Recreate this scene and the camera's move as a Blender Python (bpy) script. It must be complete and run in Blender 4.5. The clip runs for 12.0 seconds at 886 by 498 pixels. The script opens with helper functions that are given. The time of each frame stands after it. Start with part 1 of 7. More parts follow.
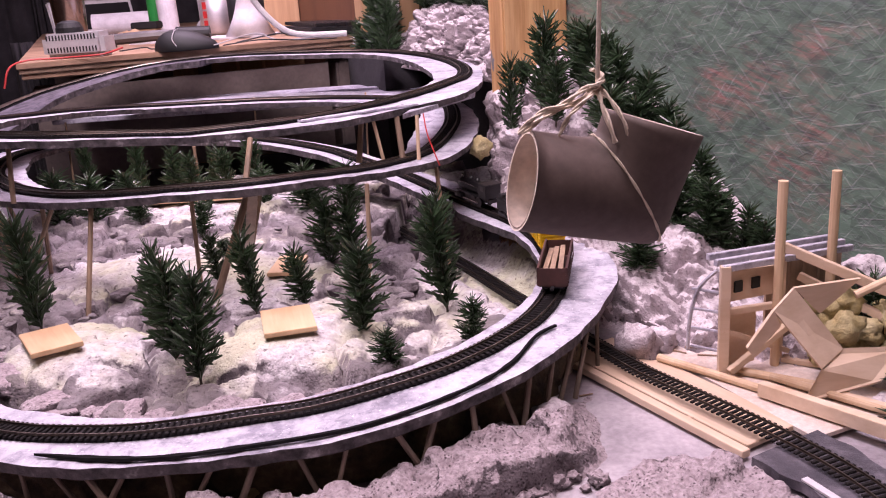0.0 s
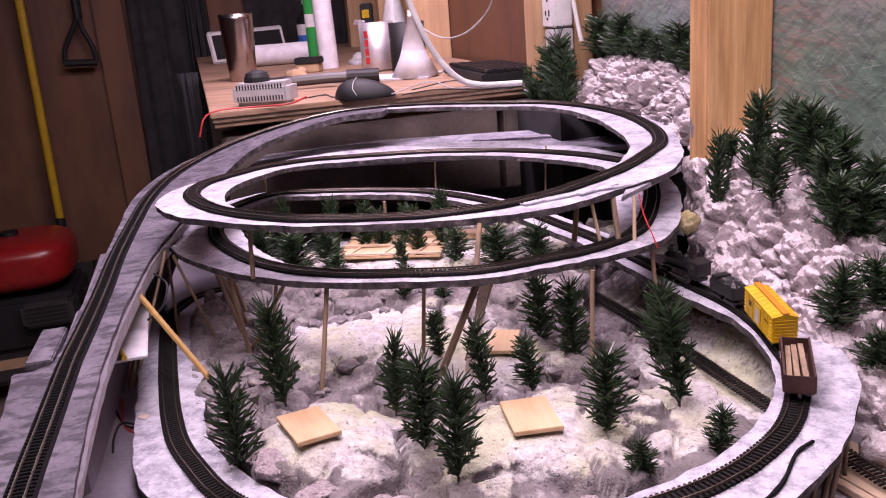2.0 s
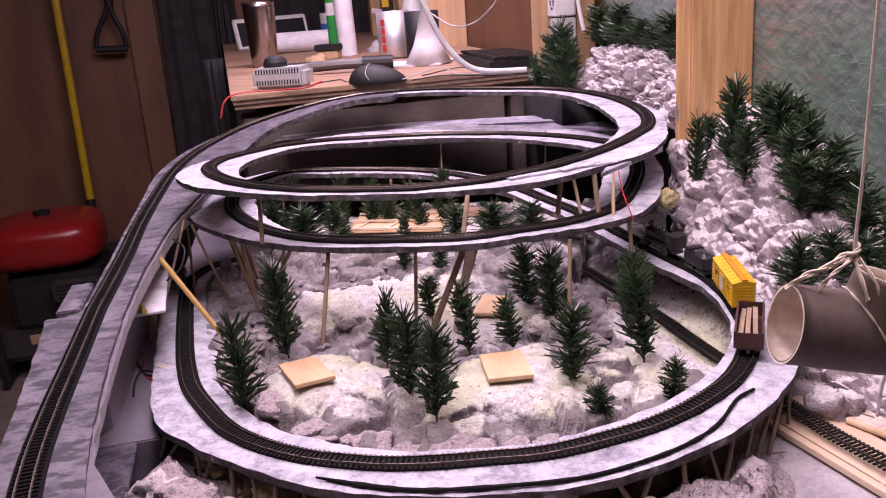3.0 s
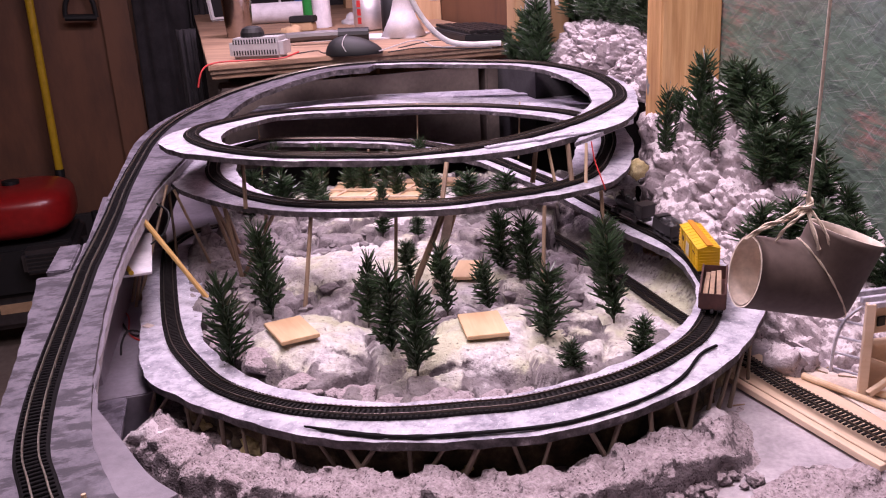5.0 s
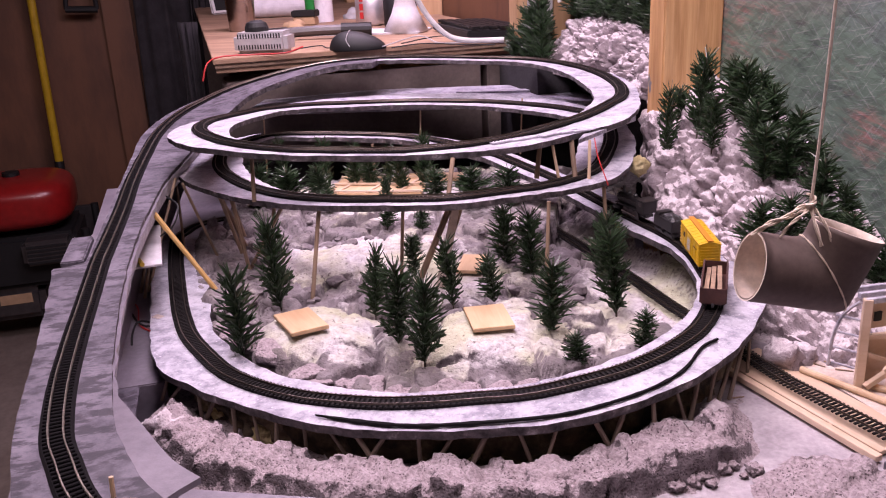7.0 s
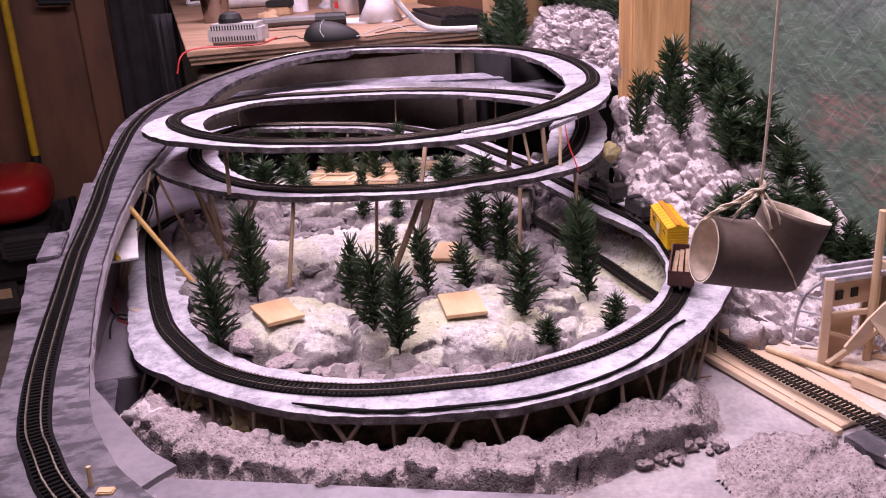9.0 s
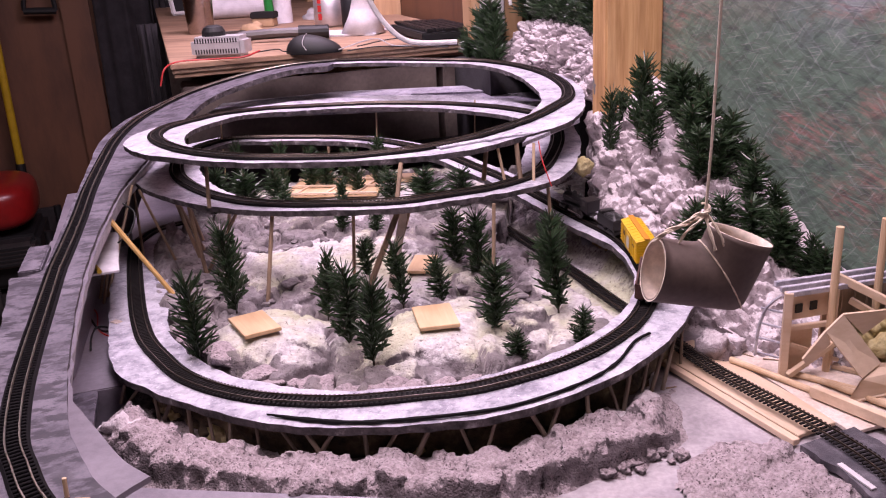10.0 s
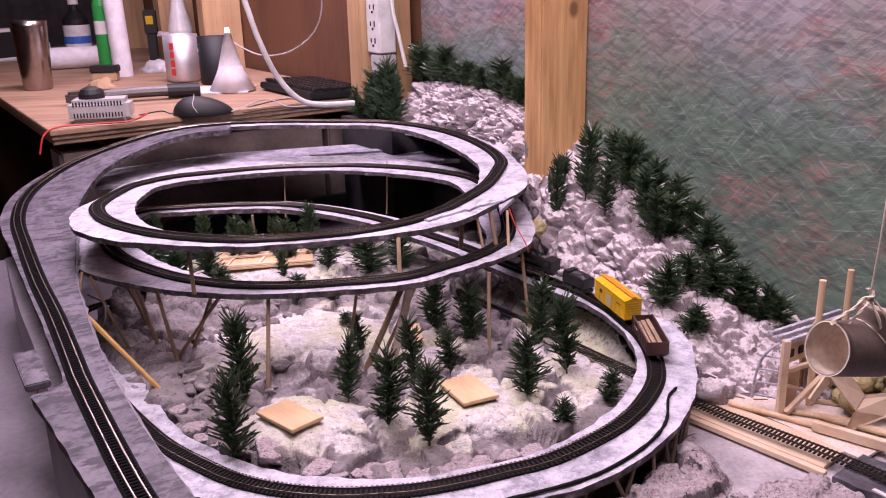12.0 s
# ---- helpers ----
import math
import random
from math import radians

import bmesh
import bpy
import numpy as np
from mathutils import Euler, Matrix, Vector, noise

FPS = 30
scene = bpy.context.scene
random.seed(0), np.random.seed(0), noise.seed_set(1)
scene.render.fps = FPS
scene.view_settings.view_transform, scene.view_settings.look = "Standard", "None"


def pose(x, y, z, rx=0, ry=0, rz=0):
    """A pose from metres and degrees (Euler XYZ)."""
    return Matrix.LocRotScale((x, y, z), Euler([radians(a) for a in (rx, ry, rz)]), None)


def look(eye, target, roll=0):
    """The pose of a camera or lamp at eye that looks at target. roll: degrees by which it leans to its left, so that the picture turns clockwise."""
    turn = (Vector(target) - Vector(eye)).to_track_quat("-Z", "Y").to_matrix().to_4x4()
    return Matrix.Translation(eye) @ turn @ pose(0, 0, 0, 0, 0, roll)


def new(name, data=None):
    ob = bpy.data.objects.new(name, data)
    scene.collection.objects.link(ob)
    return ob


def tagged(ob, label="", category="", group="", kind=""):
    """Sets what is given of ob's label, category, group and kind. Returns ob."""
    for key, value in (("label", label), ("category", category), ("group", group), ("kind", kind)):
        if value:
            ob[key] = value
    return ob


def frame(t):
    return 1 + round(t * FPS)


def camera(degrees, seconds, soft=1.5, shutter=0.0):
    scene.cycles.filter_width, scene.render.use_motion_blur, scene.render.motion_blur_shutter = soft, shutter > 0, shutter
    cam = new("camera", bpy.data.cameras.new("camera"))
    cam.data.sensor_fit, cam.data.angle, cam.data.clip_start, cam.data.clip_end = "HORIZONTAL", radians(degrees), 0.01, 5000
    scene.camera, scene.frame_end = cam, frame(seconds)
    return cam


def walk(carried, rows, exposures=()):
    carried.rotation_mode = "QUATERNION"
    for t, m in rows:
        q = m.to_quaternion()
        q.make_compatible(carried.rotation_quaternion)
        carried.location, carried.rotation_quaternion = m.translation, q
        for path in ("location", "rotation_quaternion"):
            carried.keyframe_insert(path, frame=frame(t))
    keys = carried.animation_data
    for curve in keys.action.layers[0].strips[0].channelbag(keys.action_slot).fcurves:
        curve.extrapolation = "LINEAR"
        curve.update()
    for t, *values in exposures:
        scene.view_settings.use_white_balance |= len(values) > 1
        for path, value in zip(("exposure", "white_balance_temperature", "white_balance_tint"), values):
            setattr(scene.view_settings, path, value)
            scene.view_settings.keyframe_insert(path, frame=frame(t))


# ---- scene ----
cam = camera(54.0, 12.0, 1.1)
PATH = [
    (0, (0.0943, 0.154, 0.9943), (-0.0449, 1.3903, 0.6174), -3.9),
    (0.5, (0.0527, 0.1632, 1.0184), (-0.1222, 1.3955, 0.6434), -4.7),
    (1, (0.0052, 0.1781, 1.0463), (-0.2074, 1.4073, 0.6791), -4.3),
    (1.5, (-0.0065, 0.1736, 1.0626), (-0.2574, 1.3942, 0.6927), -4.6),
    (2, (0.0052, 0.1456, 1.0684), (-0.2867, 1.3585, 0.7031), -4.6),
    (2.5, (0.0247, 0.1118, 1.0691), (-0.3114, 1.313, 0.7031), -4.6),
    (3, (0.0494, 0.0865, 1.0665), (-0.2802, 1.2864, 0.6908), -4.3),
    (3.5, (0.0553, 0.0663, 1.0639), (-0.234, 1.2688, 0.6635), -3.7),
    (3.7, (0.0481, 0.0598, 1.0665), (-0.2268, 1.2623, 0.6563), -3.4),
    (5.5, (0.0468, 0.0546, 1.0646), (-0.2399, 1.2532, 0.6512), -3.3),
    (6, (0.0416, 0.0527, 1.0633), (-0.2451, 1.25, 0.6453), -3.4),
    (6.5, (0.0416, 0.0468, 1.0678), (-0.2431, 1.2428, 0.6453), -3.2),
    (7, (0.0416, 0.0403, 1.0704), (-0.2359, 1.2389, 0.6499), -2.8),
    (9, (0.052, 0.0319, 1.0743), (-0.2002, 1.2285, 0.6349), -3.5),
    (9.5, (0.0611, 0.0254, 1.0795), (-0.184, 1.2259, 0.6453), -3.4),
    (10, (0.0676, 0.0189, 1.086), (-0.1677, 1.2227, 0.6544), -3.2),
    (10.5, (0.037, 0.0195, 1.1023), (-0.154, 1.235, 0.683), -2.8),
    (11, (-0.0416, 0.0, 1.1257), (-0.0474, 1.2311, 0.709), -1.2),
    (11.5, (-0.1066, -0.0078, 1.1315), (-0.013, 1.2246, 0.7272), -1.0),
    (12, (-0.1502, 0.0046, 1.1341), (-0.039, 1.2376, 0.7376), -1.5),
]
EXPOSURES = [(0.0, 0.05), (1.0, 0.0), (10.0, 0.0), (11.2, -0.1), (12.0, -0.1)]
LAMP_LAYOUT, LAMP_BENCH, LAMP_FILL = 20.5, 13.5, 11.0
walk(cam, [(t, look(eye, target, roll)) for t, eye, target, roll in PATH], EXPOSURES)

# ---- world and lamps ----
world = bpy.data.worlds.new("world")
world.use_nodes = True
world.node_tree.nodes["Background"].inputs[0].default_value = (0.75, 0.7, 0.8, 1)
world.node_tree.nodes["Background"].inputs[1].default_value = 0.06
scene.world = world


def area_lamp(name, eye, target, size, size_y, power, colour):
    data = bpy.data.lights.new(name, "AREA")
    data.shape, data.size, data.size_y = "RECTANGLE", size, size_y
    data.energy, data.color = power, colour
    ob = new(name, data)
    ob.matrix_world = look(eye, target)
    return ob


# a strip light over the layout, one over the work bench, a weaker added fill behind
area_lamp("layout_lamp", (-0.16, 0.64, 1.8), (0.02, 0.88, 0.8), 1.1, 0.25, LAMP_LAYOUT, (1.0, 0.8, 0.945))
area_lamp("bench_lamp", (-0.42, 1.55, 1.7), (-0.45, 1.65, 0.93), 0.5, 0.2, LAMP_BENCH, (1.0, 0.75, 1.0))
# unseen fill lamp, added to lift the dark parts
area_lamp("fill_lamp", (-0.42, -0.1, 2.3), (0.1, 0.9, 0.9), 0.5, 0.5, LAMP_FILL, (1.0, 0.8, 0.87))


# ---- materials ----
def material(name, rough=0.7, metal=0.0):
    m = bpy.data.materials.new(name)
    m.use_nodes = True
    b = m.node_tree.nodes["Principled BSDF"]
    b.inputs["Roughness"].default_value, b.inputs["Metallic"].default_value = rough, metal
    return m, m.node_tree.nodes, m.node_tree.links, b


def coords(nodes, links, kind="Object", scale=(1, 1, 1)):
    tc, mp = nodes.new("ShaderNodeTexCoord"), nodes.new("ShaderNodeMapping")
    mp.inputs["Scale"].default_value = scale
    links.new(tc.outputs[kind], mp.inputs["Vector"])
    return mp.outputs["Vector"]


def noise_tex(nodes, links, vec, scale, detail=5, rough=0.6):
    n = nodes.new("ShaderNodeTexNoise")
    n.inputs["Scale"].default_value, n.inputs["Detail"].default_value, n.inputs["Roughness"].default_value = scale, detail, rough
    links.new(vec, n.inputs["Vector"])
    return n.outputs["Fac"]


def ramp(nodes, links, fac, stops):
    r = nodes.new("ShaderNodeValToRGB")
    els = r.color_ramp.elements
    els[0].position, els[0].color = stops[0][0], (*stops[0][1], 1)
    els[1].position, els[1].color = stops[-1][0], (*stops[-1][1], 1)
    for p, c in stops[1:-1]:
        e = els.new(p)
        e.color = (*c, 1)
    links.new(fac, r.inputs["Fac"])
    return r.outputs["Color"]


def mix(nodes, links, fac, a, b, blend="MIX"):
    m = nodes.new("ShaderNodeMix")
    m.data_type, m.blend_type = "RGBA", blend
    for sock, v in ((m.inputs[0], fac), (m.inputs[6], a), (m.inputs[7], b)):
        if isinstance(v, (float, int)):
            sock.default_value = v
        elif isinstance(v, tuple):
            sock.default_value = (*v, 1)
        else:
            links.new(v, sock)
    return m.outputs[2]


def bump(nodes, links, b, height, strength, dist):
    n = nodes.new("ShaderNodeBump")
    n.inputs["Strength"].default_value, n.inputs["Distance"].default_value = strength, dist
    links.new(height, n.inputs["Height"])
    links.new(n.outputs["Normal"], b.inputs["Normal"])


def speckled(name, stops, scale, fine, rough=0.8, metal=0.0, bump_h=0.0, bump_scale=None, stretch=(1, 1, 1), grain=0.25, kind="Object"):
    """A surface whose colour wanders along a ramp, with a finer grain over it."""
    m, nd, ln, b = material(name, rough, metal)
    v = coords(nd, ln, kind, stretch)
    base = ramp(nd, ln, noise_tex(nd, ln, v, scale), stops)
    g = ramp(nd, ln, noise_tex(nd, ln, v, fine, 3), [(0.3, (1 - grain,) * 3), (0.7, (1, 1, 1))])
    ln.new(mix(nd, ln, 1.0, base, g, "MULTIPLY"), b.inputs["Base Color"])
    if bump_h:
        bump(nd, ln, b, noise_tex(nd, ln, v, bump_scale or fine, 6, 0.7), 0.8, bump_h)
    return m


def plain(name, c, rough=0.5, metal=0.0):
    d = tuple(x * 0.8 for x in c)
    return speckled(name, [(0.35, d), (0.65, c)], 40, 400, rough, metal, grain=0.12)


def wood(name, light, dark, along=(1, 1, 0.06), scale=60, rough=0.65):
    """Straight-grained wood; the small factor in `along` gives the grain's axis."""
    m, nd, ln, b = material(name, rough)
    v = coords(nd, ln, "Object", along)
    n1 = noise_tex(nd, ln, v, scale, 6, 0.65)
    n2 = noise_tex(nd, ln, coords(nd, ln, "Object"), scale * 0.12, 3)
    c = ramp(nd, ln, n1, [(0.3, dark), (0.6, light)])
    info = nd.new("ShaderNodeObjectInfo")
    tone = ramp(nd, ln, info.outputs["Random"], [(0.0, (0.82, 0.8, 0.78)), (1.0, (1.0, 1.0, 1.0))])
    c = mix(nd, ln, 1.0, c, tone, "MULTIPLY")
    ln.new(mix(nd, ln, 1.0, c, ramp(nd, ln, n2, [(0.25, (0.75, 0.72, 0.7)), (0.7, (1, 1, 1))]), "MULTIPLY"), b.inputs["Base Color"])
    bump(nd, ln, b, n1, 0.4, 0.0004)
    return m


def painted_bed(name, smudge=0.5, dabs=False):
    """Board painted white by hand, dark undercoat showing through in strokes and scuffs."""
    m, nd, ln, b = material(name, 0.6)
    v = coords(nd, ln, "Object", (1, 1, 1))
    big = noise_tex(nd, ln, v, 22, 6, 0.7)
    fine = noise_tex(nd, ln, v, 160, 5, 0.7)
    stops = [(0.22, (0.15, 0.14, 0.175)), (smudge - 0.08, (0.34, 0.325, 0.38)), (smudge + 0.06, (0.5, 0.48, 0.545)), (0.85, (0.64, 0.61, 0.67))]
    if dabs:
        stops = [(0.25, (0.07, 0.061, 0.08)), (0.5, (0.138, 0.122, 0.152)), (0.85, (0.22, 0.2, 0.24))]
    c = ramp(nd, ln, big, stops)
    s = ramp(nd, ln, fine, [(0.28, (0.5, 0.5, 0.54)), (0.5, (1, 1, 1))])
    c = mix(nd, ln, 1.0, c, s, "MULTIPLY")
    c = mix(nd, ln, 1.0, c, ramp(nd, ln, noise_tex(nd, ln, v, 58, 6, 0.72), [(0.36, (0.55, 0.54, 0.58)), (0.52, (1, 1, 1))]), "MULTIPLY")
    spots = noise_tex(nd, ln, v, 420, 2, 0.5)
    if not dabs:
        c = mix(nd, ln, ramp(nd, ln, spots, [(0.68, (0, 0, 0)), (0.74, (1, 1, 1))]), c, (0.82, 0.8, 0.84))
    if dabs:
        turned, spread = nd.new("ShaderNodeMapping"), nd.new("ShaderNodeMapping")
        turned.inputs["Rotation"].default_value = (0, 0, math.radians(-28))
        spread.inputs["Scale"].default_value = (1, 2.2, 1)
        ln.new(v, turned.inputs["Vector"])
        ln.new(turned.outputs["Vector"], spread.inputs["Vector"])
        d = noise_tex(nd, ln, spread.outputs["Vector"], 52, 5, 0.66)
        where = noise_tex(nd, ln, v, 42, 2, 0.5)
        c = mix(nd, ln, mix(nd, ln, 1.0, ramp(nd, ln, d, [(0.47, (0, 0, 0)), (0.55, (0.9, 0.9, 0.9))]), ramp(nd, ln, where, [(0.4, (0, 0, 0)), (0.48, (1, 1, 1))]), "MULTIPLY"), c, (0.03, 0.025, 0.035))
    ln.new(c, b.inputs["Base Color"])
    bump(nd, ln, b, fine, 0.5, 0.0008)
    return m


def plaster_rock(name, low=(0.2, 0.18, 0.2), high=(0.66, 0.61, 0.64), scale=38, snow=0.5, green=False, pale_low=(0.5, 0.46, 0.49), pale_high=(0.8, 0.77, 0.78), pit=0.31, relief=0.0014, porous=False):
    """Plaster rock washed in grey, paler on what faces up (white powder on the ground); pits are darker."""
    m, nd, ln, b = material(name, 0.95)
    v = coords(nd, ln)
    big, fine = noise_tex(nd, ln, v, scale, 6, 0.65), noise_tex(nd, ln, v, scale * 8, 3, 0.55)
    c = ramp(nd, ln, big, [(0.3, low), (0.6, tuple((x + y) / 2 for x, y in zip(low, high))), (0.8, high)])
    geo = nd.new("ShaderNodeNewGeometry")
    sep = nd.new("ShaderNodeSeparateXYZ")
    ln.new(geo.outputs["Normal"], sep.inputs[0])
    # blend to the paler tone by how far the surface faces up
    facing_up = nd.new("ShaderNodeMath")
    facing_up.operation = "MULTIPLY_ADD"
    ln.new(fine, facing_up.inputs[0])
    facing_up.inputs[1].default_value = 0.7
    ln.new(sep.outputs["Z"], facing_up.inputs[2])
    f = ramp(nd, ln, facing_up.outputs[0], [(0.55 + snow * 0.5, (0, 0, 0)), (0.95 + snow * 0.35, (1, 1, 1))])
    white = ramp(nd, ln, fine, [(0.25, pale_low), (0.62, pale_high)])
    if green:
        at = nd.new("ShaderNodeAttribute")
        at.attribute_name = "powder"
        pw = nd.new("ShaderNodeMath")
        pw.operation = "MULTIPLY_ADD"
        ln.new(noise_tex(nd, ln, v, 55, 5, 0.7), pw.inputs[0])
        pw.inputs[1].default_value = 1.3
        ln.new(at.outputs["Fac"], pw.inputs[2])
        f = mix(nd, ln, 1.0, f, ramp(nd, ln, pw.outputs[0], [(0.72, (0.12, 0.12, 0.12)), (1.1, (1, 1, 1))]), "MULTIPLY")
        g = noise_tex(nd, ln, v, 14, 4, 0.6)
        white = mix(nd, ln, ramp(nd, ln, g, [(0.43, (0, 0, 0)), (0.62, (0.9, 0.9, 0.9))]), white, (0.53, 0.53, 0.37))
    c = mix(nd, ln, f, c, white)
    # dark dots paint the shade inside small pits
    pits = ramp(nd, ln, noise_tex(nd, ln, v, scale * 7.5, 3, 0.55), [(pit - 0.06, (0.3, 0.27, 0.28)), (pit + 0.06, (1, 1, 1))])
    wash = ramp(nd, ln, noise_tex(nd, ln, v, scale * 2.6, 5, 0.7), [(0.36, (0.76, 0.73, 0.74)), (0.6, (1, 1, 1))])
    c = mix(nd, ln, 1.0, c, wash, "MULTIPLY")
    if porous:
        # finer holes, likewise only shaded in by colour
        holes = nd.new("ShaderNodeTexVoronoi")
        holes.inputs["Scale"].default_value = 430
        ln.new(v, holes.inputs["Vector"])
        deep = ramp(nd, ln, holes.outputs["Distance"], [(0.16, (0.22, 0.19, 0.2)), (0.36, (1, 1, 1))])
        spread = ramp(nd, ln, noise_tex(nd, ln, v, 70, 4, 0.6), [(0.42, (0, 0, 0)), (0.56, (1, 1, 1))])
        c = mix(nd, ln, 1.0, c, mix(nd, ln, spread, (1.0, 1.0, 1.0), deep), "MULTIPLY")
    ln.new(mix(nd, ln, 1.0, c, pits, "MULTIPLY"), b.inputs["Base Color"])
    vo = nd.new("ShaderNodeTexVoronoi")
    vo.inputs["Scale"].default_value = 520
    ln.new(v, vo.inputs["Vector"])
    grit = mix(nd, ln, 0.22, fine, ramp(nd, ln, vo.outputs["Distance"], [(0.1, (0, 0, 0)), (0.5, (1, 1, 1))]))
    bump(nd, ln, b, grit, 0.9, relief)
    return m


def pine_post(name):
    """Old yellow pine: wavy grain, a few dark knots, dabs of blue-grey wall paint."""
    m, nd, ln, b = material(name, 0.6)
    v = coords(nd, ln, "Object", (1, 1, 0.05))
    n1 = noise_tex(nd, ln, v, 130, 6, 0.7)
    n2 = noise_tex(nd, ln, coords(nd, ln, "Object", (1, 1, 0.16)), 34, 4, 0.6)
    c = ramp(nd, ln, n1, [(0.3, (0.38, 0.2, 0.08)), (0.48, (0.52, 0.3, 0.13)), (0.66, (0.62, 0.39, 0.19))])
    c = mix(nd, ln, 1.0, c, ramp(nd, ln, n2, [(0.3, (0.62, 0.55, 0.5)), (0.55, (1, 1, 1))]), "MULTIPLY")
    vo = nd.new("ShaderNodeTexVoronoi")
    vo.inputs["Scale"].default_value = 13
    ln.new(coords(nd, ln, "Object", (1, 1, 0.7)), vo.inputs["Vector"])
    c = mix(nd, ln, ramp(nd, ln, vo.outputs["Distance"], [(0.06, (0.85, 0.85, 0.85)), (0.13, (0, 0, 0))]), c, (0.1, 0.045, 0.02))
    paint = noise_tex(nd, ln, coords(nd, ln, "Object", (1, 1, 0.5)), 48, 3, 0.5)
    c = mix(nd, ln, ramp(nd, ln, paint, [(0.71, (0, 0, 0)), (0.74, (0.85, 0.85, 0.85))]), c, (0.09, 0.13, 0.17))
    ln.new(c, b.inputs["Base Color"])
    bump(nd, ln, b, n1, 0.5, 0.0005)
    return m


def sky_panel(name):
    """Strand board daubed with thin grey-blue, green, pink and red paint; strands and cuts stand out in fine relief,
    with painted glints.
    """
    m, nd, ln, b = material(name, 0.6)
    v = coords(nd, ln)

    def strokes(turn, along, across, scale, lo, hi, detail=3):
        mp, mp2 = nd.new("ShaderNodeMapping"), nd.new("ShaderNodeMapping")
        mp.inputs["Rotation"].default_value = (0, turn, 0)
        mp2.inputs["Scale"].default_value = (along * 0.8, 1, across * 1.5)
        ln.new(v, mp.inputs["Vector"])
        ln.new(mp.outputs["Vector"], mp2.inputs["Vector"])
        return ramp(nd, ln, noise_tex(nd, ln, mp2.outputs["Vector"], scale, detail, 0.55), [(lo, (0, 0, 0)), (hi, (1, 1, 1))])

    def height(up):
        """Paint laid more thickly high (or low) on the board, with a ragged border."""
        sp, ad = nd.new("ShaderNodeSeparateXYZ"), nd.new("ShaderNodeMath")
        ln.new(v, sp.inputs[0])
        ad.operation = "MULTIPLY_ADD"
        ln.new(sp.outputs["Z"], ad.inputs[0])
        ad.inputs[1].default_value = 2.4 * up
        ln.new(noise_tex(nd, ln, coords(nd, ln, "Object", (0.7, 1, 1.3)), 9, 9, 0.78), ad.inputs[2])
        return ad.outputs[0]

    base = noise_tex(nd, ln, coords(nd, ln, "Object", (1, 1, 1.3)), 11, 8, 0.75)
    c = ramp(nd, ln, base, [(0.3, (0.16, 0.18, 0.2)), (0.42, (0.25, 0.29, 0.3)), (0.55, (0.31, 0.32, 0.34)), (0.65, (0.22, 0.27, 0.25)), (0.8, (0.3, 0.27, 0.29))])
    c = mix(nd, ln, ramp(nd, ln, height(-1), [(0.66, (0, 0, 0)), (1.25, (0.9, 0.9, 0.9))]), c, (0.11, 0.185, 0.12))
    c = mix(nd, ln, ramp(nd, ln, height(1), [(-0.15, (0, 0, 0)), (0.5, (0.85, 0.85, 0.85))]), c, (0.38, 0.24, 0.235))
    red = noise_tex(nd, ln, coords(nd, ln, "Object", (1, 1, 2.2)), 5.2, 6, 0.7)
    torn = strokes(0.2, 9, 34, 5, 0.4, 0.6, 6)
    c = mix(nd, ln, mix(nd, ln, 1.0, ramp(nd, ln, red, [(0.5, (0, 0, 0)), (0.62, (0.85, 0.85, 0.85))]), torn, "MULTIPLY"), c, (0.4, 0.17, 0.15))
    grn = noise_tex(nd, ln, coords(nd, ln, "Object", (1.1, 1, 2)), 5.2, 6, 0.7)
    c = mix(nd, ln, mix(nd, ln, 1.0, ramp(nd, ln, grn, [(0.5, (0, 0, 0)), (0.62, (0.85, 0.85, 0.85))]), strokes(-0.3, 9, 34, 5, 0.4, 0.6, 6), "MULTIPLY"), c, (0.15, 0.25, 0.17))
    relief = None
    # dark strokes mark cuts; pale strokes put strand glints into the colour
    for turn, along, across, lo, tint, k in ((0.5, 7, 56, 0.585, (0.1, 0.1, 0.11), 0.42), (-0.55, 7, 62, 0.59, (0.11, 0.1, 0.1), 0.42), (0.08, 6, 66, 0.575, (0.09, 0.09, 0.1), 0.48), (0.75, 7, 56, 0.6, (0.56, 0.54, 0.54), 0.32), (-0.2, 6, 60, 0.585, (0.55, 0.5, 0.5), 0.34), (-0.9, 8, 56, 0.6, (0.52, 0.51, 0.5), 0.32), (0.25, 2.2, 60, 0.66, (0.07, 0.07, 0.08), 0.7), (-0.7, 2.0, 60, 0.67, (0.6, 0.58, 0.58), 0.5)):
        s = strokes(turn, along, across, 4.6, lo, lo + 0.06, 5)
        c = mix(nd, ln, mix(nd, ln, 1.0, s, (k * 0.66,) * 3, "MULTIPLY"), c, tint)
        relief = s if relief is None else mix(nd, ln, 1.0, relief, s, "ADD")
    for turn in (0.45, -0.6, 0.1):
        mp, mp2, cells = nd.new("ShaderNodeMapping"), nd.new("ShaderNodeMapping"), nd.new("ShaderNodeTexVoronoi")
        mp.inputs["Rotation"].default_value = (0, turn, 0)
        mp2.inputs["Scale"].default_value = (42, 1, 230)
        cells.inputs["Scale"].default_value = 1.0
        ln.new(v, mp.inputs["Vector"])
        ln.new(mp.outputs["Vector"], mp2.inputs["Vector"])
        ln.new(mp2.outputs["Vector"], cells.inputs["Vector"])
        bw = nd.new("ShaderNodeRGBToBW")
        ln.new(cells.outputs["Color"], bw.inputs[0])
        c = mix(nd, ln, 1.0, c, ramp(nd, ln, bw.outputs[0], [(0.2, (0.74, 0.74, 0.76)), (0.5, (0.98, 0.98, 0.98)), (0.8, (1, 1, 1))]), "MULTIPLY")
        relief = mix(nd, ln, 0.3, relief, bw.outputs[0])
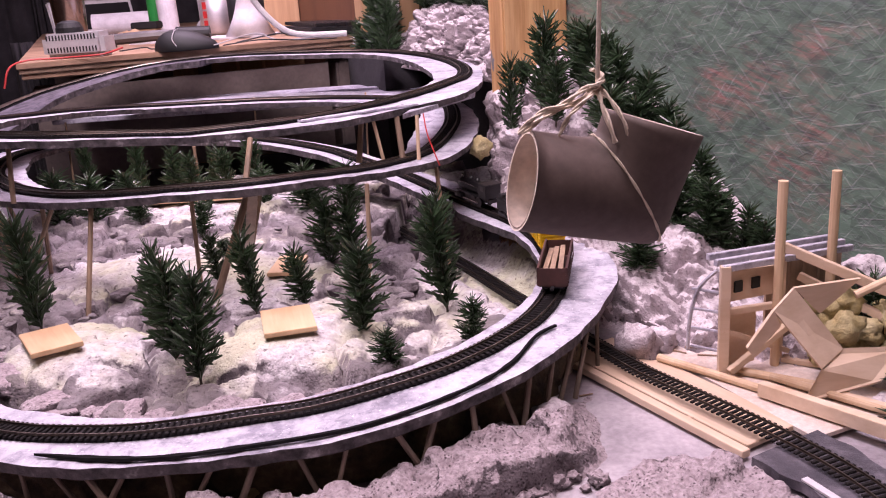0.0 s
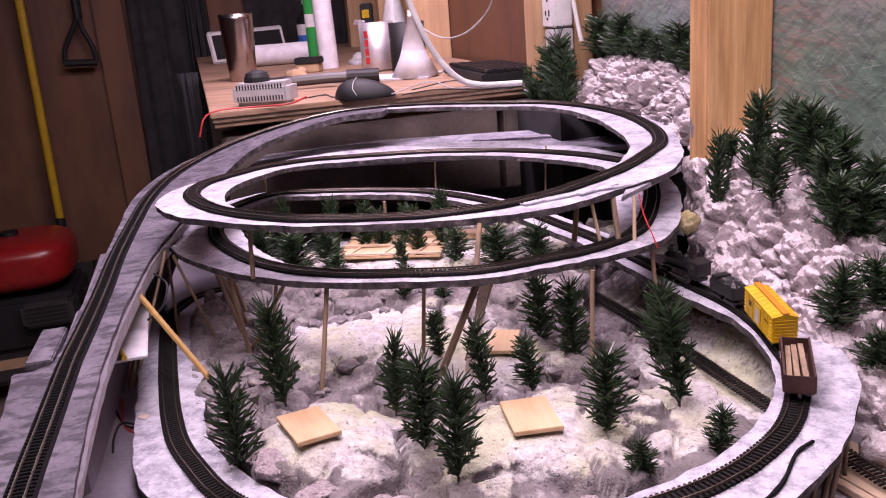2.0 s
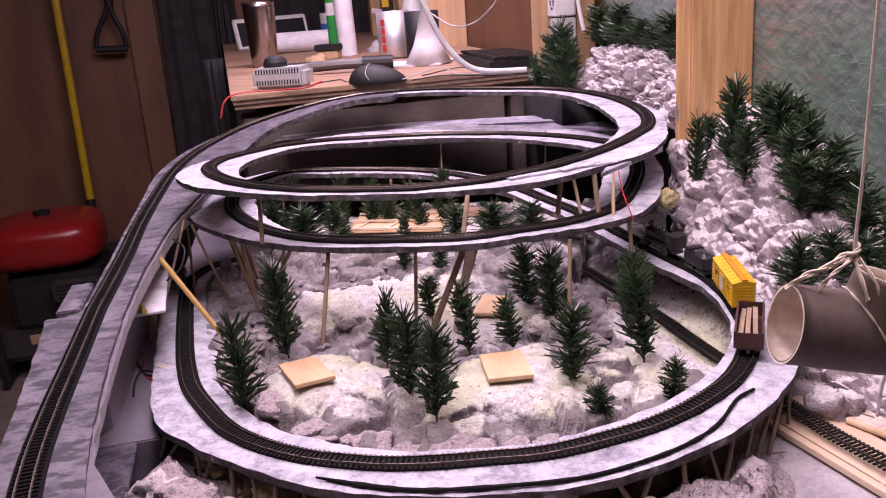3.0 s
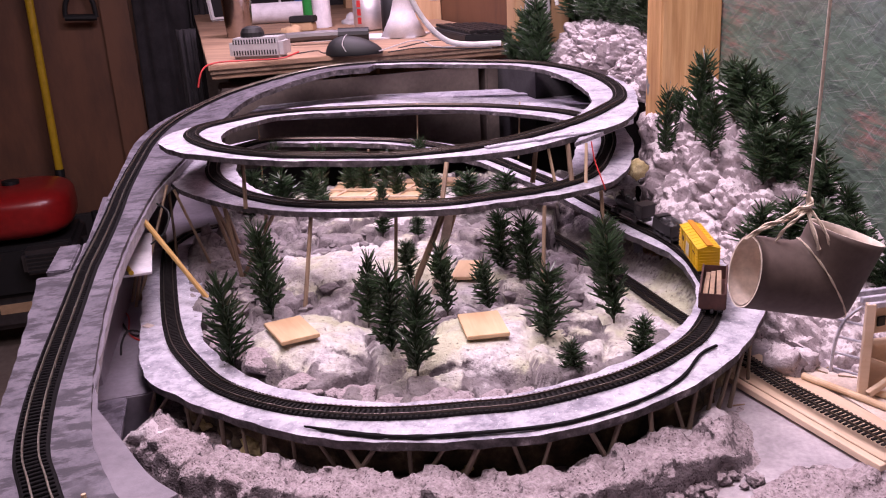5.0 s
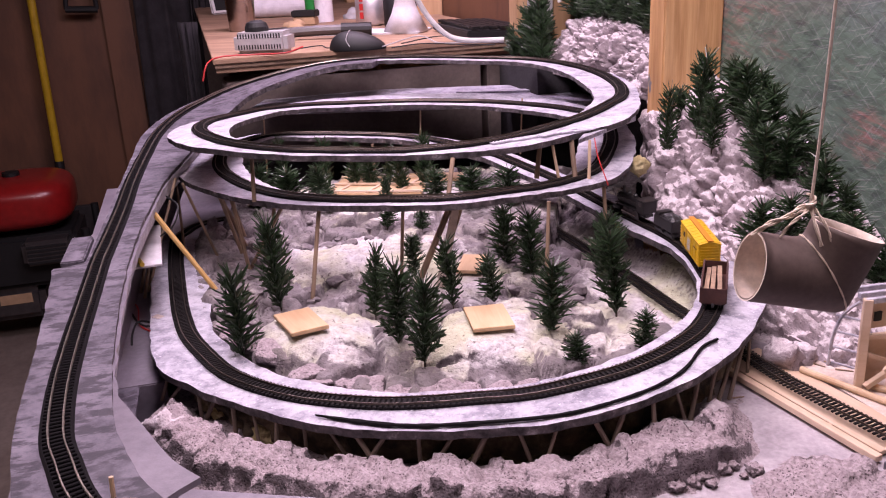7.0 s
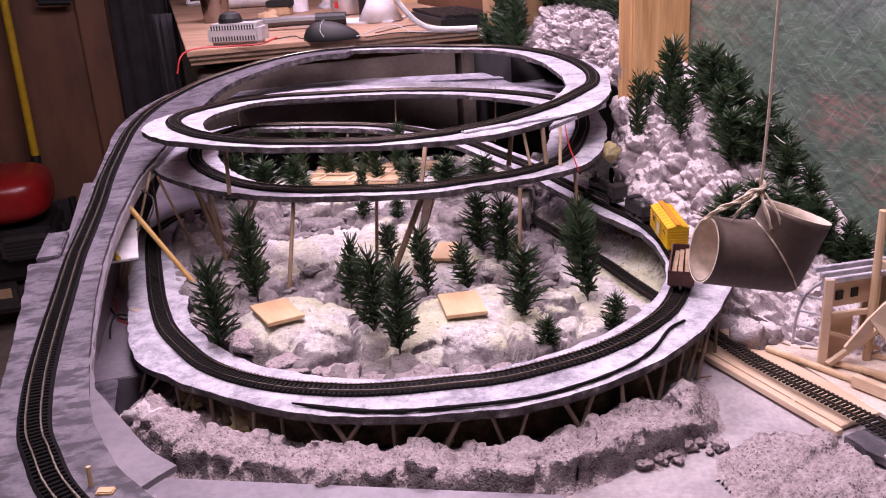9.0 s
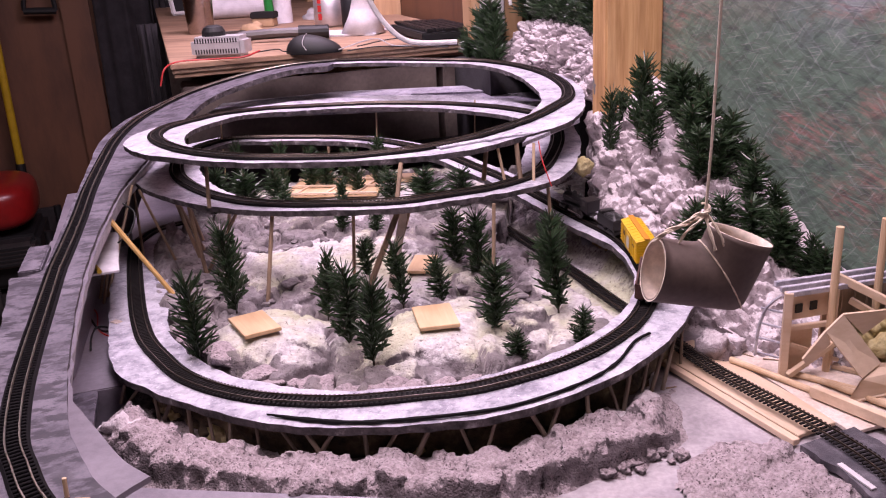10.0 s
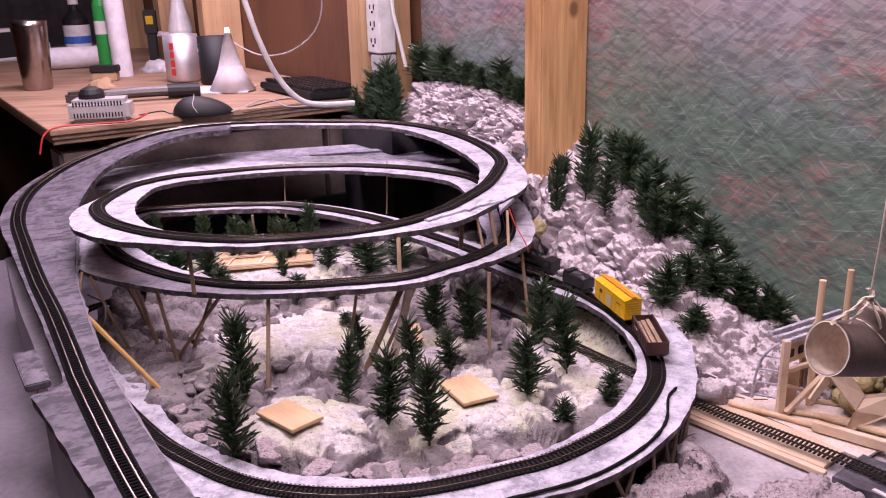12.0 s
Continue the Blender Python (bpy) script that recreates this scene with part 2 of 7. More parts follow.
    c = mix(nd, ln, 1.0, c, (1.0, 0.98, 1.03), "MULTIPLY")
    ln.new(c, b.inputs["Base Color"])
    bump(nd, ln, b, relief, 0.8, 0.001)
    return m


M_CORD = speckled("pale_cord", [(0.3, (0.74, 0.62, 0.5)), (0.7, (0.88, 0.78, 0.66))], 300, 900, 0.9)
M_BED = painted_bed("white_painted_board", 0.45)
M_BED_WORN = painted_bed("scuffed_white_board", 0.47, True)
M_BED_GREY = painted_bed("grey_scuffed_board", 0.56)
M_EDGE = speckled("raw_foam_edge", [(0.35, (0.035, 0.03, 0.033)), (0.6, (0.14, 0.12, 0.13)), (0.75, (0.42, 0.38, 0.4))], 110, 500, 0.9, bump_h=0.001)
M_FOAM = speckled("white_foam", [(0.3, (0.55, 0.52, 0.56)), (0.7, (0.8, 0.77, 0.8))], 80, 600, 0.9, bump_h=0.002)
M_TIE = plain("dark_plastic_ties", (0.019, 0.0165, 0.0165), 0.7)
M_BALLAST = plain("black_ballast", (0.009, 0.008, 0.009), 0.95)
for mat in (M_TIE, M_BALLAST):
    mat.node_tree.nodes["Principled BSDF"].inputs["Specular IOR Level"].default_value = 0.12
# same rail metal twice: ramp copy carries the glint, the other goes without
M_RAIL_GLINT = plain("glinting_rail", (0.6, 0.53, 0.46), 0.34, 1.0)
M_RAIL_NO_GLINT = plain("rail_without_glint", (0.2, 0.165, 0.14), 0.4, 1.0)
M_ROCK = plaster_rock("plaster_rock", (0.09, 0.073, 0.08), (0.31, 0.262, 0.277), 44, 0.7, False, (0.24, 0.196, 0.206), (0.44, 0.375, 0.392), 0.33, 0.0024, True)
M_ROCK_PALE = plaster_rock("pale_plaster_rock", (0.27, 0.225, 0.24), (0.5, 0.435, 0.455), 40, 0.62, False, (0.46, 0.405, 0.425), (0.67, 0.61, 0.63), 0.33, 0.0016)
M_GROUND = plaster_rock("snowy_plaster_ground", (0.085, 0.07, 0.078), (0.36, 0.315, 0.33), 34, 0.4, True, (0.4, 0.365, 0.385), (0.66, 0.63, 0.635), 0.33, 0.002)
M_TABLE = speckled("white_dusted_table", [(0.3, (0.25, 0.22, 0.245)), (0.65, (0.5, 0.45, 0.48))], 20, 260, 0.8, bump_h=0.0008)
M_SHEET = speckled("grey_painted_sheet", [(0.3, (0.165, 0.145, 0.175)), (0.7, (0.27, 0.242, 0.283))], 14, 160, 0.36, bump_h=0.0003)
M_STICK = wood("weathered_stick", (0.42, 0.3, 0.2), (0.2, 0.14, 0.1))
M_TWIG = wood("grey_twig", (0.26, 0.2, 0.155), (0.13, 0.1, 0.08))
M_DOWEL = wood("pale_dowel", (0.74, 0.56, 0.38), (0.56, 0.39, 0.24))
M_GOLD = wood("golden_dowel", (0.66, 0.42, 0.15), (0.5, 0.29, 0.09))
M_PLY = wood("pale_craft_plywood", (0.74, 0.53, 0.32), (0.6, 0.4, 0.22), (1, 0.08, 1), 90)
M_DUSTWOOD = speckled("dusted_wood", [(0.3, (0.58, 0.46, 0.38)), (0.6, (0.74, 0.64, 0.58))], 30, 300, 0.85, bump_h=0.0005)
M_BALSA = wood("pale_balsa", (0.8, 0.63, 0.48), (0.66, 0.49, 0.34), (0.08, 1, 1), 90)
M_BENCH = wood("worn_bench_plywood", (0.44, 0.29, 0.19), (0.22, 0.135, 0.09), (0.16, 1, 1), 40)
# pale tone picked so the unseen ceiling bounces fill light down
M_CEILING = speckled("pale_bounce_ceiling", [(0.3, (0.5, 0.46, 0.44)), (0.7, (0.6, 0.56, 0.54))], 6, 60, 0.9)
M_POST = pine_post("yellow_pine_post")
M_STUD = wood("raw_stud", (0.55, 0.36, 0.2), (0.4, 0.24, 0.12), (1, 1, 0.05), 60)
M_BROWN = wood("brown_plywood_wall", (0.175, 0.08, 0.04), (0.08, 0.036, 0.021), (1, 1, 0.3), 9)
M_SKY = sky_panel("daubed_strand_board")
M_NEEDLE = speckled("green_plastic_needles", [(0.3, (0.017, 0.034, 0.015)), (0.7, (0.052, 0.092, 0.042))], 60, 300, 0.3)
M_TRUNK = plain("twisted_wire_trunk", (0.06, 0.045, 0.03), 0.6)
M_CONCRETE = speckled("concrete_floor", [(0.3, (0.13, 0.1, 0.08)), (0.7, (0.22, 0.18, 0.15))], 3, 60, 0.8, bump_h=0.001)
M_BLACK = plain("black_plastic", (0.005, 0.005, 0.006), 0.62)
M_CLOTH = speckled("black_cloth", [(0.3, (0.016, 0.0145, 0.016)), (0.7, (0.04, 0.036, 0.041))], 20, 300, 0.95, bump_h=0.001)
M_RED = plain("red_enamel", (0.27, 0.012, 0.012), 0.3)
M_DARKMETAL = plain("dull_dark_metal", (0.12, 0.11, 0.11), 0.45, 0.8)
M_STEEL = plain("brushed_steel", (0.42, 0.37, 0.35), 0.24, 1.0)
M_CAN = plain("silver_can", (0.74, 0.71, 0.74), 0.42, 0.8)
M_WHITE = plain("white_plastic", (0.72, 0.7, 0.7), 0.4)
M_PAPER = plain("white_paper", (0.66, 0.63, 0.66), 0.8)
M_GREY = plain("light_grey_plastic", (0.48, 0.46, 0.47), 0.45)
M_YELLOW = plain("yellow_car_paint", (0.72, 0.44, 0.012), 0.4)
M_ORANGE = plain("orange_roof_paint", (0.62, 0.24, 0.02), 0.45)
M_OXIDE = speckled("oxide_red_car", [(0.3, (0.045, 0.018, 0.015)), (0.7, (0.09, 0.035, 0.028))], 60, 400, 0.6)
M_LOCO = plain("black_loco", (0.014, 0.013, 0.014), 0.42)
M_TUBE = speckled("brown_card_tube", [(0.3, (0.085, 0.058, 0.05)), (0.7, (0.14, 0.1, 0.085))], 40, 300, 0.7)
M_TUBE_IN = speckled("cream_card_inside", [(0.3, (0.6, 0.5, 0.42)), (0.7, (0.74, 0.64, 0.55))], 40, 300, 0.85)
M_TWINE = speckled("cotton_twine", [(0.3, (0.68, 0.56, 0.44)), (0.7, (0.86, 0.75, 0.62))], 300, 900, 0.9, bump_h=0.0006)
M_INSUL = speckled("yellow_insulation", [(0.3, (0.42, 0.33, 0.13)), (0.7, (0.66, 0.58, 0.34))], 60, 400, 0.95, bump_h=0.003)
M_PACK = speckled("brown_foam_packing", [(0.35, (0.03, 0.023, 0.016)), (0.55, (0.12, 0.09, 0.055)), (0.75, (0.34, 0.26, 0.14))], 45, 400, 0.95, bump_h=0.002)
M_GREEN = plain("green_label", (0.03, 0.3, 0.06), 0.4)
M_BLUE = plain("blue_plastic", (0.05, 0.14, 0.5), 0.4)
M_YPOLE = plain("yellow_fibreglass", (0.52, 0.34, 0.016), 0.4)
M_REDWIRE = plain("red_wire", (0.5, 0.03, 0.03), 0.45)
M_SLATE = speckled("dark_slate_road", [(0.35, (0.04, 0.038, 0.05)), (0.52, (0.08, 0.072, 0.088)), (0.68, (0.22, 0.2, 0.23))], 34, 260, 0.6, bump_h=0.001)
M_DULL = speckled("dull_dark_board", [(0.3, (0.1, 0.078, 0.07)), (0.7, (0.19, 0.15, 0.135))], 12, 150, 0.8)
M_TAN = plain("tan_cork", (0.42, 0.28, 0.16), 0.8)


# ---- builders ----
def thing(name, at=(0, 0, 0), label="", category="", group="", kind="", turn=0.0):
    ob = new(name)
    ob.empty_display_size = 0.01
    ob.matrix_world = pose(*at, 0, 0, turn)
    return tagged(ob, label, category, group, kind)


def mesh_of(name, bm, mat, smooth=False):
    me = bpy.data.meshes.new(name)
    bm.normal_update()
    bm.to_mesh(me)
    bm.free()
    for m in mat if isinstance(mat, (list, tuple)) else [mat]:
        me.materials.append(m)
    if smooth:
        me.shade_smooth()
    return me


def part(name, bm, mat, parent=None, label="", smooth=False):
    ob = new(name, mesh_of(name, bm, mat, smooth))
    ob.parent = parent
    if label:
        ob["label"] = label
    return ob


def solo(name, bm, mat, label, category, group="", kind="", smooth=False):
    return tagged(part(name, bm, mat, None, "", smooth), label, category, group, kind)


def add_box(bm, size, m=Matrix(), bevel=0.0, slot=0):
    r = bmesh.ops.create_cube(bm, size=1.0, matrix=m @ Matrix.Diagonal((*size, 1)))
    faces = list({f for v in r["verts"] for f in v.link_faces})
    for f in faces:
        f.material_index = slot
    if bevel:
        edges = list({e for f in faces for e in f.edges})
        bmesh.ops.bevel(bm, geom=edges, offset=bevel, segments=2, affect="EDGES")
    return bm


def box(size, m=Matrix(), bevel=0.0):
    return add_box(bmesh.new(), size, m, bevel)


def add_rod(bm, a, b, r0, r1=None, seg=8, cap=True):
    a, b = Vector(a), Vector(b)
    d = b - a
    m = Matrix.Translation((a + b) / 2) @ d.to_track_quat("Z", "Y").to_matrix().to_4x4()
    bmesh.ops.create_cone(bm, cap_ends=cap, segments=seg, radius1=r0, radius2=r0 if r1 is None else r1, depth=d.length, matrix=m)
    return bm


def rod(a, b, r0, r1=None, seg=8):
    return add_rod(bmesh.new(), a, b, r0, r1, seg)


def lathe(profile, seg=24, m=Matrix()):
    """A turned shape from (radius, height) pairs."""
    bm = bmesh.new()
    rings = []
    for r, z in profile:
        rings.append([bm.verts.new(m @ Vector((r * math.cos(2 * math.pi * k / seg), r * math.sin(2 * math.pi * k / seg), z))) for k in range(seg)])
    for a, b in zip(rings[:-1], rings[1:]):
        for k in range(seg):
            bm.faces.new((a[k], a[(k + 1) % seg], b[(k + 1) % seg], b[k]))
    for ring, flip in ((rings[0], True), (rings[-1], False)):
        if profile[0 if flip else -1][0] > 1e-5:
            bm.faces.new(ring[::-1] if flip else ring)
    bmesh.ops.recalc_face_normals(bm, faces=bm.faces)
    return bm


def spline(pts, step):
    """Points of a Catmull-Rom curve through pts (rows of any width), about `step` apart."""
    p = [np.array(q, float) for q in pts]
    p = [2 * p[0] - p[1]] + p + [2 * p[-1] - p[-2]]
    out = []
    for i in range(1, len(p) - 2):
        n = max(2, int(np.linalg.norm((p[i + 1] - p[i])[:3]) / step))
        for k in range(n):
            t = k / n
            out.append(0.5 * (2 * p[i] + (p[i + 1] - p[i - 1]) * t + (2 * p[i - 1] - 5 * p[i] + 4 * p[i + 1] - p[i + 2]) * t * t + (3 * p[i] - p[i - 1] - 3 * p[i + 1] + p[i + 2]) * t ** 3))
    out.append(p[-2])
    return np.array(out)


def even(pts, step):
    """The same curve at equal steps of length."""
    s = np.concatenate([[0], np.cumsum(np.linalg.norm(np.diff(pts[:, :3], axis=0), axis=1))])
    q = np.arange(0, s[-1], step)
    return np.stack([np.interp(q, s, pts[:, k]) for k in range(pts.shape[1])], 1)


def wire(pts, r, seg=6, step=0.004):
    """A round cord along a curve."""
    c = spline(pts, step)
    bm = bmesh.new()
    rings = []
    for i in range(len(c)):
        d = Vector(c[min(i + 1, len(c) - 1)] - c[max(i - 1, 0)]).normalized()
        q = d.to_track_quat("Z", "Y").to_matrix()
        rings.append([bm.verts.new(Vector(c[i]) + q @ Vector((r * math.cos(2 * math.pi * k / seg), r * math.sin(2 * math.pi * k / seg), 0))) for k in range(seg)])
    for a, b in zip(rings[:-1], rings[1:]):
        for k in range(seg):
            bm.faces.new((a[k], a[(k + 1) % seg], b[(k + 1) % seg], b[k]))
    bm.faces.new(rings[0][::-1])
    bm.faces.new(rings[-1])
    return bm


def frame_of(c, i):
    d = c[min(i + 1, len(c) - 1), :3] - c[max(i - 1, 0), :3]
    f = Vector((d[0], d[1], d[2])).normalized()
    side = f.cross(Vector((0, 0, 1))).normalized()
    return f, side, side.cross(f)


def hash2(x, y, s=0.0):
    return noise.noise(Vector((x, y, s)))


# ---- the setting: walls, floor, ceiling ----
WALL_AT, ALONG, INTO = Vector((0.18, 1.002, 0)), Vector((-0.473, 0.881, 0)), Vector((-0.881, -0.473, 0))


def wall_point(u, s, z=0.0):
    """A place u metres along the long wall (towards the far corner) and s metres out from it."""
    return WALL_AT + ALONG * u + INTO * s + Vector((0, 0, z))


def wall_pose(u, s, z):
    p = wall_point(u, s, z)
    return Matrix.Translation(p) @ Matrix(((ALONG.x, INTO.x, 0), (ALONG.y, INTO.y, 0), (0, 0, 1))).to_4x4()


def slab(name, mat, u0, u1, s0, s1, z0, z1, label, category, bevel=0.0):
    m = wall_pose((u0 + u1) / 2, (s0 + s1) / 2, (z0 + z1) / 2)
    ob = part(name, box((u1 - u0, abs(s1 - s0), z1 - z0), Matrix(), bevel), mat)
    ob.matrix_world = m
    return tagged(ob, label, category, "", "structure")


slab("wall_panel", M_SKY, -1.6, 0.48, -0.012, 0.0, 0.0, 2.4, "daubed green and pink strand-board backdrop wall", "wall")
slab("wall_east", M_BROWN, -1.6, 2.45, -0.06, -0.013, 0.0, 2.4, "dark brown plywood wall", "wall")
slab("wall_north", M_BROWN, 2.45, 2.5, -0.06, 2.6, 0.0, 2.4, "dark brown plywood wall with tools leaning on it", "wall")
slab("wall_west", M_BROWN, -1.6, 2.5, 2.6, 2.65, 0.0, 2.4, "dark brown plywood wall", "wall")
slab("wall_south", M_BROWN, -1.65, -1.6, -0.06, 2.65, 0.0, 2.4, "dark brown plywood wall", "wall")
slab("floor", M_CONCRETE, -1.6, 2.45, -0.012, 2.6, -0.05, 0.0, "bare concrete floor", "floor")
# out of view; closes the room and acts as a pale reflector
slab("ceiling", M_CEILING, -1.65, 2.5, -0.06, 2.65, 2.4, 2.45, "unseen ceiling, made pale to bounce light", "ceiling")
for u, s, wide, deep in ((0.112, 0.0, 0.034, 0.074), (0.57, 0.0, 0.041, 0.073), (1.3, -0.012, 0.04, 0.09), (1.64, -0.012, 0.05, 0.09), (2.1, -0.012, 0.05, 0.09)):
    low = 0.932 if u == 0.57 else 0.005
    post = part("wall_post", box((wide, deep, 2.385 - low), Matrix(), 0.002), M_POST if u < 0.2 else M_STUD)
    post.matrix_world = wall_pose(u, s + deep / 2 + 0.001, (2.385 + low) / 2)
    tagged(post, "yellow pine wall post with knots" if u < 0.2 else "raw pine wall stud", "post", "wall posts", "structure")
for v in (0.12, 0.48, 0.8):
    board = part("wall_batten", box((0.03, 0.09, 2.38), Matrix(), 0.002), M_STUD if v < 0.3 else M_BROWN)
    board.matrix_world = wall_pose(2.433, v, 1.195)
    tagged(board, "upright wall batten", "batten", "wall posts", "structure")

# ---- the layout's table ----
table = thing("layout_table", (0, 0, 0), "low plywood table under the model railway", "table")
top = part("tabletop", box((1.55, 0.74, 0.018), wall_pose(-0.02, 0.375, 0.706)), M_SHEET, table)
part("front_shelf", box((0.72, 0.52, 0.016), wall_pose(-0.42, 0.265, 0.7335)), M_TABLE, table)
for u, s in ((-0.75, 0.04), (-0.75, 0.69), (0.5, 0.04), (0.5, 0.69)):
    part("leg", box((0.06, 0.06, 0.696), wall_pose(u, s, 0.348), 0.003), M_STUD, table)
part("apron", box((1.5, 0.02, 0.1), wall_pose(-0.02, 0.72, 0.645)), M_CLOTH, table)

# ---- the railway ----
# rows: x, y, z of the track's middle, width of the board on the inside and on the outside of the bend
RAMP = [
    (-0.078, 0.2633, 0.8475, 0.0279, 0.0358), (-0.1235, 0.2828, 0.8475, 0.0279, 0.0325), (-0.1625, 0.3023, 0.8475, 0.0279, 0.0292),
    (-0.196, 0.326, 0.8475, 0.0279, 0.026), (-0.2191, 0.3491, 0.8481, 0.0279, 0.0234), (-0.2392, 0.3718, 0.8481, 0.0279, 0.0208),
    (-0.2671, 0.416, 0.8488, 0.0267, 0.0205), (-0.2971, 0.4706, 0.8488, 0.0247, 0.022), (-0.3283, 0.5323, 0.8501, 0.0225, 0.027),
    (-0.358, 0.592, 0.8523, 0.022, 0.0325), (-0.3647, 0.6058, 0.8527, 0.022, 0.0335), (-0.3675, 0.6115, 0.8529, 0.022, 0.0123), (-0.3965, 0.676, 0.8546, 0.022, 0.0117), (-0.429, 0.7462, 0.8566, 0.026, 0.0117),
    (-0.4687, 0.8281, 0.8585, 0.034, 0.0117), (-0.52, 0.9425, 0.8605, 0.052, 0.0143), (-0.5642, 1.0478, 0.8624, 0.065, 0.0195),
    (-0.5837, 1.131, 0.8689, 0.0715, 0.0195), (-0.5785, 1.196, 0.878, 0.0715, 0.0182), (-0.546, 1.2578, 0.8923, 0.065, 0.0156),
    (-0.4823, 1.3228, 0.9066, 0.056, 0.013), (-0.4199, 1.3553, 0.9144, 0.054, 0.0117), (-0.3478, 1.3585, 0.9183, 0.0535, 0.0117),
]
RING_TOP = [
    (-0.3478, 1.3585, 0.9183, 0.026, 0.0104), (-0.273, 1.35, 0.919, 0.026, 0.0104), (-0.1846, 1.339, 0.917, 0.026, 0.0104),
    (-0.117, 1.3325, 0.9144, 0.0273, 0.0104), (-0.0565, 1.2968, 0.9105, 0.0325, 0.013), (-0.0111, 1.2383, 0.906, 0.039, 0.0163),
    (0.0169, 1.1603, 0.9021, 0.039, 0.0195), (0.024, 1.0849, 0.9, 0.0325, 0.0205), (0.0121, 1.0307, 0.8995, 0.0228, 0.034),
    (-0.0115, 0.966, 0.898, 0.013, 0.045), (-0.043, 0.914, 0.8965, 0.0091, 0.039), (-0.074, 0.87, 0.896, 0.0084, 0.036),
    (-0.107, 0.837, 0.8962, 0.0078, 0.03), (-0.139, 0.8165, 0.8968, 0.0078, 0.021), (-0.1755, 0.806, 0.8962, 0.0078, 0.0156),
    (-0.2061, 0.7904, 0.8995, 0.0078, 0.0156), (-0.2386, 0.78, 0.9021, 0.0078, 0.0156), (-0.2762, 0.78, 0.9033, 0.0091, 0.0169),
    (-0.3283, 0.8021, 0.9027, 0.0117, 0.0208), (-0.3737, 0.8352, 0.9021, 0.0195, 0.0325), (-0.416, 0.8872, 0.9001, 0.0325, 0.0325),
    (-0.4427, 0.9581, 0.8956, 0.039, 0.0228), (-0.4485, 1.04, 0.8884, 0.0358, 0.013), (-0.442, 1.118, 0.8819, 0.0325, 0.0195),
    (-0.4095, 1.1895, 0.8748, 0.0325, 0.039), (-0.3705, 1.222, 0.8709, 0.0292, 0.0585), (-0.3211, 1.2512, 0.8676, 0.026, 0.0715),
    (-0.2697, 1.2675, 0.8657, 0.026, 0.078),
]
RING_MID = [
    (-0.2697, 1.2675, 0.8657, 0.026, 0.078), (-0.2178, 1.2708, 0.8643, 0.026, 0.078), (-0.1658, 1.2643, 0.8637, 0.0292, 0.0715),
    (-0.0969, 1.235, 0.8637, 0.0325, 0.052), (-0.039, 1.1895, 0.8643, 0.0325, 0.0325), (0.0, 1.1245, 0.8657, 0.0325, 0.0195),
    (0.0135, 1.04, 0.861, 0.0358, 0.026), (0.0115, 0.963, 0.8575, 0.0325, 0.0292), (0.002, 0.905, 0.855, 0.0228, 0.0292),
    (-0.0185, 0.867, 0.8545, 0.013, 0.026), (-0.0465, 0.834, 0.8555, 0.0104, 0.0195), (-0.0775, 0.8, 0.8595, 0.0097, 0.0182),
    (-0.1105, 0.7703, 0.8624, 0.0097, 0.0169), (-0.1417, 0.7651, 0.8618, 0.0097, 0.0169), (-0.1729, 0.767, 0.8605, 0.0097, 0.0169),
    (-0.2067, 0.7729, 0.8579, 0.0097, 0.0175), (-0.2464, 0.7859, 0.8546, 0.0104, 0.0195), (-0.2932, 0.8067, 0.852, 0.013, 0.0228),
    (-0.3471, 0.845, 0.8501, 0.0195, 0.0325), (-0.4062, 0.91, 0.8481, 0.026, 0.0455), (-0.442, 0.975, 0.8475, 0.026, 0.0488),
    (-0.463, 1.045, 0.8468, 0.0228, 0.039), (-0.442, 1.126, 0.8455, 0.0195, 0.026), (-0.387, 1.148, 0.8425, 0.02, 0.022),
    (-0.329, 1.167, 0.838, 0.02, 0.022),
]
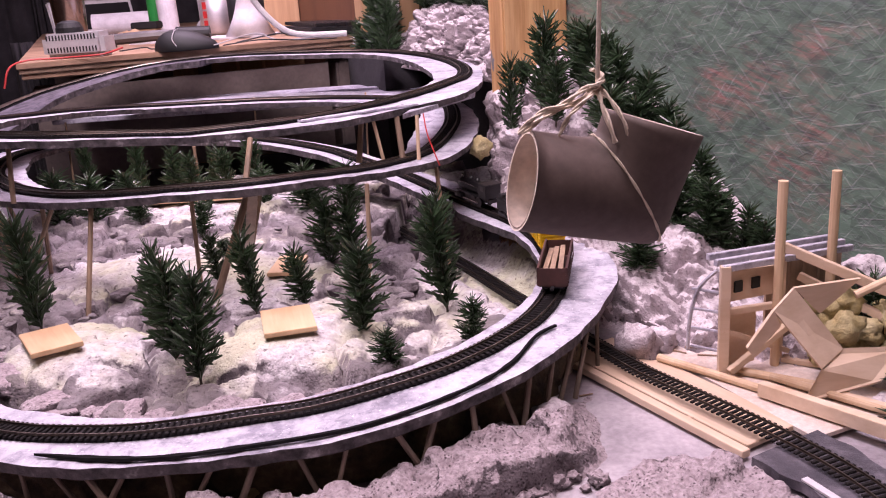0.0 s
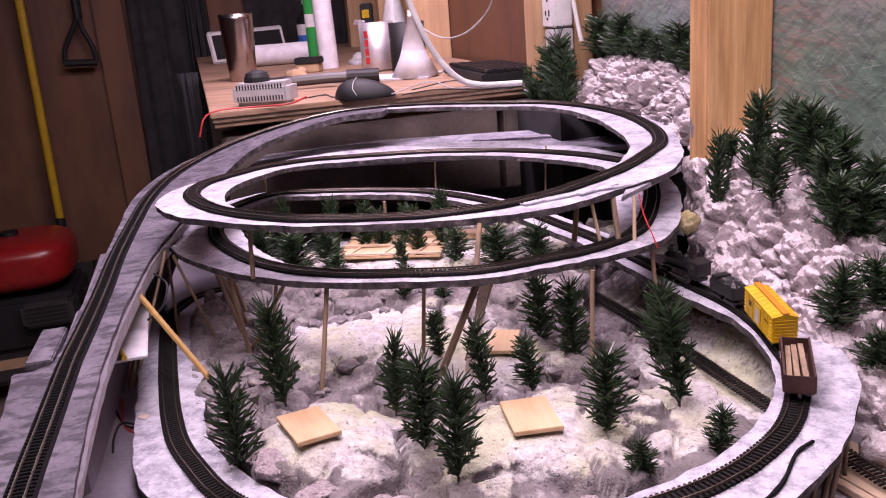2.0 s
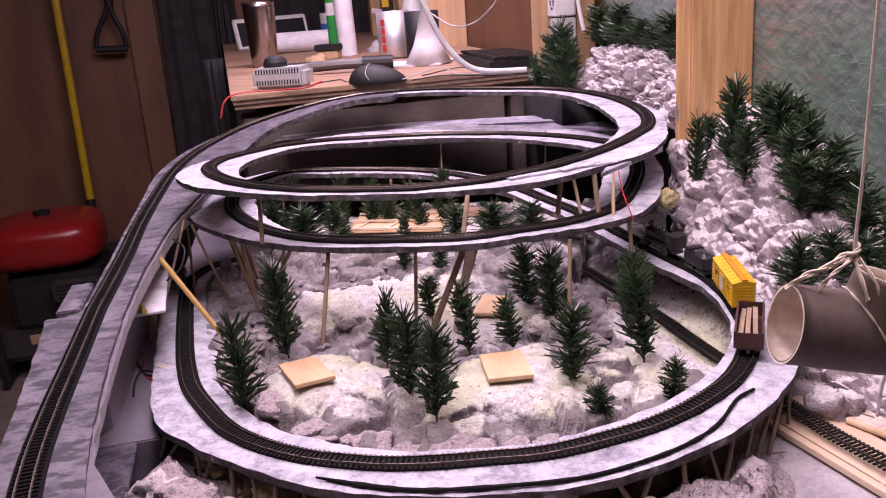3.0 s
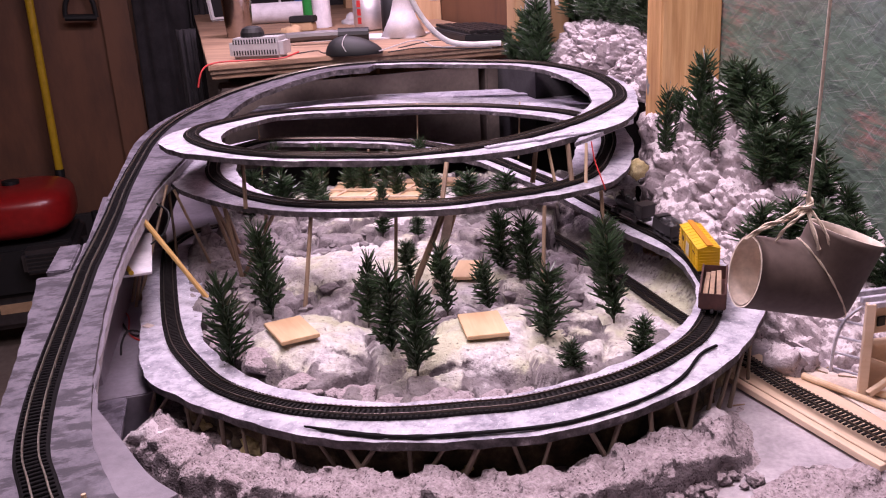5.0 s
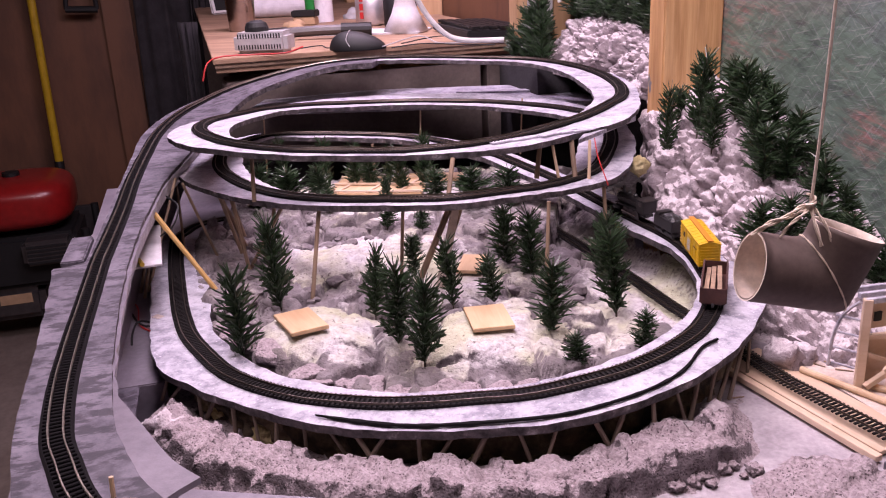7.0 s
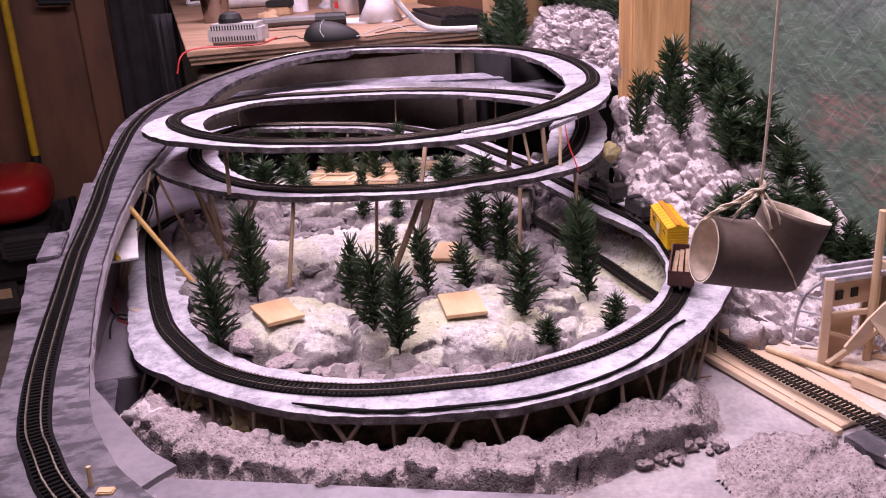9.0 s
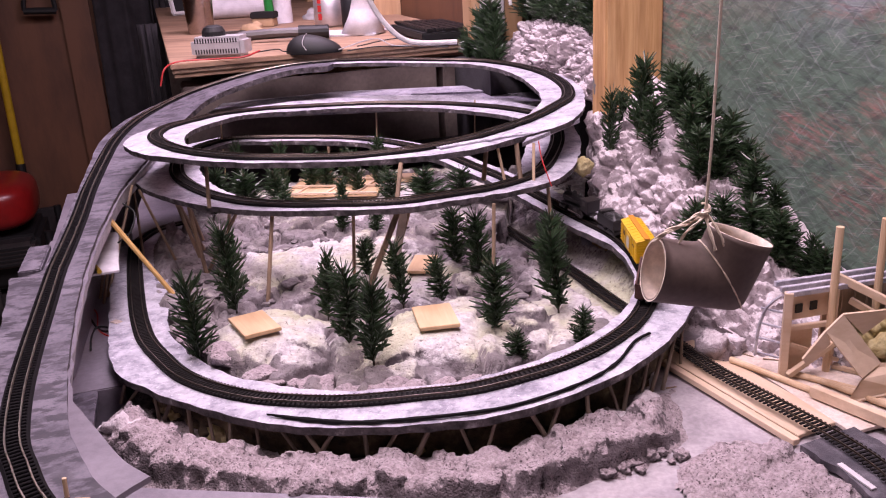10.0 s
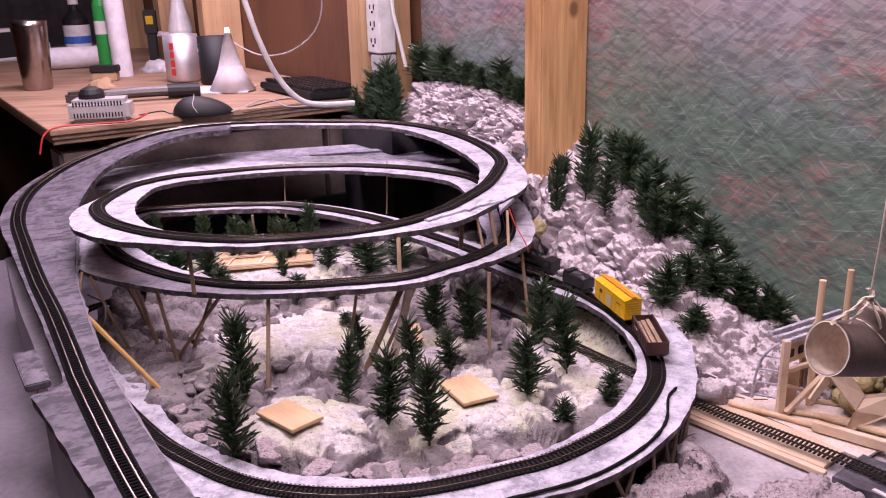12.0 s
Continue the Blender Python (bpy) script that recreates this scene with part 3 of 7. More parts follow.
RING_LOW = [
    (-0.329, 1.167, 0.838, 0.02, 0.022), (-0.268, 1.176, 0.833, 0.02, 0.022), (-0.203, 1.161, 0.827, 0.02, 0.022),
    (-0.137, 1.126, 0.82, 0.02, 0.022), (-0.097, 1.092, 0.814, 0.02, 0.022), (-0.045, 1.046, 0.806, 0.02, 0.022),
    (-0.003, 0.991, 0.801, 0.02, 0.028), (0.022, 0.957, 0.798, 0.02, 0.0322), (0.051, 0.919, 0.795, 0.0218, 0.0335),
    (0.078, 0.88, 0.793, 0.0174, 0.0348), (0.096, 0.834, 0.792, 0.0119, 0.0396), (0.104, 0.794, 0.791, 0.011, 0.0427),
    (0.109, 0.756, 0.79, 0.0137, 0.0423), (0.104, 0.708, 0.79, 0.0155, 0.0363), (0.091, 0.665, 0.79, 0.0192, 0.0344),
    (0.069, 0.63, 0.789, 0.0201, 0.035), (0.05, 0.609, 0.788, 0.0195, 0.0363), (0.031, 0.593, 0.787, 0.0193, 0.0382),
    (-0.003, 0.573, 0.785, 0.0164, 0.0405), (-0.03, 0.562, 0.783, 0.0161, 0.0394), (-0.06, 0.555, 0.782, 0.0161, 0.0382),
    (-0.089, 0.55, 0.78, 0.0174, 0.0361), (-0.122, 0.547, 0.778, 0.0179, 0.0333), (-0.152, 0.548, 0.777, 0.0205, 0.0309),
    (-0.184, 0.552, 0.776, 0.0238, 0.0268), (-0.223, 0.566, 0.774, 0.0236, 0.0246), (-0.26, 0.588, 0.772, 0.025, 0.0286),
    (-0.294, 0.619, 0.771, 0.0222, 0.0367), (-0.324, 0.651, 0.77, 0.0218, 0.0321), (-0.352, 0.691, 0.768, 0.0243, 0.028),
    (-0.377, 0.731, 0.766, 0.03, 0.0262), (-0.412, 0.791, 0.765, 0.033, 0.0254), (-0.452, 0.862, 0.763, 0.03, 0.026),
    (-0.489, 0.934, 0.761, 0.03, 0.026),
]
SPUR = [
    (-0.489, 0.934, 0.761, 0.026, 0.026), (-0.492, 1.01, 0.755, 0.026, 0.026), (-0.44, 1.1, 0.744, 0.026, 0.026),
    (-0.33, 1.165, 0.7447, 0.0195, 0.0195), (-0.2, 1.172, 0.745, 0.0195, 0.0195), (-0.085, 1.08, 0.747, 0.0195, 0.0195),
    (-0.043, 1.02, 0.748, 0.0195, 0.0195),
    (-0.001, 0.952, 0.748, 0.0195, 0.0195),
    (0.041, 0.88, 0.748, 0.0195, 0.0195),
    (0.067, 0.831, 0.748, 0.0195, 0.0195),
    (0.09, 0.79, 0.748, 0.0195, 0.0195),
    (0.1508, 0.6812, 0.7493, 0.0195, 0.0195), (0.1658, 0.6572, 0.75, 0.0195, 0.0195), (0.1852, 0.6299, 0.7506, 0.0195, 0.0195),
    (0.2041, 0.6052, 0.7506, 0.0195, 0.0195), (0.222, 0.5798, 0.7506, 0.0195, 0.0195), (0.2392, 0.5518, 0.7506, 0.0195, 0.0195),
    (0.2522, 0.52, 0.7506, 0.0195, 0.0195), (0.26, 0.4797, 0.7506, 0.0195, 0.0195), (0.262, 0.429, 0.7506, 0.0195, 0.0195),
]
GAUGE, TIE_LEN, PITCH = 0.0092, 0.0168, 0.0038


def bed_mesh(c, thick, uneven, sides):
    """A board that follows the curve; its edges wander a little, as cut by hand."""
    bm = bmesh.new()
    rows = []
    for i in range(len(c)):
        f, side, up = frame_of(c, i)
        p = Vector(c[i, :3])
        w_in = c[i, 3] + uneven * hash2(p.x * 60, p.y * 60, 1)
        w_out = c[i, 4] + uneven * hash2(p.x * 60, p.y * 60, 7)
        a, b = p + side * w_in, p - side * w_out
        n = 6
        topv = [bm.verts.new(a.lerp(b, k / n) + Vector((0, 0, 0.0006 * hash2(p.x * 90 + k, p.y * 90, 3)))) for k in range(n + 1)]
        lowv = [bm.verts.new(a.lerp(b, k) - Vector((0, 0, thick * (1 + 0.15 * hash2(p.x * 80, p.y * 80, k))))) for k in (0.01, 0.99)]
        rows.append(topv + lowv[::-1])
    for r, s in zip(rows[:-1], rows[1:]):
        for k in range(len(r)):
            k2 = (k + 1) % len(r)
            fc = bm.faces.new((r[k], s[k], s[k2], r[k2]))
            fc.material_index = 0 if k < 6 else 1
    bm.faces.new(rows[0])
    bm.faces.new(rows[-1][::-1])
    bmesh.ops.recalc_face_normals(bm, faces=bm.faces)
    return part("bed", bm, [M_BED if not sides else sides, M_EDGE])


def rail_mesh(c, off, lift):
    bm = bmesh.new()
    prof = [(-0.0005, 0), (-0.00025, 0.0005), (-0.00038, 0.0014), (0.00038, 0.0014), (0.00025, 0.0005), (0.0005, 0)]
    rows = []
    for i in range(len(c)):
        f, side, up = frame_of(c, i)
        p = Vector(c[i, :3]) + side * off + up * lift
        rows.append([bm.verts.new(p + side * x + up * z) for x, z in prof])
    for r, s in zip(rows[:-1], rows[1:]):
        for k in range(len(r) - 1):
            bm.faces.new((r[k], r[k + 1], s[k + 1], s[k]))
    bmesh.ops.recalc_face_normals(bm, faces=bm.faces)
    return bm


TIE_MESH_BLACK = mesh_of("tie", box((0.002, TIE_LEN, 0.0013), Matrix(), 0.0003), M_BALLAST)
TIE_MESH = mesh_of("tie", box((0.002, TIE_LEN, 0.0013), Matrix(), 0.0003), M_TIE)


def track(label, rows, thick, uneven=0.002, first=0, bed=True, bed_mat=None, roadbed=True, slim=1.0, wide=1.0):
    """Board, ties and rails of one stretch; ties whose number lies in `single` are pieces of their own."""
    c = rows if isinstance(rows, np.ndarray) else spline(rows, 0.006)
    tr = thing("railway_track", tuple(c[0, :3]), label, "railway track", "tracks of the railway")
    inv = tr.matrix_world.inverted()

    def keep(ob):
        ob.parent = tr
        ob.matrix_parent_inverse = inv
        return ob

    if bed:
        keep(bed_mesh(c, thick, uneven, bed_mat))["label"] = "hand-cut board painted white with dark scuffs"
    if roadbed:
        bm = bmesh.new()
        prev = None
        for i in range(len(c)):
            f, side, up = frame_of(c, i)
            p = Vector(c[i, :3])
            cur = [bm.verts.new(p + side * x * slim * wide + up * z) for x, z in ((-0.0074, 0.0002), (-0.0062, 0.0016), (0.0062, 0.0016), (0.0074, 0.0002))]
            if prev:
                for k in range(3):
                    bm.faces.new((prev[k], prev[k + 1], cur[k + 1], cur[k]))
            prev = cur
        bmesh.ops.recalc_face_normals(bm, faces=bm.faces)
        keep(part("ballast", bm, M_BALLAST, None, "thin black ballast strip"))
    e = even(c, PITCH)
    rest = bmesh.new()
    for i in range(len(e)):
        f, side, up = frame_of(e, i)
        m = Matrix((f, -side, up)).transposed().to_4x4()
        m.translation = Vector(e[i, :3]) + up * 0.0022
        if first <= i < first + 300:
            t = new("tie", TIE_MESH if wide == 1.0 else TIE_MESH_BLACK)
            t.parent, t.matrix_parent_inverse = tr, inv
            t.matrix_basis = m @ Matrix.Diagonal((1, slim, 1, 1))
        else:
            # black panel added to stand in for shade beneath the benchtop
            add_box(rest, (0.002, TIE_LEN * slim, 0.0013), m)
    if len(rest.verts):
        tagged(keep(part("tie_run", rest, M_TIE if wide == 1.0 else M_BALLAST)), kind="stuff")
    else:
        rest.free()
    for off in (-GAUGE / 2, GAUGE / 2):
        keep(part("rail", rail_mesh(c, off * slim, 0.0028), M_RAIL_NO_GLINT if wide == 1.0 else M_RAIL_GLINT))
    return c


C_RAMP = track("railway track on a scuffed white ramp", RAMP, 0.008, 0.0008, bed_mat=M_BED_WORN, slim=0.8, wide=1.45)
both = spline(RING_TOP + RING_MID[1:], 0.006)
joint = int(np.argmin(np.linalg.norm(both[:, :3] - np.array(RING_MID[0][:3]), axis=1)))
lifted = both[joint - 1:].copy()
lifted[0, 2] -= 0.0006
C_TOP = track("railway track on the raised upper ring", both[:joint + 1], 0.0055, first=110)
C_MID = track("railway track on the raised middle ring", lifted, 0.0055, first=60)
C_LOW = track("railway track on the wide lower loop board", RING_LOW, 0.0065, first=60)
C_SPUR = track("railway track running out past the ruined building", SPUR, 0.004, first=110, bed=False, roadbed=False)


# ---- landscape ----
def near(c, x, y):
    """Distance in plan from a curve, its height there, and whether the place lies inside the bend."""
    d = (c[:, 0] - x) ** 2 + (c[:, 1] - y) ** 2
    i = int(np.argmin(d))
    j, k = max(i - 1, 0), min(i + 1, len(c) - 1)
    f = c[k, :2] - c[j, :2]
    right = f[0] * (y - c[i, 1]) - f[1] * (x - c[i, 0]) < 0
    return math.sqrt(d[i]), c[i, 2], right


def smooth(a, b, x):
    t = min(max((x - a) / (b - a), 0), 1)
    return t * t * (3 - 2 * t)


def lumps(x, y, scale, seed=0.0):
    """Rounded rock lumps with clefts between them, 0 to 1."""
    d, _ = noise.voronoi(Vector((x * scale, y * scale, seed)))
    return min((d[1] - d[0]) * 1.6, 1.0)


def blocks(x, y, scale, seed=0.0):
    """Broken rock: each cell has its own height and tilt, with narrow clefts between the cells. About -1 to 1."""
    wx, wy = x * scale + 0.25 * hash2(x * scale * 2, y * scale * 2, seed), y * scale + 0.25 * hash2(x * scale * 2, y * scale * 2, seed + 4)
    d, pts = noise.voronoi(Vector((wx, wy, seed)))
    p = pts[0]
    tilt = noise.cell_vector(p * 7.3)
    h = (tilt.z - 0.5) + (tilt.x - 0.5) * (wx - p.x) * 1.6 + (tilt.y - 0.5) * (wy - p.y) * 1.6
    return h - 0.9 * (1 - smooth(0.0, 0.16, d[1] - d[0])) + 0.35


def fractal(x, y, scale, seed=0.0, octaves=4):
    return noise.fractal(Vector((x * scale, y * scale, seed)), 0.9, 2.1, octaves)


def relief3(p, big, small):
    """Broken, folded plaster in all three directions: metres to push a point out of the surface."""
    q = p * big + Vector((noise.noise(p * big * 1.3), noise.noise(p * big * 1.3 + Vector((9, 0, 0))), 0)) * 0.35
    d, pts = noise.voronoi(q)
    t = noise.cell_vector(pts[0] * 5.7)
    w = q - pts[0]
    h = (t.z - 0.5) + ((t.x - 0.5) * w.x + (t.y - 0.5) * w.y + (t.z - 0.5) * w.z) * 1.8 - 0.8 * (1 - smooth(0.0, 0.2, d[1] - d[0]))
    d2, pts2 = noise.voronoi(p * small)
    h2 = noise.cell(pts2[0] * 9.1) - 0.5 - 0.7 * (1 - smooth(0.0, 0.22, d2[1] - d2[0]))
    return h / big * 0.62 + h2 / small * 0.4 + 0.0011 * noise.fractal(p * 190, 0.9, 2.1, 3)


def heightfield(name, x0, x1, y0, y1, step, height, mat, relief=None, fade=None, powder=None, limit=None):
    """A sheet over the plan where height() gives a number; None leaves a hole."""
    nx, ny = int((x1 - x0) / step) + 1, int((y1 - y0) / step) + 1
    verts, index, faces = [], {}, []
    for j in range(ny):
        for i in range(nx):
            x, y = x0 + i * step, y0 + j * step
            z = height(x, y)
            if z is not None:
                wob = 0.6 * step
                index[i, j] = len(verts)
                verts.append((x + wob * hash2(x * 140, y * 140, 5), y + wob * hash2(x * 140, y * 140, 9), z))
    for j in range(ny - 1):
        for i in range(nx - 1):
            q = [index.get(k) for k in ((i, j), (i + 1, j), (i + 1, j + 1), (i, j + 1))]
            if None not in q:
                faces.append(q)
    me = bpy.data.meshes.new(name)
    me.from_pydata(verts, [], faces)
    me.materials.append(mat)
    if relief:
        normals = [v.normal.copy() for v in me.vertices]
        for v, n in zip(me.vertices, normals):
            k = fade(v.co) if fade else 1.0
            v.co = v.co + n * relief(v.co) * k
            if limit:
                v.co.z = min(v.co.z, limit(v.co.x, v.co.y))
    if powder:
        at = me.attributes.new("powder", "FLOAT", "POINT")
        for i, v in enumerate(me.vertices):
            at.data[i].value = powder(v.co.x, v.co.y)
    me.shade_smooth()
    return new(name, me)


LOW_FRONT = C_LOW[C_LOW[:, 2] < 0.838][::2]
SPUR_LINE = C_SPUR[::3]
MOUNDS = ((-0.212, 0.652, 0.014, 0.056), (-0.07, 0.672, 0.012, 0.058), (-0.28, 0.83, 0.006, 0.05), (-0.2, 0.86, 0.008, 0.07), (-0.27, 1.09, 0.006, 0.09), (-0.12, 0.80, 0.002, 0.05))


def bareness(x, y):
    """1 on bare rock, 0 on the smooth powdered mounds and the open ground to the east."""
    flat = sum(math.exp(-(((x - mx) ** 2 + (y - my) ** 2) / (mr * mr * 0.8)) ** 2) for mx, my, mh, mr in MOUNDS)
    return 1 - min(flat + 0.75 * smooth(0.0, 0.04, x), 1.0)


def inner_height(x, y):
    d, z, inside = near(LOW_FRONT, x, y)
    if (not inside and 0.012 < d < 0.16 and not (-0.375 < x < 0.045 and y > 0.72)) or y > 1.24 or x < -0.46:
        return None
    inside = inside or d > 0.1
    h = 0.7735
    for mx, my, mh, mr in MOUNDS:
        r2 = ((x - mx) ** 2 + (y - my) ** 2) / (mr * mr)
        h += mh * math.exp(-r2 * r2)
    rocky = bareness(x, y)
    h += 0.003 * fractal(x, y, 24, 7, 3) * rocky - 0.0015 * rocky + 0.0008 * fractal(x, y, 70)
    ds, zs, _ = near(SPUR_LINE, x, y)
    if x > -0.05:
        h = (zs - 0.0022) * (1 - smooth(0.017, 0.05, ds)) + h * smooth(0.017, 0.05, ds)
    rim = 0.012 * hash2(x * 26, y * 26, 8) if y < 0.72 and x < 0.02 else 0.0
    edge = smooth(0.019 + rim * 0.4 if rim else -0.012, 0.034 + rim, d) if inside else smooth(0.02, 0.032, -d)
    trench = 0.026 * (1 - smooth(-0.02, 0.03, x)) if y < 0.72 else 0.0
    return (min(z - 0.012, h) - trench * 0.7) * (1 - edge) + h * edge


def inner_powder(x, y):
    """Where the white powder was strewn thickest: over the mounds and the open ground to the east. Cracks are darkened
    as if shaded.
    """
    k = sum(math.exp(-(((x - mx) ** 2 + (y - my) ** 2) / (mr * mr)) ** 2) for mx, my, mh, mr in MOUNDS)
    q = Vector((x, y, 0)) + Vector((noise.noise(Vector((x, y, 0)) * 40), noise.noise(Vector((x, y, 0)) * 40 + Vector((5, 0, 0))), 0)) * 0.007
    d, _ = noise.voronoi(Vector((q.x * 27, q.y * 27, 0.3)))
    # shade of the cracks put into the colour, along the relief's own cell borders
    bare = (1 - smooth(0.02, 0.2, d[1] - d[0])) * bareness(x, y)
    d_track = near(LOW_FRONT, x, y)[0]
    bare += 0.85 * (1 - smooth(0.034, 0.06, d_track)) if y < 0.72 else 0
    return min(k, 1.0) + 0.55 * smooth(-0.02, 0.03, x) + 0.25 * smooth(0.95, 1.1, y) - 0.9 * bare


def ground_relief(p):
    """Slabs with narrow cracks, low swells and grit."""
    q = p + Vector((noise.noise(p * 40), noise.noise(p * 40 + Vector((5, 0, 0))), 0)) * 0.007
    d, pts = noise.voronoi(Vector((q.x * 27, q.y * 27, 0.3)))
    t = noise.cell_vector(pts[0] * 5.7)
    w = Vector((q.x * 27, q.y * 27, 0.3)) - pts[0]
    slab_h = (t.z - 0.5) * 0.011 + ((t.x - 0.5) * w.x + (t.y - 0.5) * w.y) * 0.018
    edge = smooth(0.0, 0.17, d[1] - d[0])
    d2, _ = noise.voronoi(q * 62)
    pit, _ = noise.voronoi(p * 230)
    grit = 0.0016 * noise.fractal(p * 60, 0.8, 2.1, 4) - 0.0012 * (1 - smooth(0.1, 0.4, pit[0]))
    return slab_h * (0.3 + 0.7 * edge) - 0.011 * (1 - edge) - 0.0026 * (1 - smooth(0.0, 0.16, d2[1] - d2[0])) + grit


def under_track(x, y):
    d, z, inside = near(LOW_FRONT, x, y)
    return z - 0.004 + 1.2 * max(d - 0.017, 0)


inner = heightfield("snowy_ground", -0.46, 0.125, 0.555, 1.24, 0.0023, inner_height, M_GROUND, ground_relief, lambda p: (0.1 + 0.9 * bareness(p.x, p.y)) * (0.15 + 0.85 * smooth(0.015, 0.03, near(LOW_FRONT, p.x, p.y)[0])), inner_powder, under_track)
tagged(inner, "snow-dusted plaster ground with grey rocks inside the loop", "landscape", "", "structure")


def pitted(p):
    """Coarse cast plaster: low swells, grit and pits, with broken blocks towards the east end."""
    d, _ = noise.voronoi(p * 210)
    pit = -0.003 * (1 - smooth(0.12, 0.4, d[0])) * (1 if noise.cell(p * 60) > 0.45 else 0)
    return 0.0034 * noise.fractal(p * 55, 0.75, 2.1, 5) + pit + 0.0014 * noise.noise(p * 330) + relief3(p, 30, 70) * 0.16


def ridge_base(x, y):
    d, z, inside = near(LOW_FRONT, x, y)
    if inside or x < -0.32 or x > 0.135 or y > 0.66 or d > 0.14:
        return None
    dd = d + 0.02 + 0.014 * hash2(x * 25, y * 25, 4) + 0.006 * hash2(x * 70, y * 70, 1)
    if dd > 0.126:
        return None
    far = 0.124 - 0.02 * smooth(-0.03, 0.05, x)
    k = smooth(0.046, 0.064, dd) * (1 - smooth(far - 0.016, far, dd) ** 2)
    front = float(np.interp(x, (-0.3, -0.23, -0.189, -0.127, -0.017, 0.05), (0.51, 0.48, 0.469, 0.464, 0.475, 0.455))) + 0.004 * hash2(x * 60, 2, 6)
    if y < front - 0.004:
        return None
    k *= smooth(front - 0.003, front + 0.012, y)
    k *= (1 - smooth(0.1, 0.13, x + 0.01 * hash2(x * 40, y * 40, 2))) * smooth(-0.318, -0.29, x)
    return k


ridge = thing("front_rock_ridge", (-0.09, 0.5, 0.741), "low ridge of grey pitted plaster rock before the loop", "rock")
RIDGE_SEEDS = []
for x in (-0.29, -0.235, -0.185, -0.125, -0.065, -0.01, 0.035, 0.07, 0.1):
    i = int(np.argmin(abs(LOW_FRONT[:, 0] - x) + 10 * (LOW_FRONT[:, 1] > 0.7)))
    f, side, up = frame_of(LOW_FRONT, i)
    q = Vector(LOW_FRONT[i, :3]) - side * (0.06 + 0.02 * hash2(x * 31, 3, 1))
    RIDGE_SEEDS.append((q.x, q.y, 0.0235 + 0.006 * hash2(x * 77, 1, 5)))


def ridge_piece(k):
    """One cast block of the ridge: the ground nearest its middle, dropping into a cleft where the next begins."""
    def height(x, y):
        wx, wy = x + 0.013 * hash2(x * 34, y * 34, 11), y + 0.013 * hash2(x * 34, y * 34, 15)
        ds = sorted((math.hypot(wx - a, (wy - b) * 0.8), j) for j, (a, b, h) in enumerate(RIDGE_SEEDS))
        if ds[0][1] != k and ds[0][0] - [d for d, j in ds if j == k][0] < -0.014:
            return None
        base = ridge_base(x, y)
        if base is None:
            return None
        gap = ds[1][0] - ds[0][0] if ds[0][1] == k else 0.0
        top = RIDGE_SEEDS[k][2] + 0.006 * fractal(x, y, 20, 2 + k, 3) + 0.0016 * fractal(x, y, 150, 6)
        return 0.7405 + base * top * (0.8 + 0.2 * smooth(0.0, 0.012, gap))
    return height


for k, (a, b, h) in enumerate(RIDGE_SEEDS):
    o = heightfield("rock_block", max(a - 0.075, -0.32), a + 0.075, b - 0.075, b + 0.075, 0.0021, ridge_piece(k), M_ROCK, pitted, lambda p: smooth(0.741, 0.748, p.z))
    o.parent, o.matrix_parent_inverse = ridge, ridge.matrix_world.inverted()


TOP_LINE, MID_LINE = C_TOP[::3], C_MID[::3]


HEIGHTS = ((-0.42, 0.004), (-0.34, 0.012), (-0.27, 0.03), (-0.19, 0.065), (-0.11, 0.108), (-0.05, 0.15), (0.02, 0.168), (0.1, 0.182), (0.14, 0.2), (0.18, 0.212), (0.23, 0.226), (0.28, 0.232), (0.35, 0.238), (0.48, 0.23), (0.5, 0.2), (0.515, 0.155))


def mountain_foot(u):
    """How far from the wall the mountain's foot stands, short of the tracks beside it."""
    s = 0.17
    if u < -0.1:
        s = 0.175 - 0.055 * (1 - smooth(-0.3, -0.1, u))
    s += 0.012 * hash2(u * 18, 3, 3)
    if u > 0.1:
        s = min(s, 0.17 - 0.122 * smooth(0.1, 0.16, u))
    good = 0.0
    while good < s:
        p = wall_point(u, good + 0.004)
        dl, zl, in_low = near(LOW_FRONT, p.x, p.y)
        dt, zt, in_top = near(TOP_LINE, p.x, p.y)
        dm, zm, in_mid = near(MID_LINE, p.x, p.y)
        if dl < 0.024 or (in_low and dl < 0.1) or (u > 0.03 and (dt < 0.024 or dm < 0.036 or (in_top and dt < 0.2))):
            break
        good += 0.004
    return max(good, 0.012)


STEP_U = 0.0023
FEET_U = [-0.42 + STEP_U * i for i in range(int(0.935 / STEP_U))]
raw_feet = [mountain_foot(u) for u in FEET_U]
FEET = [sum(raw_feet[max(i - 6, 0):i + 7]) / len(raw_feet[max(i - 6, 0):i + 7]) for i in range(len(raw_feet))]


def mountain_z(i, s):
    u, foot = FEET_U[i], FEET[i]
    hm = float(np.interp(u, [a for a, b in HEIGHTS], [b for a, b in HEIGHTS]))
    k = min(max((foot - s) / min(0.09 if u < 0.1 else 0.07, foot * 0.95), 0), 1)
    low = 0.736 + 0.05 * smooth(-0.2, -0.13, u) + 0.1 * smooth(0.07, 0.15, u)
    return low + (0.736 + hm - low) * (1 - (1 - k) ** (2 + 0.6 * smooth(-0.2, -0.1, u)))


def mountain_height(x, y):
    p = Vector((x, y, 0)) - WALL_AT
    u, s = p.dot(ALONG), max(p.dot(INTO), 0.002)
    i = int(round((u + 0.42) / STEP_U))
    if not 0 <= i < len(FEET) or s > FEET[i]:
        return None
    return mountain_z(i, s)


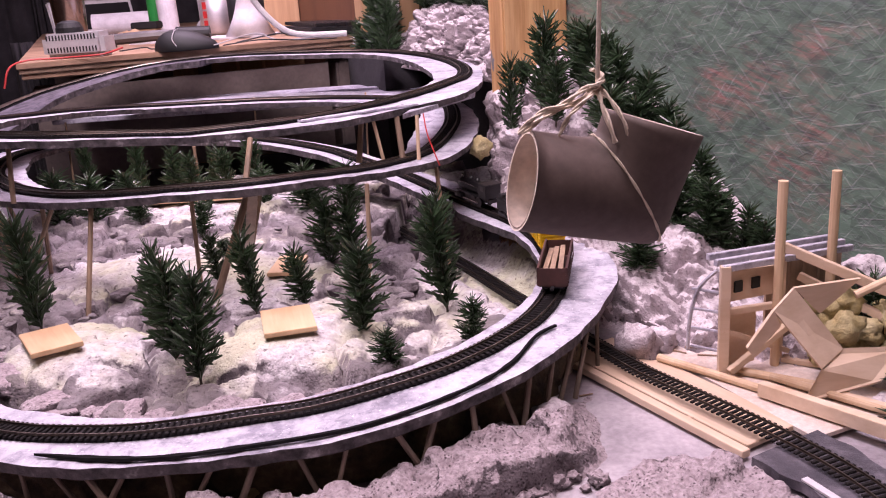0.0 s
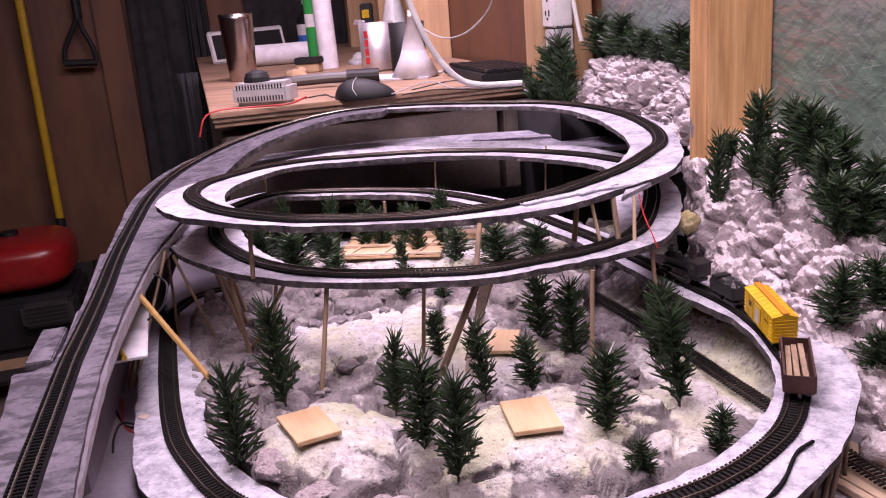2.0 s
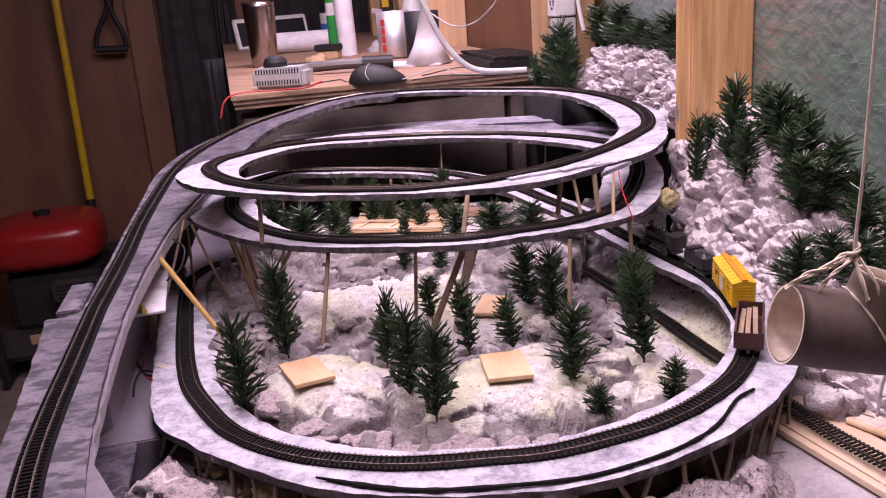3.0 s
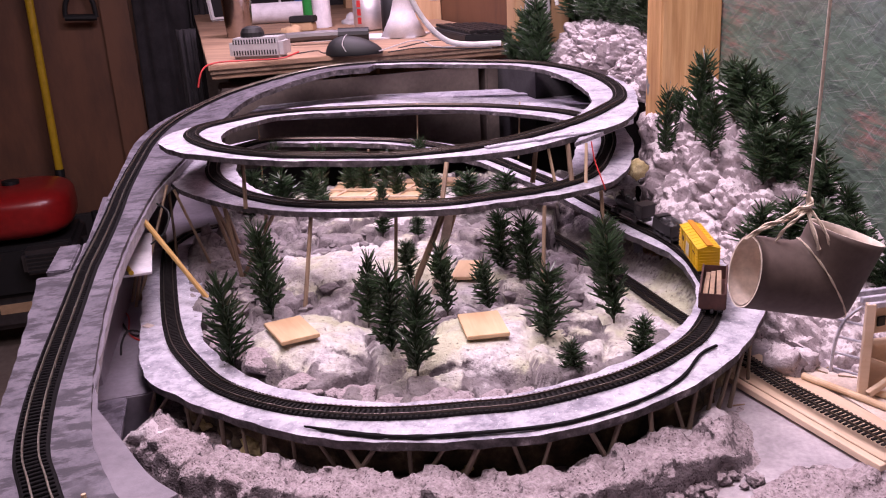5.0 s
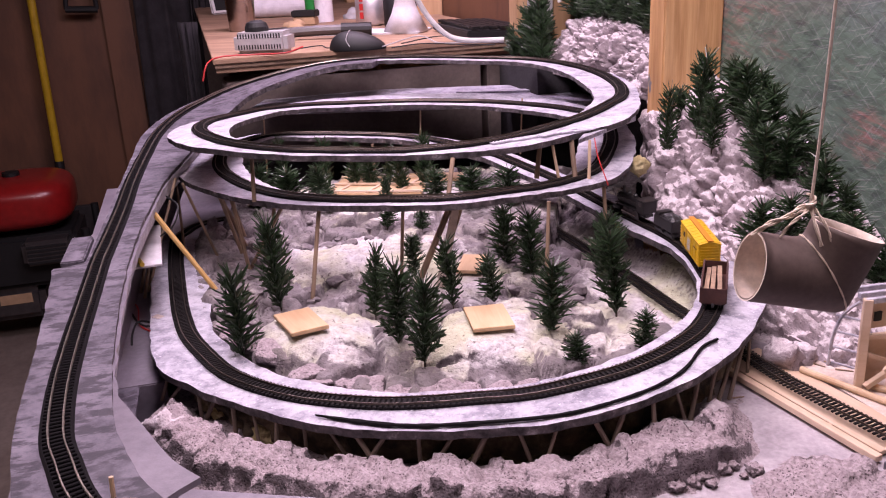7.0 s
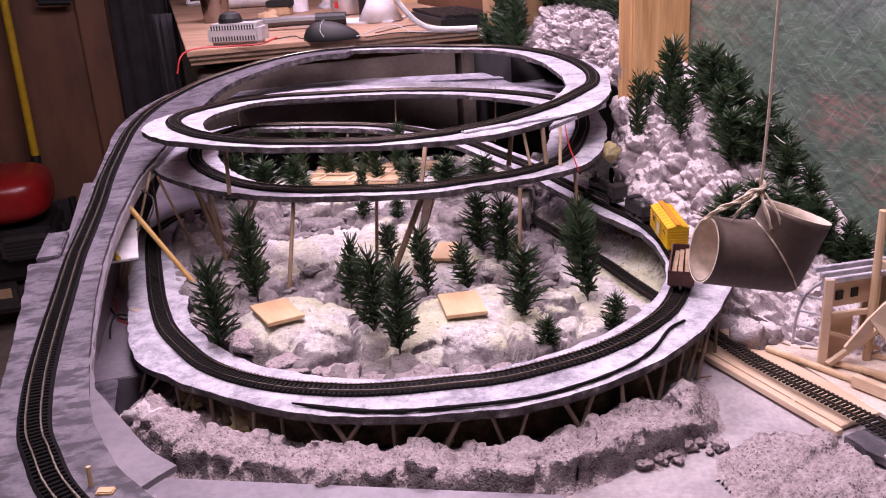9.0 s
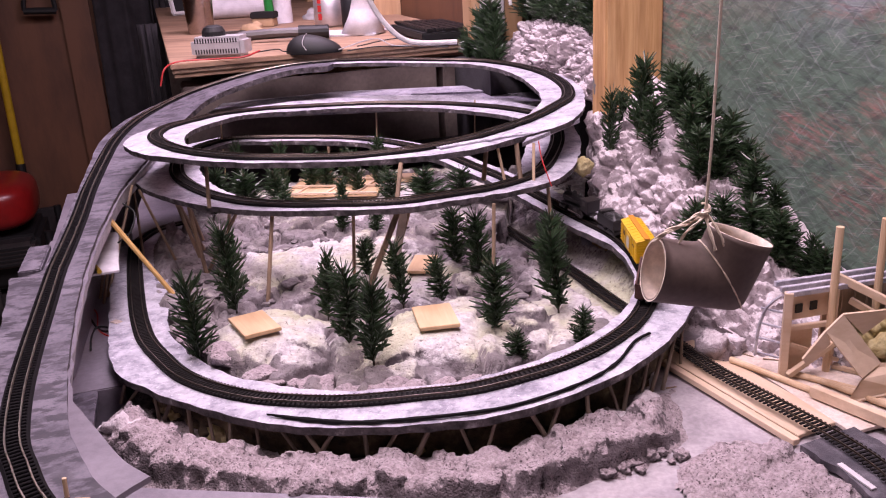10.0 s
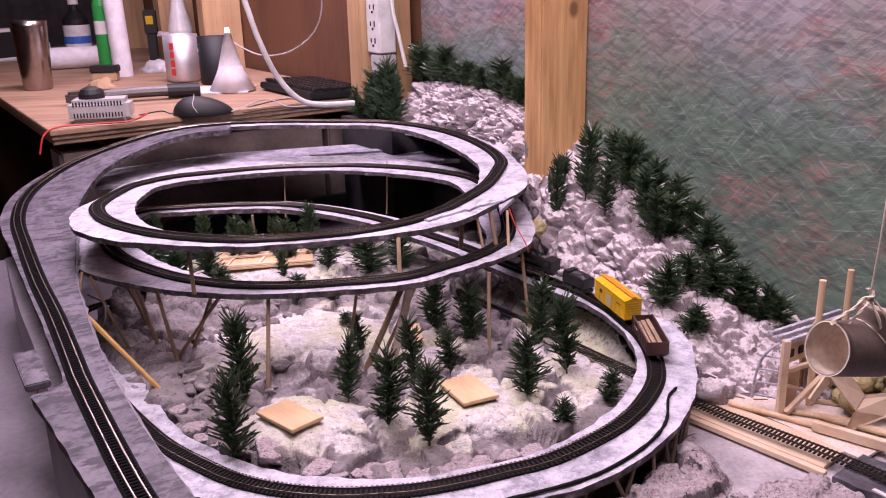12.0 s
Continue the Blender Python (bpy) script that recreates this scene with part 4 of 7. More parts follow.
def crumple(p):
    """Puffed, creased plaster rags: metres to push a point out of the surface."""
    w = Vector((noise.noise(p * 32), noise.noise(p * 32 + Vector((7, 0, 0))), noise.noise(p * 32 + Vector((0, 7, 0)))))
    w2 = Vector((noise.noise(p * 90), noise.noise(p * 90 + Vector((3, 0, 0))), noise.noise(p * 90 + Vector((0, 3, 0)))))
    q = p + w * 0.013 + w2 * 0.004
    h = 0.0
    for scale, size, tilt_by in ((26, 0.011, 0.0045), (56, 0.0048, 0.0024), (105, 0.0028, 0.0014), (230, 0.0011, 0.0005)):
        d, pts = noise.voronoi(q * scale)
        t = noise.cell_vector(pts[0] * 5.7)
        v = q * scale - pts[0]
        e = 1 - (1 - min((d[1] - d[0]) / 0.5, 1.0)) ** 2
        h += e * (size * (0.45 + 0.8 * t.z) + tilt_by * ((t.x - 0.5) * v.x + (t.y - 0.5) * v.y + (t.z - 0.5) * v.z) * 1.6)
    grit = smooth(0.0, 0.25, noise.noise(p * 22 + Vector((9, 1, 0))))
    return h - 0.008 + 0.011 * noise.noise(p * 15) + 0.003 * noise.noise(p * 34 + Vector((4, 2, 0))) + (0.0006 + 0.002 * grit) * noise.noise(p * 300)


ROWS = 104
verts, faces = [], []
for i in range(len(FEET_U)):
    ss = [FEET[i] + (0.0015 - FEET[i]) * k / 80 for k in range(81)]
    zz = [mountain_z(i, s) for s in ss]
    run = np.concatenate([[0], np.cumsum(np.hypot(np.diff(ss), np.diff(zz)))])
    even_s = np.interp(np.linspace(0, run[-1], ROWS), run, ss)
    even_z = np.interp(np.linspace(0, run[-1], ROWS), run, zz)
    verts += [tuple(wall_point(FEET_U[i], s, z)) for s, z in zip(even_s, even_z)]
for i in range(len(FEET_U) - 1):
    for k in range(ROWS - 1):
        a = i * ROWS + k
        faces.append((a, a + 1, a + ROWS + 1, a + ROWS))
me = bpy.data.meshes.new("rock_mountain")
me.from_pydata(verts, [], faces)
me.materials.append(M_ROCK_PALE)
out = [v.normal.copy() for v in me.vertices]
turn = 1 if sum(n.dot(INTO) + n.z for n in out) > 0 else -1
if turn < 0:
    me.flip_normals()
for v, n in zip(me.vertices, out):
    away = (v.co - WALL_AT).dot(INTO)
    v.co = v.co + n * turn * crumple(v.co) * smooth(0.737, 0.75, v.co.z) * (0.25 + 0.75 * smooth(0.002, 0.02, away))
me.shade_smooth()
me.set_sharp_from_angle(angle=1.0)
slab("ledge", M_CLOTH, 0.135, 0.44, 0.0, 0.02, 0.72, 0.888, "black-covered ledge carrying the corner rocks", "ledge")
slab("ledge_end", M_CLOTH, 0.443, 0.612, 0.0, 0.085, 0.72, 0.902, "black-covered ledge beside the bench", "ledge")
tagged(new("rock_mountain", me), "crumpled pale plaster mountain against the backdrop wall", "mountain")


# ---- trees: cut lengths of green plastic garland ----
def tree_meshes(seed):
    """A stem and a bottle-brush crown of stiff needles with a few side tufts; one unit high, about one unit across."""
    rng = random.Random(seed)
    bend = [(0.05 * rng.uniform(-1, 1), 0.05 * rng.uniform(-1, 1)) for _ in range(3)]
    line = [(0, 0, -0.06), (bend[0][0], bend[0][1], 0.3), (bend[1][0], bend[1][1], 0.62), (bend[2][0], bend[2][1], 0.9)]
    stem = wire(line, 0.026, 5, 0.1)
    axis = spline(line, 0.02)
    bm = bmesh.new()

    def needle(a, tip, w):
        d = tip - a
        side = d.cross(Vector((rng.uniform(-1, 1), rng.uniform(-1, 1), rng.uniform(-1, 1)))).normalized()
        up = d.cross(side).normalized()
        base = [a + side * w, a - side * w * 0.5 + up * w * 0.8, a - side * w * 0.5 - up * w * 0.8]
        low = [bm.verts.new(q) for q in base]
        far = [bm.verts.new(q + d * 0.86 - (q - a) * 0.35) for q in base]
        end = bm.verts.new(tip)
        for k in range(3):
            bm.faces.new((low[k], low[(k + 1) % 3], far[(k + 1) % 3], far[k]))
            bm.faces.new((far[k], far[(k + 1) % 3], end))

    lobes = [(rng.uniform(0, 6.28), rng.uniform(0.1, 0.9), rng.uniform(0.7, 1.15)) for _ in range(9)]

    def reach(h, ang):
        env = 0.5 * min(1.0, 0.62 + 1.6 * h) * (1 - 0.5 * max(0, h - 0.45) / 0.55)
        k = sum(m * math.exp(-((h - lh) / 0.14) ** 2) * (0.5 + 0.5 * math.cos(ang - la)) for la, lh, m in lobes)
        return env * min(1.12, 0.62 + 0.42 * k)

    def at(h):
        return Vector(axis[min(int((h + 0.06) / 0.96 * (len(axis) - 1)), len(axis) - 1)])

    for n in range(170):
        h = 0.03 + 0.82 * (n + rng.random()) / 170
        ang = n * 2.399 + rng.uniform(-0.4, 0.4)
        r = reach(h, ang) * rng.uniform(0.4, 1.25)
        rise = rng.uniform(0.05, 0.2) if h < 0.8 else rng.uniform(0.08, 0.22)
        a = at(h)
        needle(a, a + Vector((math.cos(ang) * r, math.sin(ang) * r, min(rise, 1.02 - a.z))), 0.0175)
    for t in range(17):
        h = 0.06 + 0.7 * (t + rng.random()) / 17
        ang = t * 2.399 + rng.uniform(-0.6, 0.6)
        r = reach(h, ang) * rng.uniform(0.5, 0.8)
        a = at(h)
        out = Vector((math.cos(ang) * r, math.sin(ang) * r, rng.uniform(0.05, 0.14)))
        needle(a, a + out, 0.02)
        for k in range(11):
            p = a + out * (0.3 + 0.7 * (k + rng.random()) / 11)
            th = ang + rng.uniform(-1.1, 1.1)
            q = rng.uniform(0.13, 0.24)
            needle(p, p + Vector((math.cos(th) * q, math.sin(th) * q, rng.uniform(-0.02, 0.13))), 0.016)
    return mesh_of("trunk", stem, M_TRUNK), mesh_of("crown", bm, M_NEEDLE)


TREE_KINDS = [tree_meshes(k) for k in range(10)]
rng = random.Random(5)


def tree(x, y, z0, z1, r, label, group, lean=0.0):
    h = z1 - z0
    tr = thing("pine_tree", (x, y, z0), label, "tree", group, turn=rng.uniform(0, 360))
    tr.matrix_world = pose(x, y, z0, rng.uniform(-5, 5) + lean, rng.uniform(-5, 5), rng.uniform(0, 360))
    trunk, crown = rng.choice(TREE_KINDS)
    for name, me in (("trunk", trunk), ("crown", crown)):
        ob = new(name, me)
        ob.parent = tr
        ob.scale = (r * 2.0, r * 2.0, h)
    return tr


INNER_TREES = [
    (-0.265, 0.627, 0.853, 0.0165), (-0.265, 0.712, 0.869, 0.0168), (-0.175, 0.705, 0.842, 0.0125), (-0.141, 0.655, 0.85, 0.0175),
    (-0.11, 0.617, 0.85, 0.0165), (-0.163, 0.8, 0.819, 0.0105), (-0.114, 0.741, 0.84, 0.0135), (-0.079, 0.75, 0.823, 0.0125),
    (-0.082, 0.856, 0.836, 0.016), (-0.051, 0.808, 0.846, 0.0175), (-0.021, 0.676, 0.845, 0.0175), (0.029, 0.734, 0.856, 0.0178),
    (0.016, 0.798, 0.85, 0.0165), (0.004, 0.632, 0.802, 0.011), (0.05, 0.668, 0.808, 0.0112), (-0.178, 0.86, 0.797, 0.009),
    (-0.235, 0.958, 0.811, 0.013), (-0.195, 0.959, 0.797, 0.011),
]
BACK_TREES = [
    (-0.419, 1.02, 0.835, 0.0221), (-0.382, 1.033, 0.827, 0.0254), (-0.344, 1.041, 0.829, 0.0175), (-0.328, 1.022, 0.802, 0.0143),
    (-0.256, 1.036, 0.817, 0.0104), (-0.302, 1.117, 0.83, 0.0156), (-0.202, 1.065, 0.82, 0.0175), (-0.148, 1.052, 0.826, 0.0273),
    (-0.109, 1.065, 0.822, 0.0208), (-0.414, 1.093, 0.856, 0.0104), (-0.36, 1.105, 0.851, 0.013), (-0.324, 1.117, 0.841, 0.0143),
    (-0.251, 1.093, 0.841, 0.0163), (-0.224, 1.105, 0.857, 0.0149), (-0.274, 1.117, 0.838, 0.0111),
]
# foot, top and reach of each pine on the mountain
SLOPE_TREES = [
    (0.103, 0.96, 0.889, 0.971, 0.018), (0.074, 0.985, 0.861, 0.932, 0.0125), (0.115, 0.921, 0.88, 0.932, 0.016), (0.152, 0.944, 0.896, 0.961, 0.02),
    (0.154, 0.899, 0.875, 0.929, 0.019), (0.159, 0.879, 0.859, 0.911, 0.019), (0.181, 0.883, 0.853, 0.903, 0.02), (0.205, 0.883, 0.848, 0.896, 0.017),
    (0.207, 0.853, 0.839, 0.885, 0.019), (0.18, 0.825, 0.811, 0.857, 0.0195), (0.203, 0.819, 0.808, 0.856, 0.0205), (0.223, 0.845, 0.816, 0.862, 0.019),
    (0.221, 0.801, 0.802, 0.85, 0.0185), (0.234, 0.799, 0.797, 0.837, 0.017), (0.148, 0.812, 0.807, 0.856, 0.0205), (0.169, 0.783, 0.784, 0.816, 0.017),
    (0.248, 0.797, 0.789, 0.827, 0.0165), (0.091, 1.005, 0.882, 0.926, 0.013), (0.172, 0.915, 0.885, 0.94, 0.019), (0.19, 0.9, 0.87, 0.92, 0.018),
    (0.165, 0.965, 0.9, 0.95, 0.018), (0.14, 0.965, 0.905, 0.962, 0.018), (0.28, 0.747, 0.76, 0.806, 0.0195), (0.262, 0.79, 0.775, 0.819, 0.0175),
    (0.305, 0.702, 0.756, 0.806, 0.0195), (0.296, 0.592, 0.748, 0.792, 0.0195), (0.338, 0.663, 0.82, 0.885, 0.0228), (0.325, 0.65, 0.785, 0.839, 0.0195), (0.299, 0.611, 0.762, 0.814, 0.0163),
]
CORNER_TREES = [(0.6, 0.06, 0.943, 0.012), (0.55, 0.06, 0.972, 0.016), (0.565, 0.075, 0.955, 0.013), (0.478, 0.062, 1.009, 0.017), (0.5, 0.05, 0.985, 0.016), (0.49, 0.072, 0.99, 0.016), (0.525, 0.07, 0.985, 0.016), (0.535, 0.045, 0.995, 0.017), (0.458, 0.07, 0.985, 0.015), (0.473, 0.008, 1.027, 0.02), (0.43, 0.007, 1.01, 0.017),
                (0.4, 0.008, 1.025, 0.02), (0.37, 0.008, 1.0, 0.016), (0.342, 0.008, 1.005, 0.016), (0.31, 0.007, 0.998, 0.016), (0.264, 0.008, 1.014, 0.02), (0.24, 0.007, 0.99, 0.016), (0.216, 0.008, 0.991, 0.016), (0.18, 0.01, 0.97, 0.014)]
for x, y, z1, r in INNER_TREES:
    tree(x, y, (inner_height(x, y) or 0.776) - 0.002, z1, r, "dark green garland pine standing in plaster snow", "pines inside the loop")
for x, y, z1, r in BACK_TREES:
    tree(x, y, (inner_height(x, y) or 0.776) - 0.002, z1, r, "small dark green garland pine under the rings", "pines inside the loop")
for x, y, z0, z1, r in SLOPE_TREES:
    tree(x, y, z0 - 0.008, z1, r, "dark green garland pine on the plaster mountain", "pines on the mountain")
for u, away, z1, r in CORNER_TREES:
    x, y, _ = wall_point(u, away)
    z0 = (mountain_height(x, y) or 0.902) - (0.004 if away < 0.04 else 0.0)
    z0 = 0.9 if away > 0.04 else z0
    tree(x, y, z0, max(z1 + 0.005, z0 + 0.035), r * 1.3, "dense dark green garland pine behind the corner rocks", "pines in the corner")

# ---- thin wooden tiles and the lattice panel on the snow ----
for k, (x, y, turn, size, tip) in enumerate(((-0.2215, 0.650, 39, 0.031, -3), (-0.071, 0.678, 20, 0.0335, -2), (-0.1125, 0.829, 2, 0.0245, 0))):
    z = inner_height(x, y)
    tile = part("wooden_tile", box((size, (0.0515, 0.05, 0.047)[k], 0.0032), Matrix(), 0.0004), M_PLY)
    tile.matrix_world = pose(x, y, z + 0.0035, tip, 0, turn)
    tagged(tile, "thin square of pale plywood lying on the snow", "wood tile", "wooden tiles")
panel = thing("lattice_panel", (-0.284, 1.1, inner_height(-0.284, 1.1) + 0.004), "pale plywood panel with a lattice of strips", "panel", turn=4)
part("board", box((0.122, 0.078, 0.002)), M_PLY, panel)
for x in (-0.04, 0.0, 0.04):
    part("strip", box((0.003, 0.077, 0.002), pose(x, 0, 0.002, 0, 0, -14)), M_BALSA, panel)
for y in (-0.036, 0.0, 0.036):
    part("strip", box((0.122, 0.003, 0.002), pose(0, y, 0.0035)), M_BALSA, panel)
panel2 = part("wooden_board", box((0.075, 0.03, 0.003), Matrix(), 0.0003), M_PLY)
panel2.matrix_world = pose(-0.225, 1.17, inner_height(-0.225, 1.17) + 0.006, 4, 0, 8)
tagged(panel2, "thin pale plywood offcut on the snow", "wood tile", "wooden tiles")


# ---- stakes and trestles ----
def stake(a, b, r, mat=None, label="thin weathered stake holding up the ring", group="stakes under the rings"):
    return solo("wooden_stake", rod(a, b, r, r * 0.92, 7), mat or M_STICK, label, "stake", group)


def ring_z(c, x, y):
    return near(c, x, y)[1]


for x0, y0, x1, y1, r in ((-0.25, 0.748, -0.245, 0.775, 0.0021), (-0.158, 0.776, -0.118, 0.772, 0.0032), (-0.036, 0.79, -0.034, 0.80, 0.0019), (-0.141, 0.80, -0.107, 0.765, 0.002),
                       (-0.349, 0.832, -0.29, 0.80, 0.002), (-0.335, 0.85, -0.30, 0.80, 0.002), (-0.345, 0.82, -0.36, 0.83, 0.0022), (-0.375, 0.87, -0.385, 0.85, 0.0022), (-0.176, 0.795, -0.162, 0.768, 0.0018),
                       (-0.40, 0.93, -0.42, 0.93, 0.0022), (-0.385, 0.90, -0.41, 0.89, 0.002), (0.02, 0.86, 0.012, 0.875, 0.002), (-0.30, 1.13, -0.30, 1.13, 0.002)):
    stake((x0, y0, (inner_height(x0, y0) or 0.72) - 0.006), (x1, y1, ring_z(C_MID, x1, y1) - 0.005), r)
for x0, y0, x1, y1, r in ((-0.314, 0.785, -0.318, 0.80, 0.0021), (-0.122, 0.779, -0.121, 0.80, 0.0023), (-0.053, 0.872, -0.05, 0.884, 0.0026), (-0.03, 0.864, -0.037, 0.867, 0.0016), (-0.015, 0.872, -0.02, 0.885, 0.0026), (-0.002, 0.873, -0.002, 0.881, 0.0017)):
    stake((x0, y0, ring_z(C_MID, x0, y0)), (x1, y1, ring_z(C_TOP, x1, y1) - 0.005), r, M_DOWEL if r < 0.0018 else M_STICK, "short stake between the two rings")
for x0, y0 in ((-0.27, 1.27), (-0.45, 1.12), (-0.12, 1.26)):
    stake((x0, y0, 0.79), (x0 + 0.004, y0, 0.87), 0.0012, M_DOWEL)
stake((-0.409, 0.758, 0.852), (-0.337, 0.7515, 0.757), 0.0026, M_GOLD, "long yellow dowel leaning across the track", "loose dowels")
for a, b in (((-0.44, 0.772, 0.752), (-0.43, 0.79, 0.813)), ((-0.452, 0.785, 0.752), (-0.44, 0.80, 0.813)), ((-0.446, 0.79, 0.752), (-0.437, 0.86, 0.855)), ((-0.44, 0.86, 0.72), (-0.46, 0.90, 0.852)), ((-0.39, 0.87, 0.72), (-0.43, 0.86, 0.85))):
    stake(a, b, 0.0016, M_STICK, "thin dowel propping the ramp", "stakes under the ramp")
card = part("white_card", box((0.036, 0.13, 0.0022), Matrix(), 0.0003), M_PAPER)
card.matrix_world = pose(-0.421, 0.753, 0.815, 0, 0, 30)
tagged(card, "white card bracket under the edge of the ramp", "card")
peg = solo("yellow_peg", rod((-0.386, 0.695, 0.8185), (-0.398, 0.708, 0.8185), 0.0022, None, 8), M_YPOLE, "short yellow peg lying on the card", "peg")
# trestle legs under the edge of the lower loop
rt = random.Random(9)
for i in range(30, len(C_LOW) - 60, 3):
    f, side, up = frame_of(C_LOW, i)
    p = Vector(C_LOW[i, :3])
    if p.y > 0.70 or p.x < -0.3:
        continue
    edge = p - side * (C_LOW[i, 4] - 0.004)
    foot = edge + f * rt.uniform(-0.024, 0.024) - side * rt.uniform(-0.004, 0.006)
    foot.z = 0.742
    edge.z -= 0.006
    stake(foot, edge, rt.uniform(0.0013, 0.0021), M_TWIG, "short twig trestle leg under the loop board", "trestle legs")
bm = bmesh.new()
prev = None
for i in range(len(C_LOW)):
    f, side, up = frame_of(C_LOW, i)
    p = Vector(C_LOW[i, :3])
    if p.y > 0.71 or p.x < -0.33:
        continue
    cur = []
    for k in range(9):
        z = 0.7405 + (p.z - 0.0075 - 0.7405) * k / 8
        q = p - side * C_LOW[i, 4] * 0.3
        lump = 0.012 * abs(noise.noise(Vector((q.x * 55, q.y * 55, z * 55)))) + 0.006 * noise.noise(Vector((q.x * 130, q.y * 130, z * 130)))
        q = q - side * (lump + 0.004 * math.sin(math.pi * k / 8))
        cur.append(bm.verts.new((q.x, q.y, z)))
    if prev:
        for k in range(8):
            bm.faces.new((prev[k], prev[k + 1], cur[k + 1], cur[k]))
    prev = cur
bmesh.ops.recalc_face_normals(bm, faces=bm.faces)
bmesh.ops.solidify(bm, geom=bm.faces[:], thickness=0.004)
solo("foam_packing", bm, M_PACK, "lumpy brown foam packing under the loop board", "foam", "", "structure", smooth=True)
strip_pts = [(-0.165, 0.527), (-0.128, 0.521), (-0.093, 0.518), (-0.05, 0.523), (-0.002, 0.536), (0.032, 0.554), (0.06, 0.577), (0.079, 0.603), (0.092, 0.636), (0.104, 0.651)]
c = spline([(x, y, ring_z(C_LOW, x, y) + 0.0012, 0.0028) for x, y in strip_pts], 0.004)
bm = bmesh.new()
prev = None
for i in range(len(c)):
    f, side, up = frame_of(c, i)
    w = 0.0022 * (1 - (i / len(c)) * 0.5) * (1 + 0.7 * hash2(i * 0.45, 0, 2)) * min(1, i / 6 + 0.15)
    p = Vector(c[i, :3])
    cur = [bm.verts.new(p + side * w), bm.verts.new(p + side * w * 0.7 + Vector((0, 0, 0.0014))), bm.verts.new(p - side * w * 0.7 + Vector((0, 0, 0.0012))), bm.verts.new(p - side * w)]
    if prev:
        for k in range(3):
            bm.faces.new((prev[k], prev[k + 1], cur[k + 1], cur[k]))
    prev = cur
bmesh.ops.recalc_face_normals(bm, faces=bm.faces)
solo("black_edge_strip", bm, M_BALLAST, "curling black strip stuck along the loop board", "strip")


# ---- the train ----
LOW_EVEN = even(C_LOW, 0.001)
CAR_AT = int(np.argmin((LOW_EVEN[:, 0] - 0.101) ** 2 + (LOW_EVEN[:, 1] - 0.815) ** 2))


def on_track(back):
    """A place on the loop, `back` metres behind the boxcar."""
    i = CAR_AT + int(back * 1000)
    i0, i1 = LOW_EVEN[i - 14], LOW_EVEN[i + 14]
    f = Vector((i1 - i0)[:3]).normalized()
    side = f.cross(Vector((0, 0, 1))).normalized()
    up = side.cross(f)
    m = Matrix((f, -side, up)).transposed().to_4x4()
    m.translation = Vector(((i0 + i1) / 2)[:3]) + up * 0.0042
    return m


def truck(parent, x, wheels=(-0.005, 0.005)):
    t = part("truck", box((0.016, 0.0115, 0.0016), pose(x, 0, 0.0032)), M_LOCO, parent)
    for side in (-1, 1):
        part("side_frame", box((0.0155, 0.001, 0.0026), pose(x, side * 0.0068, 0.0028), 0.0003), M_LOCO, t)
        for w in wheels:
            part("wheel", rod((x + w, side * 0.0052, 0.0028), (x + w, side * 0.0062, 0.0028), 0.0028, None, 14), M_DARKMETAL, t)


def vehicle(name, at, label, flip=False):
    v = thing(name, (0, 0, 0), label, "train", "the model train")
    v.matrix_world = on_track(at) @ (pose(0, 0, 0, 0, 0, 180) if flip else Matrix())
    return v


box_car = vehicle("boxcar", 0.0, "bright yellow toy boxcar with an orange roof")
BL, BW, BH = 0.066, 0.0186, 0.0195
body = part("body", box((BL, BW, BH), pose(0, 0, 0.0055 + BH / 2), 0.0004), M_YELLOW, box_car)
bm = bmesh.new()
sec = [(-BW / 2 - 0.0005, 0.0), (-BW / 2 - 0.0005, 0.0008), (0, 0.0032), (BW / 2 + 0.0005, 0.0008), (BW / 2 + 0.0005, 0.0)]
ends = [[bm.verts.new((x, y, 0.0252 + z)) for y, z in sec] for x in (-BL / 2 - 0.0004, BL / 2 + 0.0004)]
for k in range(5):
    bm.faces.new((ends[0][k], ends[0][(k + 1) % 5], ends[1][(k + 1) % 5], ends[1][k]))
bm.faces.new(ends[0])
bm.faces.new(ends[1][::-1])
bmesh.ops.recalc_face_normals(bm, faces=bm.faces)
part("roof", bm, M_YELLOW, box_car)
part("roof_walk", box((BL + 0.002, 0.0048, 0.0009), pose(0, 0, 0.0291)), M_ORANGE, box_car, "orange roof walk")
for k in range(9):
    for side in (-1, 1):
        part("roof_rib", box((0.0006, 0.0094, 0.0006), pose(-0.03 + k * 0.0075, side * 0.0047, 0.0272, side * -14)), M_YELLOW, box_car)
